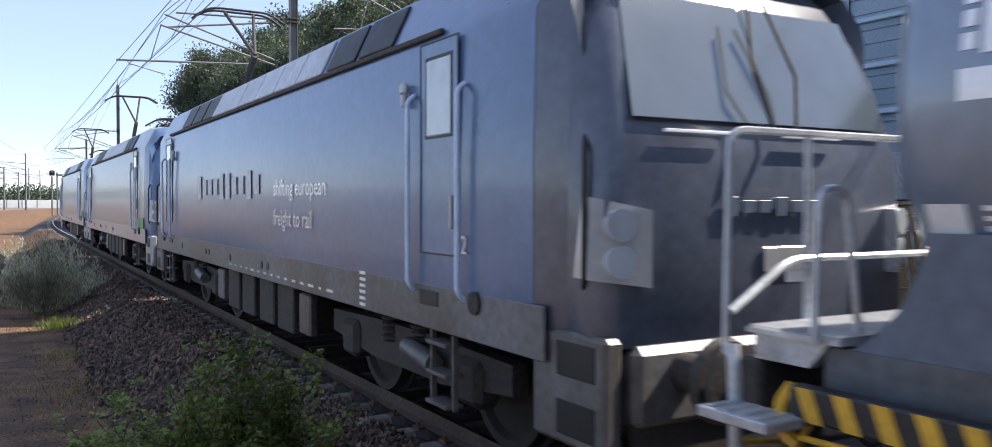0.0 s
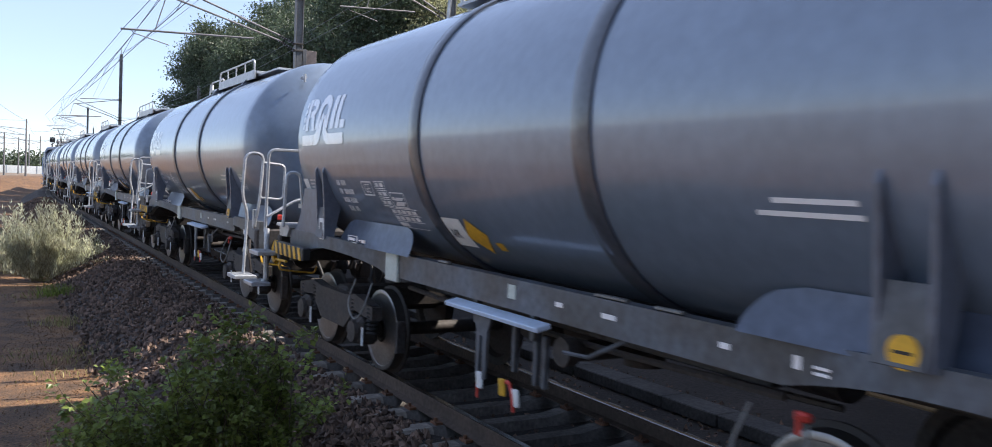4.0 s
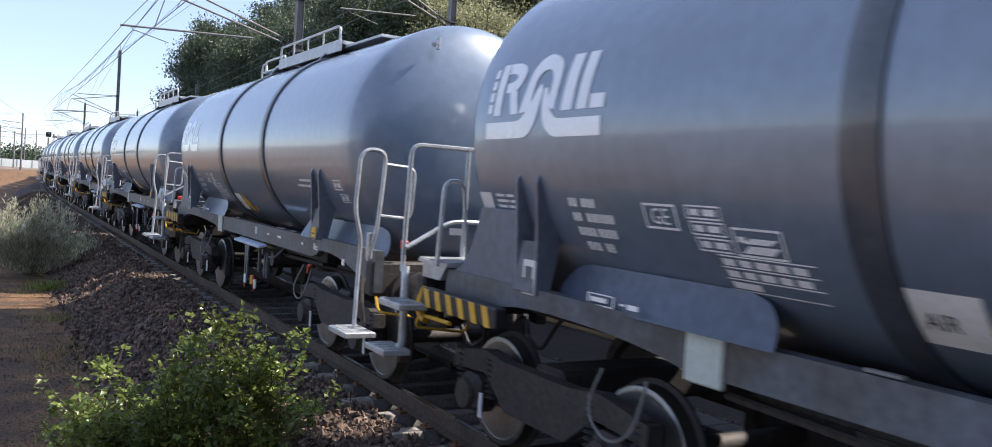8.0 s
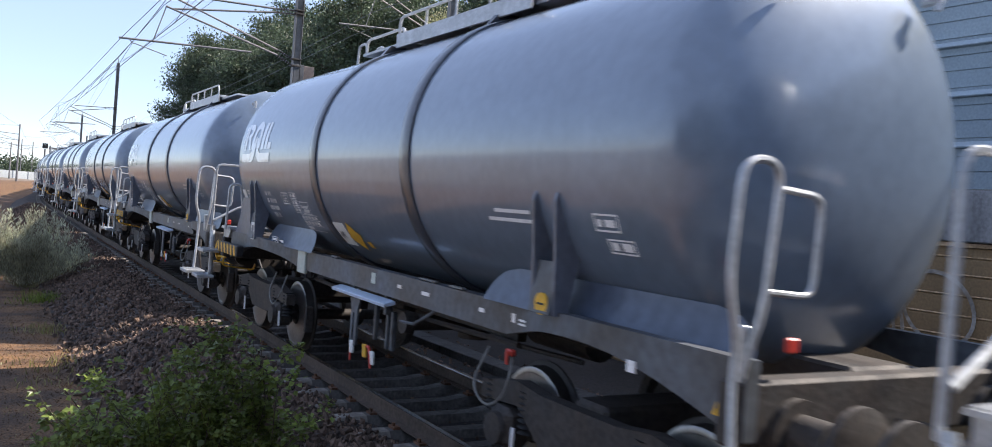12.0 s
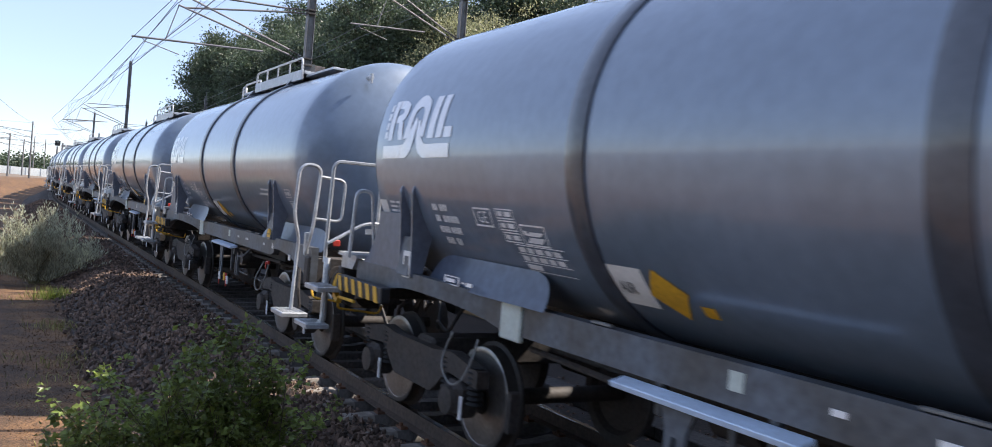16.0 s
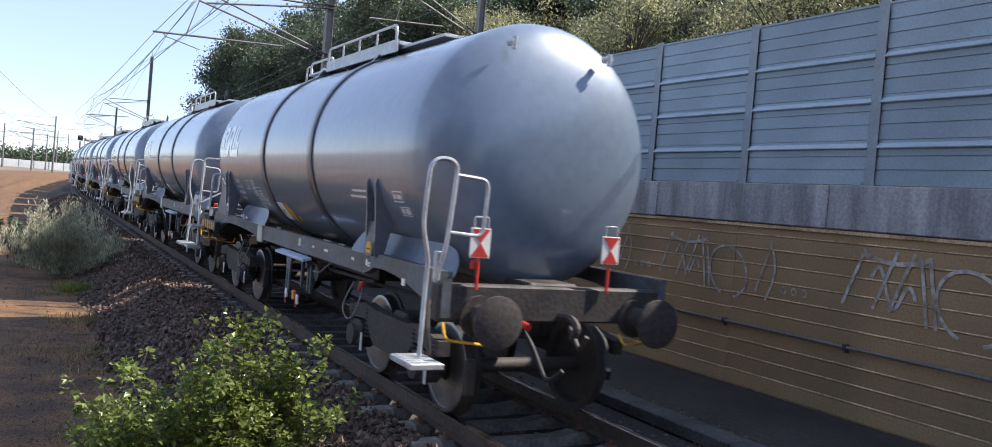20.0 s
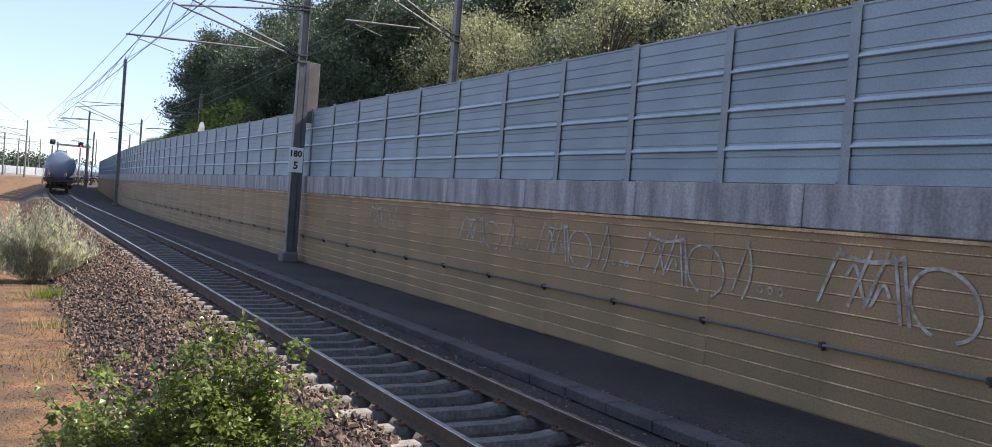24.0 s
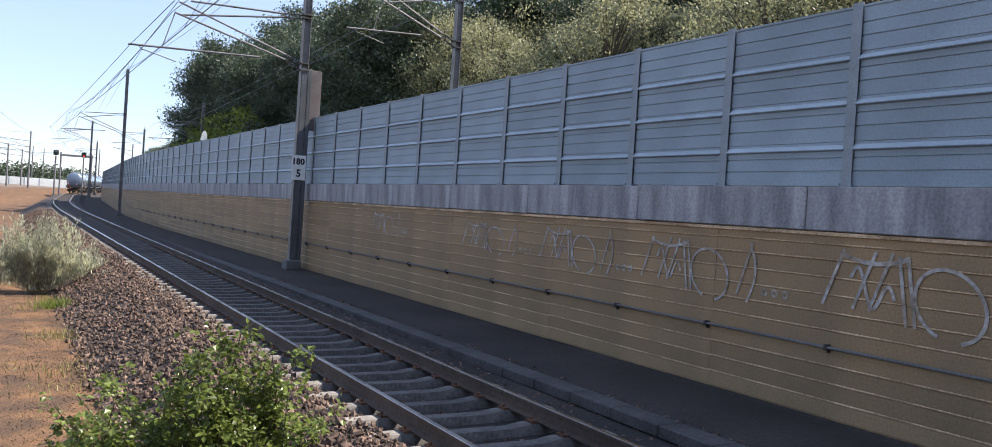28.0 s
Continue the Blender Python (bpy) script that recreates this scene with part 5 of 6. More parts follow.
    for pts in ([(-1.47, 5.45, 1.38), (-1.45, 5.45, 2.46), (1.40, 5.45, 2.46), (1.40, 5.45, 1.38)], [(-1.46, 5.43, 1.58), (-1.05, 5.43, 1.82), (1.40, 5.43, 1.82)],
                [(-1.36, 5.02, 1.47), (-1.33, 5.02, 2.17), (-1.16, 5.02, 2.17), (-1.09, 4.98, 1.40)]):
        bm = bmesh.new()
        tube(bm, rounded(pts, 0.10), 0.020)
        part("railing", bm, GALV, plat, "bent galvanised tube railing")
    for x in (-0.90, 0.3):
        bm = bmesh.new()
        rod(bm, (x, 5.45, 1.46), (x, 5.45, 2.45), 0.020, 8)
        part("railing_post", bm, GALV, plat)
    bm = bmesh.new()
    box(bm, (-0.95, 5.465, 1.73), (0.16, 0.012, 0.06), 0.002)
    part("small_plate", bm, PLATE, plat)
    bm = bmesh.new()
    tube(bm, rounded([(-1.10, 5.48, 1.48), (-1.02, 5.56, 1.41), (-0.74, 5.52, 1.39), (-0.66, 5.40, 1.46)], 0.05), 0.016)
    part("lever", bm, GALV, plat)
    # striped beam beside the platform
    for s in (-1,):
        bm = bmesh.new()
        box(bm, (s * 1.40, 4.49, 1.215), (0.10, 1.20, 0.15), 0.012)
        beam = part("striped_beam", bm, BLACKP, w, "black and yellow striped beam")
        for k in range(6):
            bm = bmesh.new()
            yk = 5.04 - k * 0.19
            xs = s * 1.4525
            q = [(yk, 1.288), (yk - 0.085, 1.288), (yk - 0.145, 1.142), (yk - 0.06, 1.142)]
            prism(bm, q, 0, xs, xs + s * 0.004)
            part("stripe", bm, YELLOW, beam)
        bm = bmesh.new()
        tube(bm, rounded([(s * 1.42, 5.08, 1.28), (s * 1.43, 5.15, 1.18), (s * 1.43, 5.13, 1.06), (s * 1.42, 5.05, 1.02)], 0.05), 0.035)
        part("yellow_hook", bm, YELLOW, beam, "yellow painted corner hook")
        bm = bmesh.new()
        rod(bm, (s * 1.43, 5.03, 1.06), (s * 1.43, 4.60, 1.07), 0.016, 8)
        part("grip_bar", bm, YELLOW, beam, "yellow grip bar")
        # steps at the front corner
        bm = bmesh.new()
        tube(bm, rounded([(s * 1.45, 5.43, 1.42), (s * 1.46, 5.40, 1.32), (s * 1.46, 5.38, 0.74), (s * 1.52, 5.50, 0.69)], 0.08), 0.036, 8)
        leg = part("step_leg", bm, GALV, w, "galvanised step leg")
        for z, y in ((1.13, 5.22), (0.71, 5.48)):
            bm = bmesh.new()
            box(bm, (s * 1.55, y, z), (0.25, 0.42, 0.05), 0.006)
            for k in range(4):
                box(bm, (s * 1.55, y - 0.15 + k * 0.1, z + 0.028), (0.21, 0.025, 0.012))
            part("step", bm, GALV, leg, "galvanised step plate")
        # handrail loop and step at the rear corner
        bm = bmesh.new()
        tube(bm, rounded([(s * 1.510, -5.62, 0.74), (s * 1.460, -5.52, 1.36), (s * 1.450, -5.52, 1.56), (s * 1.530, -5.52, 1.84), (s * 1.500, -5.52, 2.43), (s * 1.240, -5.52, 2.43), (s * 1.290, -5.52, 1.70), (s * 1.340, -5.45, 1.36)], 0.13, 6), 0.021, 8)
        loop = part("handrail", bm, GALV, w, "tall looped galvanised handrail")
        bm = bmesh.new()
        tube(bm, rounded([(s * 1.245, -5.52, 2.30), (s * 0.930, -5.52, 2.28), (s * 0.950, -5.52, 1.78), (s * 1.280, -5.52, 1.80)], 0.09, 5), 0.018, 8)
        part("side_loop", bm, GALV, loop)
        bm = bmesh.new()
        box(bm, (s * 1.330, -5.44, 1.50), (0.05, 0.07, 0.26), 0.01)
        part("rail_foot", bm, GALV, loop)
        bm = bmesh.new()
        box(bm, (s * 1.530, -5.62, 0.70), (0.30, 0.46, 0.05), 0.006)
        for k in range(5):
            box(bm, (s * 1.530, -5.80 + k * 0.09, 0.728), (0.25, 0.02, 0.012))
        part("step", bm, GALV, loop, "galvanised step plate")
        bm = bmesh.new()
        tube(bm, rounded([(s * 1.390, -5.45, 1.2), (s * 1.420, -5.55, 0.95), (s * 1.390, -5.55, 0.74)], 0.06), 0.02)
        part("step_stay", bm, DARK, loop)
    # things hung below the frame
    for s in (-1,):
        bm = bmesh.new()
        box(bm, (s * 1.03, 0.17, 1.075), (0.13, 1.50, 0.040), 0.006, (0, s * 14, 0))
        board = part("step_board", bm, STEPALU, w, "pale blue metal board")
        for y in (0.6, -0.3):
            bm = bmesh.new()
            box(bm, (s * 0.93, y, 1.05), (0.06, 0.06, 0.24), 0.006)
            part("board_bracket", bm, FRAME, board)
        bm = bmesh.new()
        prism(bm, [(0.50, 1.04), (0.20, 1.04), (0.27, 0.90), (0.28, 0.52), (0.33, 0.50), (0.345, 0.86), (0.385, 0.86), (0.40, 0.50), (0.44, 0.52), (0.45, 0.90)], 0, s * 1.00, s * 1.025)
        lever = part("brake_lever", bm, FRAME, w, "forked grey lever plate")
        for y, z, m in ((0.37, 0.49, PLATE), (0.0, 0.51, YELLOW), (-0.21, 0.47, PLATE)):
            bm = bmesh.new()
            box(bm, (s * 1.02, y, z), (0.03, 0.09, 0.14), 0.01, (s * 8, 0, 0))
            part("lever_handle", bm, m, lever, "brake changeover handle")
        bm = bmesh.new()
        tube(bm, rounded([(s * 1.01, -0.02, 0.55), (s * 1.02, -0.10, 0.58), (s * 1.03, -0.17, 0.50), (s * 1.03, -0.20, 0.36)], 0.04), 0.016)
        part("red_grip", bm, RED, lever, "red bent handle")
        bm = bmesh.new()
        box(bm, (s * 1.02, 0.40, 0.40), (0.02, 0.035, 0.13), 0.006)
        part("red_tag", bm, RED, lever, "red tag")
        for y, z, l in ((0.02, 0.82, 0.40), (-0.30, 0.80, 0.44), (-0.42, 0.78, 0.40)):
            bm = bmesh.new()
            box(bm, (s * 0.90, y, z), (0.05, 0.05, l), 0.008)
            part("hanger", bm, FRAME, lever)
        bm = bmesh.new()
        tube(bm, [(s * 0.95, -1.45, 1.14), (s * 1.0, -1.1, 0.96), (s * 1.0, -0.8, 0.94)], 0.016)
        part("stay", bm, FRAME, w)
        bm = bmesh.new()
        box(bm, (s * 1.00, 2.30, 1.25), (0.05, 0.30, 0.32), 0.012, (0, 0, 0))
        part("document_box", bm, PALEBOX, w, "pale green document box")
        for y, sz in ((-0.72, 0.09), (-1.30, 0.15), (-2.35, 0.08)):
            bm = bmesh.new()
            box(bm, (s * 1.003, y, 1.27), (0.008, sz, 0.034), 0.001)
            part("mark", bm, WHITE, w)
        bm = bmesh.new()
        box(bm, (s * 1.003, -0.06, 1.28), (0.008, 0.11, 0.11), 0.001)
        part("mark", bm, PALEBOX, w, "pale square sticker")
    bm = bmesh.new()
    rod(bm, (0.45, -2.1, 0.95), (0.45, -1.1, 0.95), 0.20, 18)
    part("air_reservoir", bm, DARK, w, "", True)
    bm = bmesh.new()
    rod(bm, (-0.35, 0.2, 0.92), (-0.35, 0.62, 0.92), 0.17, 16)
    box(bm, (-0.35, -0.3, 0.95), (0.3, 0.5, 0.2), 0.02)
    part("brake_cylinder", bm, DARK, w, "", True)
    bm = bmesh.new()
    rod(bm, (0, -0.5, 1.16), (0, -0.5, 0.72), 0.17, 18)
    rod(bm, (-0.85, -0.62, 0.90), (0.85, -0.62, 0.90), 0.08, 14)
    for s in (-1, 1):
        rod(bm, (s * 0.80, -0.62, 0.90), (s * 0.90, -0.62, 0.90), 0.11, 14)
    part("outlet_pipe", bm, DARK, w, "", True)
    bm = bmesh.new()
    for y in (2.0, -2.3):
        rod(bm, (0.1, y, 0.80), (-0.4, -0.4, 0.86), 0.025, 6)
    part("brake_rigging", bm, DARK, w)
    # bogies
    for cy in (3.92, -3.80):
        pts = [(cy - 1.25, 0.62), (cy - 1.25, 0.76), (cy - 0.75, 0.84), (cy - 0.42, 0.80), (cy + 0.42, 0.80), (cy + 0.75, 0.84), (cy + 1.25, 0.76), (cy + 1.25, 0.62), (cy + 0.72, 0.66), (cy + 0.40, 0.42), (cy - 0.40, 0.42), (cy - 0.72, 0.66)]
        bm = bmesh.new()
        box(bm, (0, cy, 0.72), (1.9, 0.36, 0.26), 0.03)
        prism(bm, pts, 0, 0.94, 1.06)
        bogie = part("bogie", bm, DARK, w, "dirty dark brown bogie frame")
        bm = bmesh.new()
        prism(bm, pts, 0, -0.94, -1.06)
        part("side_frame", bm, DARK, bogie)
        for dy in (-0.9, 0.9):
            bm = bmesh.new()
            rod(bm, (-1.0, cy + dy, 0.46), (1.0, cy + dy, 0.46), 0.075, 12)
            for s in (1, -1):
                if s < 0:
                    part("axle", bm, DARK, bogie, "", True)
                    bm = bmesh.new()
                disc_x(bm, [(s * 0.815, 0.10), (s * 0.815, 0.13), (s * 0.78, 0.15), (s * 0.755, 0.36), (s * 0.80, 0.40), (s * 0.80, 0.445), (s * 0.70, 0.455), (s * 0.685, 0.49), (s * 0.665, 0.49), (s * 0.665, 0.40), (s * 0.72, 0.36), (s * 0.72, 0.13)], cy + dy, 0.46, 32)
            for s in (-1,):
                part("wheel", bm, WHEEL, bogie, "worn steel wheel", True)
                bm = bmesh.new()
                disc_x(bm, [(s * 0.802, 0.395), (s * 0.806, 0.40), (s * 0.806, 0.44), (s * 0.802, 0.446)], cy + dy, 0.46, 32)
                part("rim", bm, TREAD, bogie, "bright wheel rim", True)
                bm = bmesh.new()
                box(bm, (s * 1.0, cy + dy, 0.47), (0.24, 0.30, 0.30), 0.05)
                disc_x(bm, [(s * 1.12, 0.13), (s * 1.16, 0.12), (s * 1.165, 0.05)], cy + dy, 0.46, 14)
                part("axle_box", bm, DARK, bogie)
                for q in (-0.24, 0.24):
                    bm = bmesh.new()
                    lathe_z(bm, [(0.05 if k % 2 else 0.08, 0.47 + 0.022 * k) for k in range(15)], s * 1.0, cy + dy + q, 10)
                    part("spring", bm, RUBBER, bogie)
        for s in (-1,):
            for dy in (-1.42, 1.42):
                bm = bmesh.new()
                box(bm, (s * 0.80, cy + dy, 0.46), (0.10, 0.06, 0.34), 0.01)
                part("brake_shoe", bm, DARK, bogie)
            bm = bmesh.new()
            e = 1 if cy < 0 else -1
            tube(bm, rounded([(s * 1.08, cy + e * 0.80, 1.02), (s * 1.16, cy + e * 0.74, 0.74), (s * 1.17, cy + e * 1.0, 0.58), (s * 1.17, cy + e * 1.25, 0.72), (s * 1.05, cy + e * 1.2, 1.02)], 0.3, 6), 0.010)
            part("cable", bm, HOSE, bogie, "pale looped cable")
            if cy < 0:
                bm = bmesh.new()
                box(bm, (s * 1.09, cy + e * 0.82, 1.04), (0.05, 0.09, 0.05), 0.012)
                box(bm, (s * 1.12, cy + e * 0.82, 1.00), (0.02, 0.03, 0.10), 0.005)
                part("cable_clip", bm, RED, bogie, "small red clip")
            for dy, z in ((-1.05, 0.42), (0.72, 0.40)):
                bm = bmesh.new()
                box(bm, (s * 1.085, cy + dy, z), (0.02, 0.035, 0.20), 0.003)
                part("white_mark", bm, WHITE, bogie)
    # lettering on the camera side
    def band(bm, outer, inner, n=14):
        """A strip between two smooth lines of (y, z) on the tank."""
        def smooth(pts):
            out = []
            for q in range(n + 1):
                u = q / n * (len(pts) - 1)
                a = min(int(u), len(pts) - 2)
                p0, p1, p2, p3 = pts[max(a - 1, 0)], pts[a], pts[a + 1], pts[min(a + 2, len(pts) - 1)]
                t = u - a
                out.append([0.5 * (2 * p1[c] + (p2[c] - p0[c]) * t + (2 * p0[c] - 5 * p1[c] + 4 * p2[c] - p3[c]) * t * t + (3 * p1[c] - p0[c] - 3 * p2[c] + p3[c]) * t ** 3) for c in (0, 1)])
            return out
        g = [(bm.verts.new(skin(*a)), bm.verts.new(skin(*b))) for a, b in zip(smooth(outer), smooth(inner))]
        for (a, b), (c, d) in zip(g, g[1:]):
            bm.faces.new((a, b, d, c))

    def emblem(name, *shapes):
        bm = bmesh.new()
        for fn, *args in shapes:
            fn(bm, *args)
        part(name, bm, WHITE, tank, "piece of the white emblem")

    emblem("emblem_base", (quad_on_tank, 4.30, 2.49, 3.90, 2.61, 0.0),
           (band, [(3.90, 2.61), (3.82, 2.63), (3.73, 2.72), (3.66, 2.82), (3.62, 2.86)], [(3.90, 2.49), (3.76, 2.50), (3.66, 2.57), (3.60, 2.72), (3.585, 2.82)]))
    emblem("emblem_tail", (quad_on_tank, 3.34, 2.49, 2.90, 2.61, 0.0),
           (band, [(3.34, 2.49), (3.43, 2.50), (3.53, 2.57), (3.57, 2.70), (3.575, 2.82)], [(3.34, 2.61), (3.40, 2.62), (3.47, 2.68), (3.50, 2.75), (3.53, 2.83)]))
    emblem("emblem_arch", (band, [(3.86, 2.66), (3.81, 2.80), (3.76, 2.97), (3.63, 3.06), (3.48, 3.03), (3.40, 2.94), (3.42, 2.67)], [(3.73, 2.68), (3.71, 2.78), (3.68, 2.90), (3.61, 2.95), (3.53, 2.94), (3.49, 2.86), (3.52, 2.70)], 24))
    emblem("emblem_letter", (quad_on_tank, 4.21, 2.66, 4.11, 3.04, 0.0),
           (band, [(4.10, 3.04), (3.96, 3.03), (3.86, 2.98), (3.88, 2.88), (3.96, 2.83), (4.08, 2.82)], [(4.10, 2.96), (4.02, 2.96), (3.97, 2.94), (3.97, 2.92), (4.01, 2.90), (4.08, 2.89)], 16),
           (quad_on_tank, 4.02, 2.66, 3.92, 2.83, -0.05))
    emblem("emblem_letter", (quad_on_tank, 3.31, 2.66, 3.19, 3.03, 0.03))
    emblem("emblem_letter", (quad_on_tank, 3.14, 2.66, 3.03, 3.03, 0.03), (quad_on_tank, 3.03, 2.66, 2.88, 2.75, 0.0))
    for q in range(4):
        emblem("emblem_mark", (quad_on_tank, 4.29, 2.68 + q * 0.088, 4.235, 2.745 + q * 0.088, 0.0, 2, 2))
    bm = bmesh.new()
    for q, row in enumerate(([(3.31, 0.10), (3.17, 0.15)], [(3.30, 0.10), (3.15, 0.07), (3.06, 0.20)], [(3.29, 0.16), (3.08, 0.20)], [(3.26, 0.15), (3.07, 0.10)])):
        for y, wd in row:
            x = y
            while x > y - wd + 0.01:
                quad_on_tank(bm, x, 2.075 - 0.092 * q - 0.03, x - 0.036, 2.105 - 0.092 * q - 0.005, 0.004, 2, 1)
                x -= 0.048
    tagged(part("lettering", bm, WHITE, tank, "rows of small white marks"), kind="stuff")

    def frame_on_tank(bm, a, b, c, d, t=0.014, skew=-0.03):
        quad_on_tank(bm, a, b, c, b + t, 0, 1, 3)
        quad_on_tank(bm, a + skew * -1, d - t, c + skew * -1, d, 0, 1, 3)
        quad_on_tank(bm, a, b, a - t, d, skew * -0, 4, 1)
        quad_on_tank(bm, c + t, b, c, d, 0, 4, 1)
    bm = bmesh.new()
    frame_on_tank(bm, 2.57, 1.955, 2.29, 2.10, skew=0)
    text_on_tank(bm, "GE", 2.515, 1.985, 0.13)
    part("sign_letters", bm, WHITE, tank, "framed white letters")
    bm = bmesh.new()
    for q, (a, b) in enumerate(((2.21, 1.95), (2.20, 1.94), (2.18, 1.93))):
        frame_on_tank(bm, a, 2.03 - 0.085 * q, b, 2.105 - 0.085 * q, 0.009, 0)
        bars(bm, a - 0.03, 2.05 - 0.085 * q, [0.07, 0.09], 0.035)
    frame_on_tank(bm, 1.90, 1.855, 1.57, 2.005, 0.012, 0)
    quad_on_tank(bm, 1.80, 1.875, 1.60, 1.915, 0.06, 2, 2)
    quad_on_tank(bm, 1.78, 1.925, 1.60, 1.955, 0.06, 2, 2)
    bars(bm, 1.87, 1.93, [0.05], 0.03)
    for q in range(4):
        quad_on_tank(bm, 2.06, 1.845 - 0.062 * q, 1.42, 1.852 - 0.062 * q, 0, 1, 4)
        if q < 3:
            bars(bm, 2.04, 1.797 - 0.062 * q, [0.09, 0.08, 0.10, 0.08, 0.09] if q < 2 else [0.2], 0.036)
    tagged(part("load_table", bm, WHITE, tank, "white load table of lines and marks"), kind="stuff")
    bm = bmesh.new()
    quad_on_tank(bm, 4.49, 1.95, 4.32, 2.10, 0.0, 4, 2)
    part("round_plate", bm, PLATE, tank, "small white plate")
    bm = bmesh.new()
    for q in range(4):
        bars(bm, 4.25, 2.075 - 0.04 * q, [0.12 + 0.04 * (q % 2), 0.10], 0.02)
    tagged(part("lettering", bm, WHITE, tank), kind="stuff")
    bm = bmesh.new()
    quad_on_tank(bm, 1.03, 1.565, 0.64, 1.81, 0.0, 5, 3)
    plate = part("air_plate", bm, PLATE, tank, "white plate with the letters AIR")
    bm = bmesh.new()
    text_on_tank(bm, "AIR", 0.94, 1.64, 0.11, 0.1, 0.008)
    part("plate_letters", bm, FRAME, plate)
    bm = bmesh.new()
    grid = [[bm.verts.new(skin(0.52 - 0.24 * i / 6 + 0.13 * j / 6, 1.822 - 0.125 * i / 6 - 0.165 * j / 6, 0.006)) for i in range(7)] for j in range(7)]
    for a, b in zip(grid, grid[1:]):
        for i in range(6):
            bm.faces.new((a[i], a[i + 1], b[i + 1], b[i]))
    part("hazard_patch", bm, YELLOW, tank, "yellow patch")
    bm = bmesh.new()
    quad_on_tank(bm, 0.23, 1.575, 0.12, 1.64, 0.0, 3, 2)
    part("hazard_patch", bm, YELLOW, tank, "small orange patch")
    bm = bmesh.new()
    quad_on_tank(bm, -2.93, 2.08, -3.42, 2.106, 0, 1, 3)
    quad_on_tank(bm, -2.82, 2.016, -3.44, 2.042, 0, 1, 3)
    tagged(part("lettering", bm, WHITE, tank), kind="stuff")
    bm = bmesh.new()
    frame_on_tank(bm, -4.15, 2.01, -4.40, 2.12, 0.012, 0)
    bars(bm, -4.18, 2.04, [0.05, 0.10], 0.045)
    frame_on_tank(bm, -4.24, 1.88, -4.50, 1.97, 0.010, 0)
    bars(bm, -4.27, 1.90, [0.07, 0.10], 0.05)
    tagged(part("lettering", bm, WHITE, tank), kind="stuff")
    bm = bmesh.new()
    rod(bm, (-1.292, -3.62, 1.49), (-1.268, -3.62, 1.49), 0.075, 20)
    disc = part("yellow_disc", bm, YELLOW, w, "round yellow disc")
    bm = bmesh.new()
    box(bm, (-1.293, -3.62, 1.49), (0.004, 0.09, 0.014))
    part("disc_mark", bm, BLACKP, disc)
    bm = bmesh.new()
    box(bm, (-1.275, 3.76, 1.53), (0.012, 0.15, 0.24), 0.002)
    tag = part("white_tag", bm, PLATE, w, "white tag on the support plate")
    bm = bmesh.new()
    box(bm, (-1.281, 3.76, 1.53), (0.006, 0.09, 0.15), 0.001)
    part("tag_print", bm, FRAME, tag)
    bm = bmesh.new()
    for y, z, sy, sz in ((3.12, 1.495, 0.26, 0.008), (3.12, 1.425, 0.26, 0.008), (3.25, 1.46, 0.010, 0.07), (2.99, 1.46, 0.010, 0.07), (3.14, 1.46, 0.16, 0.03), (2.90, 1.46, 0.04, 0.014), (2.80, 1.455, 0.10, 0.032)):
        box(bm, (-1.135, y, z), (0.010, sy, sz))
    part("length_mark", bm, WHITE, w)
    # warning triangle and small labels on the curved beam end
    bm = bmesh.new()
    prism(bm, [(-5.22, 1.14), (-5.37, 1.14), (-5.295, 1.29)], 0, -1.268, -1.256)
    tri = part("warning_triangle", bm, YELLOW, w, "yellow warning triangle")
    bm = bmesh.new()
    box(bm, (-1.270, -5.295, 1.20), (0.004, 0.016, 0.07))
    part("triangle_mark", bm, BLACKP, tri)
    for y, z, x, sy, sz in ((-4.55, 1.25, 1.254, 0.07, 0.07), (-2.86, 1.28, 1.010, 0.05, 0.07), (-3.12, 1.285, 1.045, 0.26, 0.016), (-3.12, 1.255, 1.045, 0.26, 0.016)):
        bm = bmesh.new()
        box(bm, (-x, y, z), (0.012, sy, sz), 0.001)
        part("beam_label", bm, WHITE, w, "small white label")
    for y, l in ((-1.28, 0.34), (-1.85, 0.24), (1.2, 0.2)):
        bm = bmesh.new()
        box(bm, (-0.97, y, 1.395), (0.04, l, 0.018), 0.003)
        part("packing_strip", bm, HOSE, w, "pale strip on top of the beam")
    bm = bmesh.new()
    box(bm, (-0.95, -5.42, 1.52), (0.09, 0.03, 0.08), 0.01)
    part("red_reflector", bm, RED, w, "small red reflector")
    return w


# ---------------------------------------------------------------- locomotives
LOCO = 17.4


def loco_ring(y, half, top, skirt=1.22):
    """Half outline of the body at y: (x, z) from the skirt up to the roof."""
    return [(half - 0.03, skirt), (half, skirt + 0.14), (half, 2.4), (half - 0.02, 3.36), (half - 0.06, 3.46), (half - 0.27, top - 0.05), (half - 0.47, top)]


def body_shell(bm, sections, cap=True):
    rings = []
    for y, outline in sections:
        left = [bm.verts.new((-x, y, z)) for x, z in outline]
        right = [bm.verts.new((x, y, z)) for x, z in outline[::-1]]
        rings.append(left + right)
    n = len(rings[0])
    for a, b in zip(rings, rings[1:]):
        for i in range(n):
            j = (i + 1) % n
            bm.faces.new((a[i], a[j], b[j], b[i]))
    if cap:
        bm.faces.new(rings[0])
        bm.faces.new(rings[-1][::-1])


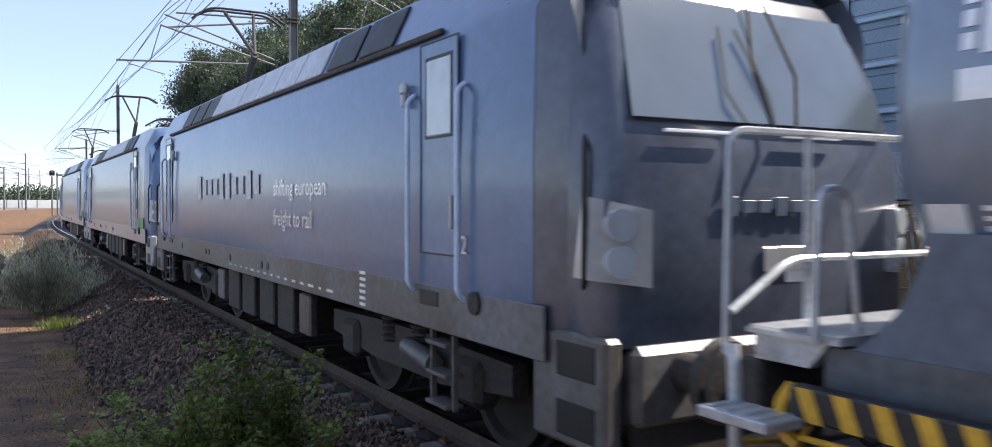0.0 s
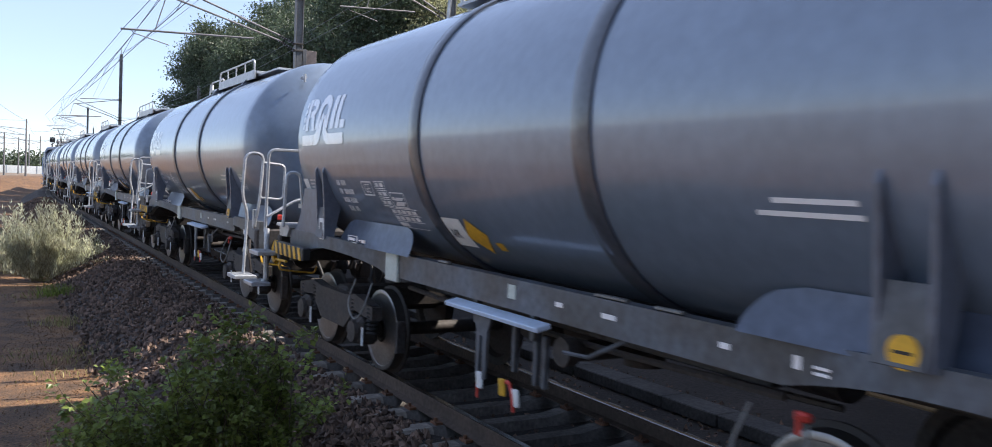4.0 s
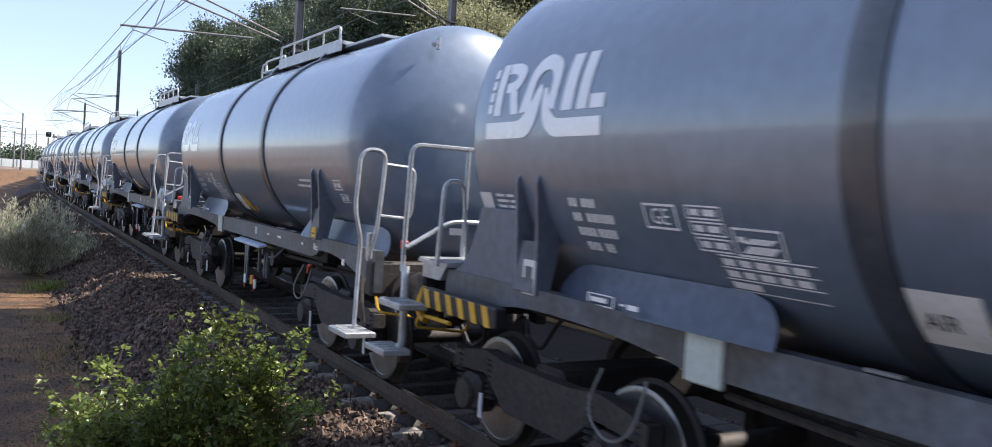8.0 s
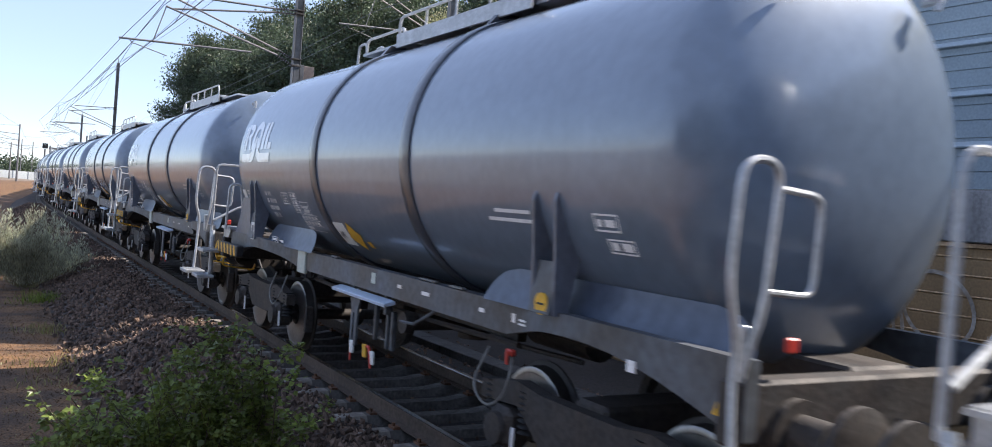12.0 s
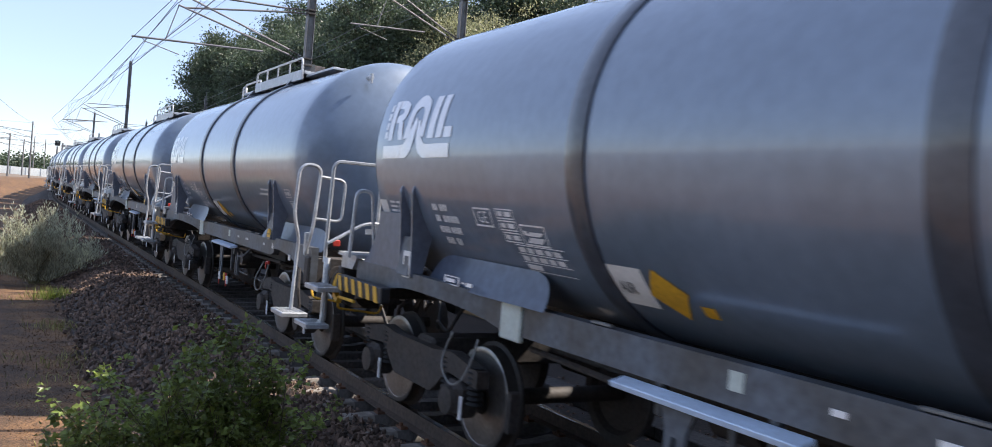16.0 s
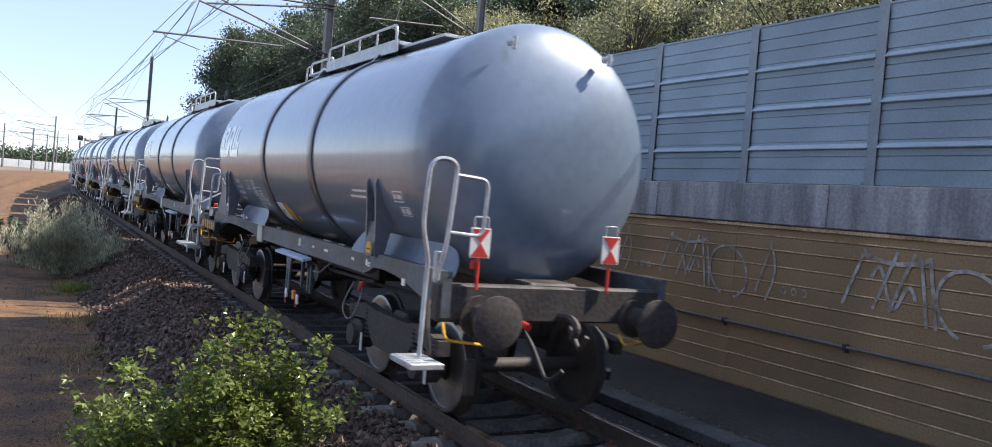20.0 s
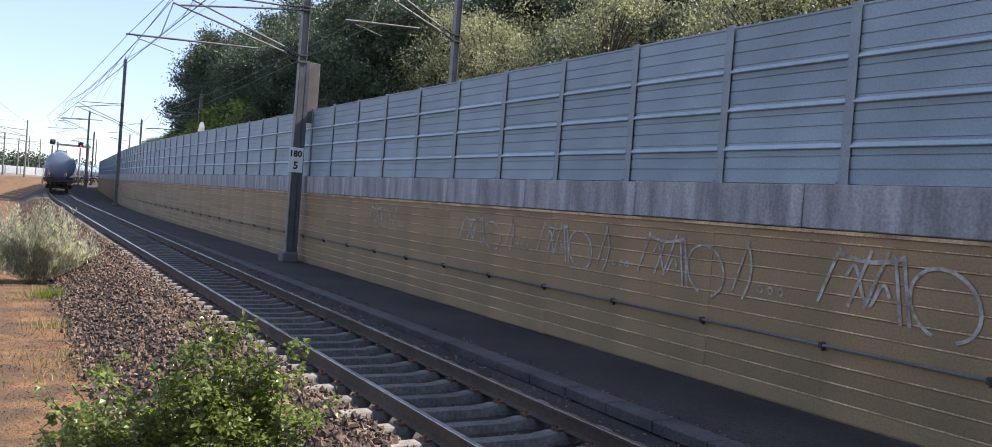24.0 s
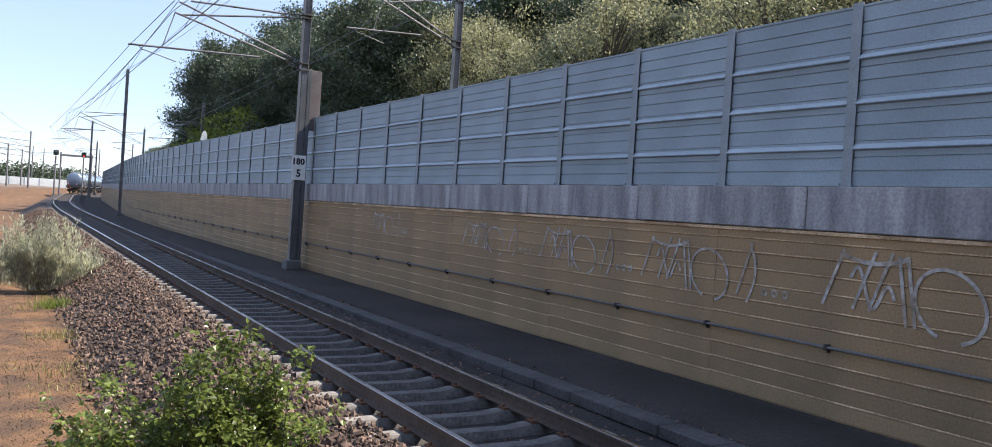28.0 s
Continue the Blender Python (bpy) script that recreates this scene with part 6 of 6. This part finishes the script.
def build_loco(name, label, side, cab, skirt, stripe, written):
    """An electric locomotive with a cab at each end. Local y runs forward."""
    lo = thing(name, label, "locomotive", "locomotives of the train")
    half, top = 1.5, 3.95
    end = LOCO / 2 - 0.40
    bm = bmesh.new()
    body_shell(bm, [(k * (end - d), loco_ring(0, h, t)) for k, d, h, t in ((-1, 0.76, 1.48, 3.90), (-1, 1.1, 1.5, 3.93), (-1, 1.75, half, top), (1, 1.75, half, top), (1, 1.1, 1.5, 3.93), (1, 0.76, 1.48, 3.90))])
    body = part("body", bm, side, lo, "", True)
    for e in (-1, 1):
        bm = bmesh.new()
        secs = []
        for d, h, t, s in ((0.755, 1.477, 3.895, 1.22), (0.60, 1.455, 3.82, 1.22), (0.45, 1.42, 3.70, 1.22)):
            secs.append((e * (end - d), loco_ring(0, h, t, s)))
        body_shell(bm, secs, False)
        # raked front: lower nose full, windscreen leaning back
        front = [(1.42, 1.22), (1.45, 1.36), (1.42, 2.40), (1.34, 3.0), (1.26, 3.3), (1.05, 3.60), (0.85, 3.68)]
        lean = [0.0, 0.0, 0.03, 0.20, 0.32, 0.44, 0.46]
        def ring(inset, back):
            pts = [(x - inset, e * (end - 0.05 - back - q), z) for (x, z), q in zip(front, lean)]
            return [bm.verts.new((-x, y, z)) for x, y, z in pts] + [bm.verts.new((x, y, z)) for x, y, z in pts[::-1]]
        rings = [[bm.verts.new((-x, e * (end - 0.45), z)) for x, z in loco_ring(0, 1.42, 3.70)] + [bm.verts.new((x, e * (end - 0.45), z)) for x, z in loco_ring(0, 1.42, 3.70)[::-1]],
                 ring(0.0, 0.15), ring(0.05, 0.06), ring(0.15, 0.0)]
        n = len(rings[0])
        for ra, rb_ in zip(rings, rings[1:]):
            for i in range(n):
                j = (i + 1) % n
                bm.faces.new((ra[i], ra[j], rb_[j], rb_[i]))
        ringf = rings[-1]
        for i in range(6):
            bm.faces.new((ringf[i], ringf[i + 1], ringf[n - 2 - i], ringf[n - 1 - i]))
        cb = part("cab", bm, cab, lo, "dark cab end with a raked windscreen", True)
        bm = bmesh.new()
        for xa, xb in ((-1.20, -0.01), (0.01, 1.20)):
            k = 1 if xb > 0 else -1
            vs = [bm.verts.new(q) for q in ((xa, e * (end - 0.125), 2.62), (xb, e * (end - 0.125), 2.62), (xb * 0.88, e * (end - 0.46), 3.46), (xa * 0.88, e * (end - 0.46), 3.46))]
            bm.faces.new(vs)
        for v in bm.verts:
            v.co.y += e * 0.035
        part("windscreen", bm, SCREEN, cb, "large dark windscreen")
        for x in (-1, 1):
            bm = bmesh.new()
            shape = ((1.465, 1.63, 0.16), (1.16, 1.59, -0.05), (1.14, 2.05, -0.03), (1.445, 2.13, 0.18))
            near = [bm.verts.new((x * p, e * (end - q), z)) for p, z, q in shape]
            back = [bm.verts.new((x * (p - 0.05), e * (end - 0.42), z)) for p, z, q in shape]
            bm.faces.new(near), bm.faces.new(back)
            for i in range(4):
                bm.faces.new((near[i], near[(i + 1) % 4], back[(i + 1) % 4], back[i]))
            head = part("headlight", bm, LAMPHOUSE, cb, "pale headlight housing")
            for z in (1.74, 1.96):
                bm = bmesh.new()
                rod(bm, (x * 1.29, e * (end - 0.12), z), (x * 1.315, e * (end - 0.035), z), 0.100, 18)
                part("lens", bm, PALE_SKYGLASS, head)
            bm = bmesh.new()
            tube(bm, rounded([(x * 1.40, e * (end - 0.30), 1.55), (x * 1.46, e * (end - 0.22), 1.60), (x * 1.46, e * (end - 0.22), 2.42), (x * 1.40, e * (end - 0.30), 2.50)], 0.05), 0.018)
            part("grab_rail", bm, BLACKP, cb)
            bm = bmesh.new()
            tube(bm, [(x * 0.10, e * (end + 0.02), 2.55), (x * 0.20, e * (end - 0.08), 2.95), (x * 0.08, e * (end - 0.26), 3.45)], 0.014)
            part("wiper", bm, DARK, cb, "windscreen wiper")
            bm = bmesh.new()
            rod(bm, (x * 0.875, e * (end + 0.02), 1.06), (x * 0.875, e * (LOCO / 2 - 0.06), 1.06), 0.12, 14)
            lathe_y(bm, [(e * (LOCO / 2 - 0.07), 0.10), (e * (LOCO / 2 - 0.06), 0.26), (e * (LOCO / 2 - 0.01), 0.24), (e * (LOCO / 2), 0.0)], x * 0.875, 1.06, 20)
            part("buffer", bm, DARK, lo, "", True)
            # corner skirt, its step openings drawn as black plates for their shade
            bm = bmesh.new()
            box(bm, (x * 1.38, e * (end - 0.42), 0.93), (0.14, 0.80, 0.72), 0.03)
            stp = part("corner_skirt", bm, skirt, lo)
            for z in (0.75, 1.12):
                bm = bmesh.new()
                box(bm, (x * 1.452, e * (end - 0.32), z), (0.012, 0.40, 0.22), 0.004)
                part("step_hole", bm, BLACKP, stp)
            bm = bmesh.new()
            xm = -0.70 if x < 0 else 0.34
            box(bm, (xm, e * (end - 0.055), 2.54), (0.56, 0.03, 0.022), 0.003)
            part("marker_strip", bm, WHITE, cb, "bright strip under the windscreen")
        bm = bmesh.new()
        box(bm, (0.1, e * (end - 0.045), 1.72), (0.46, 0.02, 0.17), 0.01)
        part("front_badge", bm, LAMPHOUSE, cb, "pale badge on the nose")
        bm = bmesh.new()
        for k in range(6):
            box(bm, (-0.42 + k * 0.15, e * (end - 0.045), 2.07), (0.10, 0.02, 0.13 if k % 3 == 0 else 0.085), 0.004)
        part("front_name_bars", bm, GUSSET, cb, "faint row of bars on the nose")
        bm = bmesh.new()
        box(bm, (0, e * (end - 0.15), 0.98), (2.5, 0.34, 0.5), 0.05)
        part("front_skirt", bm, skirt, lo)
        bm = bmesh.new()
        prism(bm, [(-1.15, 0.42), (1.15, 0.42), (1.25, 0.75), (-1.25, 0.75)], 1, e * (end - 0.08), e * (end - 0.02))
        part("plough", bm, DARK, lo)
        # entrance door and rails on both sides
        for x in (-1, 1):
            yd = e * (end - 2.1)
            bm = bmesh.new()
            box(bm, (x * 1.502, yd, 2.525), (0.012, 0.66, 1.69), 0.004)
            door = part("door", bm, side, lo, "narrow side door")
            bm = bmesh.new()
            box(bm, (x * 1.509, yd, 2.925), (0.012, 0.42, 0.60), 0.004)
            part("door_window", bm, PALE_SKYGLASS, door, "glass of the side door")
            bm = bmesh.new()
            for a, b, c, d in ((-0.335, 1.68, -0.322, 3.37), (0.322, 1.68, 0.335, 3.37), (-0.33, 3.358, 0.33, 3.37), (-0.33, 1.68, 0.33, 1.692), (-0.235, 2.60, -0.215, 3.25), (0.215, 2.60, 0.235, 3.25), (-0.22, 3.23, 0.22, 3.25), (-0.22, 2.60, 0.22, 2.62)):
                box(bm, (x * 1.510, yd + (a + c) / 2, (b + d) / 2), (0.006, c - a, d - b))
            part("door_gap", bm, BLACKP, door)
            bm = bmesh.new()
            box(bm, (x * 1.53, yd - 0.26, 2.02), (0.03, 0.03, 0.26), 0.006)
            part("door_handle", bm, GALV, door)
            for q in (-0.43, 0.46):
                bm = bmesh.new()
                tube(bm, rounded([(x * 1.50, yd + q, 2.98), (x * 1.57, yd + q, 2.93), (x * 1.57, yd + q, 1.42), (x * 1.50, yd + q, 1.36)], 0.05), 0.022, 8)
                part("grab_pole", bm, STEPALU, lo, "bright door grab pole")
            bm = bmesh.new()
            box(bm, (x * 1.53, yd + e * -0.62, 3.05), (0.06, 0.10, 0.10), 0.02)
            rod(bm, (x * 1.53, yd + e * -0.62, 3.0), (x * 1.53, yd + e * -0.62, 2.90), 0.035, 8)
            part("side_camera", bm, GALV, lo)
            bm = bmesh.new()
            for z in (0.5, 0.74, 0.98):
                box(bm, (x * 1.46, yd, z), (0.16, 0.36, 0.03), 0.004)
            for q in (-0.19, 0.19):
                box(bm, (x * 1.46, yd + q, 0.84), (0.05, 0.03, 0.74), 0.004)
            part("ladder", bm, SKIRT, lo, "boarding ladder")
            # black plate for the shade in the recess by the door
            bm = bmesh.new()
            box(bm, (x * 1.509, yd - e * 0.18, 1.325), (0.012, 0.34, 0.12), 0.004)
            part("step_recess", bm, BLACKP, lo)
            bm = bmesh.new()
            rod(bm, (x * 1.49, yd + e * 0.60, 1.36), (x * 1.53, yd + e * 0.60, 1.36), 0.085, 16)
            part("socket", bm, DARK, lo)
    # lower side band
    for x in (-1, 1):
        bm = bmesh.new()
        box(bm, (x * 1.49, 0, 1.25), (0.03, 2 * end - 1.2, 0.36), 0.01)
        part("side_skirt", bm, skirt, lo)
        if stripe:
            bm = bmesh.new()
            box(bm, (x * 1.503, -end + 1.25, 1.56), (0.01, 0.9, 0.26), 0.002)
            part("colour_stripe", bm, stripe, lo, "short green stripe beside the cab")
        for y in (-1.2, -0.9, 0.9, 2.4, 2.65, 4.8):
            bm = bmesh.new()
            rod(bm, (x * 1.50, y, 1.26), (x * 1.512, y, 1.26), 0.055, 14)
            part("cap", bm, BLACKP, lo)
        bm = bmesh.new()
        for k in range(15):
            box(bm, (x * 1.507, -3.6 + k * 0.32, 1.16), (0.004, random.uniform(0.05, 0.2), 0.03))
        for k in range(6):
            box(bm, (x * 1.507, -4.55, 1.12 + k * 0.06), (0.004, 0.14, 0.03))
        tagged(part("lettering", bm, WHITE, lo), kind="stuff")
        # roof edge grilles
        for y in (-4.7, -3.75, 2.75, 3.7, 4.65):
            bm = bmesh.new()
            box(bm, (x * 1.345, y, 3.68), (0.03, 0.84, 0.42), 0.01, (0, x * -26, 0))
            part("roof_grille", bm, BLACKP, lo, "dark roof grille")
        bm = bmesh.new()
        box(bm, (x * 1.47, 0, 3.44), (0.05, 2 * end - 4.2, 0.05), 0.01)
        part("gutter", bm, DARK, lo)
    for x in (-1, 1):
        for y in (-2.7, -1.75, -0.8, 0.15, 1.1, 1.95):
            bm = bmesh.new()
            box(bm, (x * 1.345, y, 3.68), (0.03, 0.90, 0.43), 0.01, (0, x * -26, 0))
            part("roof_panel", bm, ROOF, lo, "pale slanted roof panel")
    bm = bmesh.new()
    for y in (-2.2, -0.9, 0.4, 1.7):
        box(bm, (0, y, 3.95), (1.7, 1.22, 0.10), 0.03)
    part("roof_hatch", bm, ROOF, lo, "grey roof hatches")
    # pantographs
    for e, up in ((-1, 0), (1, 1)):
        yp = 6.0 if up else -4.6
        bm = bmesh.new()
        for x in (-0.55, 0.55):
            box(bm, (x, yp, 4.12), (0.07, 1.7, 0.06), 0.01)
        for y in (-0.8, 0.8):
            box(bm, (0, yp + y, 4.12), (1.1, 0.07, 0.06), 0.01)
        panto = part("pantograph", bm, DARK, lo, "pantograph on the roof")
        for x in (-0.5, 0.5):
            for y in (-0.7, 0.7):
                bm = bmesh.new()
                insulator(bm, (x, yp + y, 3.90), (x, yp + y, 4.10), 0.07, 4)
                part("insulator", bm, INSUL, panto)
        if up:
            knee, head = (0, yp - 0.75, 5.05), (0, yp + 0.55, 6.12)
        else:
            knee, head = (0, yp - 1.15, 4.28), (0, yp + 0.55, 4.36)
        bm = bmesh.new()
        rod(bm, (0, yp + 0.6, 4.16), knee, 0.07, 8)
        for x in (-0.3, 0.3):
            rod(bm, (0, knee[1], knee[2]), (x, head[1], head[2]), 0.035, 8)
        part("arm", bm, DARK, panto)
        bm = bmesh.new()
        for y in (-0.14, 0.14):
            tube(bm, rounded([(-0.95, head[1] + y, head[2] - 0.16), (-0.62, head[1] + y, head[2] + 0.05), (0.62, head[1] + y, head[2] + 0.05), (0.95, head[1] + y, head[2] - 0.16)], 0.2), 0.025)
        part("contact_bow", bm, DARK, panto)
    # underframe and bogies
    bm = bmesh.new()
    box(bm, (0, 0, 0.80), (2.5, 3.4, 0.80), 0.05)
    part("underframe_tank", bm, DARK, lo)
    for y, sy, sz, m in ((-1.4, 0.7, 0.62, DARK), (-0.5, 0.7, 0.62, DARK), (0.5, 0.7, 0.62, DARK), (1.4, 0.7, 0.62, DARK), (-2.2, 0.42, 0.5, SKIRT), (2.3, 0.42, 0.5, SKIRT)):
        bm = bmesh.new()
        box(bm, (-1.29, y, 0.74), (0.10, sy, sz), 0.02)
        part("equipment_box", bm, m, lo)
    for cy in (4.75, -4.75):
        bm = bmesh.new()
        box(bm, (0, cy, 0.74), (1.9, 2.6, 0.36), 0.05)
        for s in (-1, 1):
            prism(bm, [(cy - 2.0, 0.62), (cy - 2.0, 0.86), (cy - 0.7, 0.90), (cy + 0.7, 0.90), (cy + 2.0, 0.86), (cy + 2.0, 0.62), (cy + 0.8, 0.50), (cy - 0.8, 0.50)], 0, s * 1.02, s * 1.16)
        bogie = part("bogie", bm, DARK, lo, "dirty dark bogie frame")
        for dy in (-1.35, 1.35):
            for s in (-1, 1):
                bm = bmesh.new()
                disc_x(bm, [(s * 0.83, 0.14), (s * 0.80, 0.16), (s * 0.76, 0.48), (s * 0.82, 0.52), (s * 0.82, 0.60), (s * 0.70, 0.61), (s * 0.68, 0.645), (s * 0.66, 0.645), (s * 0.66, 0.4)], cy + dy, 0.615, 32)
                part("wheel", bm, WHEEL, bogie, "worn steel wheel", True)
            bm = bmesh.new()
            box(bm, (-1.10, cy + dy, 0.62), (0.26, 0.42, 0.40), 0.06)
            part("axle_box", bm, DARK, bogie)
        for dy in (-0.35, 0.35):
            bm = bmesh.new()
            lathe_z(bm, [(0.14 if k % 3 else 0.11, 0.72 + 0.022 * k) for k in range(16)], -1.10, cy + dy, 12)
            part("spring", bm, DARK, bogie)
        bm = bmesh.new()
        rod(bm, (-1.28, cy - 0.9, 0.70), (-1.28, cy - 0.35, 0.78), 0.09, 10)
        part("damper", bm, SKIRT, bogie, "", True)
    if written:
        # name of the company as plain bars, then the readable line
        bm = bmesh.new()
        y = 3.1
        for k in range(10):
            h = 0.20 if k in (0, 4, 5, 8) else 0.13
            bm.faces.new([bm.verts.new((-1.514, y - k * 0.42 + a, 2.33 + b)) for a, b in ((0.13, -h), (-0.13, -h), (-0.13, h), (0.13, h))])
        part("name_bars", bm, ROOF, body, "row of pale bars")
        bm = bmesh.new()
        for text, z in (("shifting european", 2.17), ("freight to rail", 1.80)):
            v, f = letters(text, 0.29)
            vs = [bm.verts.new((-1.514, -1.50 - p[0], z + p[1])) for p in v]
            for q in f:
                bm.faces.new([vs[i] for i in q])
        part("slogan", bm, WHITE, body, "white slogan")
        bm = bmesh.new()
        v, f = letters("2", 0.20)
        vs = [bm.verts.new((-1.514, -end + 1.72 - p[0], 1.71 + p[1])) for p in v]
        for q in f:
            bm.faces.new([vs[i] for i in q])
        part("cab_number", bm, WHITE, body)
    return lo


# ---------------------------------------------------------------- the train and its motion
SPEED = 19.87
DRIFT = [(0, 4.06), (1, 4.28), (2, 4.55), (3, 4.73), (6, 4.95), (8, 4.76), (9, 4.78), (11, 4.45), (12, 4.43), (14.5, 4.02), (15, 4.02), (16, 3.95), (17, 4.17), (18, 4.60), (19, 4.85), (20, 5.29), (20.5, 5.5), (22.5, 7.4), (23, 8.2), (25, 12.5), (28, 21.0)]
WAGONS = 33


def run(t):
    """How far the train has come at t: the place of the handrail of the first wagon, less its start."""
    for (a, p), (b, q) in zip(DRIFT, DRIFT[1:]):
        if t <= b:
            return SPEED * t + p + (q - p) * (t - a) / (b - a)
    return SPEED * t + DRIFT[-1][1]


FIRST = -6.48                    # middle of the first wagon at t: FIRST + run(t)


def train_pose(y):
    x, s = shift(y)
    return pose(CENTRE + x, y, rise(y), math.degrees(math.atan(0.0025)) if 0 < y < 140 else 0, 0, -math.degrees(math.atan(s)))


def build_train():
    cars = []
    tail = build_wagon()
    for k in range(WAGONS):
        y = FIRST + run(0) - WAGON * k
        cars.append((copy_thing(tail, train_pose(y)) if k < WAGONS - 1 else tail, FIRST - WAGON * k))
    tail["label"] = "last dark blue-grey tank wagon with red and white tail plates"
    for s in (-0.93, 0.50):
        bm = bmesh.new()
        rod(bm, (s, -5.44, 1.30), (s, -5.44, 1.62), 0.016, 6)
        hold = part("tail_plate_holder", bm, RED, tail)
        bm = bmesh.new()
        box(bm, (s, -5.45, 1.72), (0.20, 0.012, 0.27), 0.003)
        pl = part("tail_plate", bm, PLATE, hold, "white tail plate with red triangles")
        for a, b in ((1.845, 1.72), (1.595, 1.72)):
            bm = bmesh.new()
            prism(bm, [(s - 0.09, a), (s + 0.09, a), (s, b)], 1, -5.462, -5.457)
            ob = part("triangle", bm, RED, hold)
        bm = bmesh.new()
        tube(bm, rounded([(s - 0.07, -5.45, 1.86), (s - 0.07, -5.45, 1.95), (s + 0.07, -5.45, 1.95), (s + 0.07, -5.45, 1.86)], 0.02), 0.010)
        part("tail_plate_grip", bm, GALV, hold)
    first = FIRST + WAGON / 2 + LOCO / 2 + 0.01
    cars.append((build_loco("navy_locomotive", "dark navy blue electric locomotive with a white slogan", NAVY, NAVYDARK, SKIRT, None, True), first))
    grey = build_loco("silver_locomotive", "silver-grey electric locomotive with dark cab and green stripe", SILVER, NAVY, SILVER, GREEN, False)
    cars.append((grey, first + LOCO))
    cars.append((copy_thing(grey, pose(0, 0, 0)), first + 2 * LOCO))
    return cars


CARS = build_train()


def motions():
    times = [k * 0.5 for k in range(57)]
    for ob, start in CARS:
        walk(ob, [(t, train_pose(start + run(t))) for t in times])


motions()
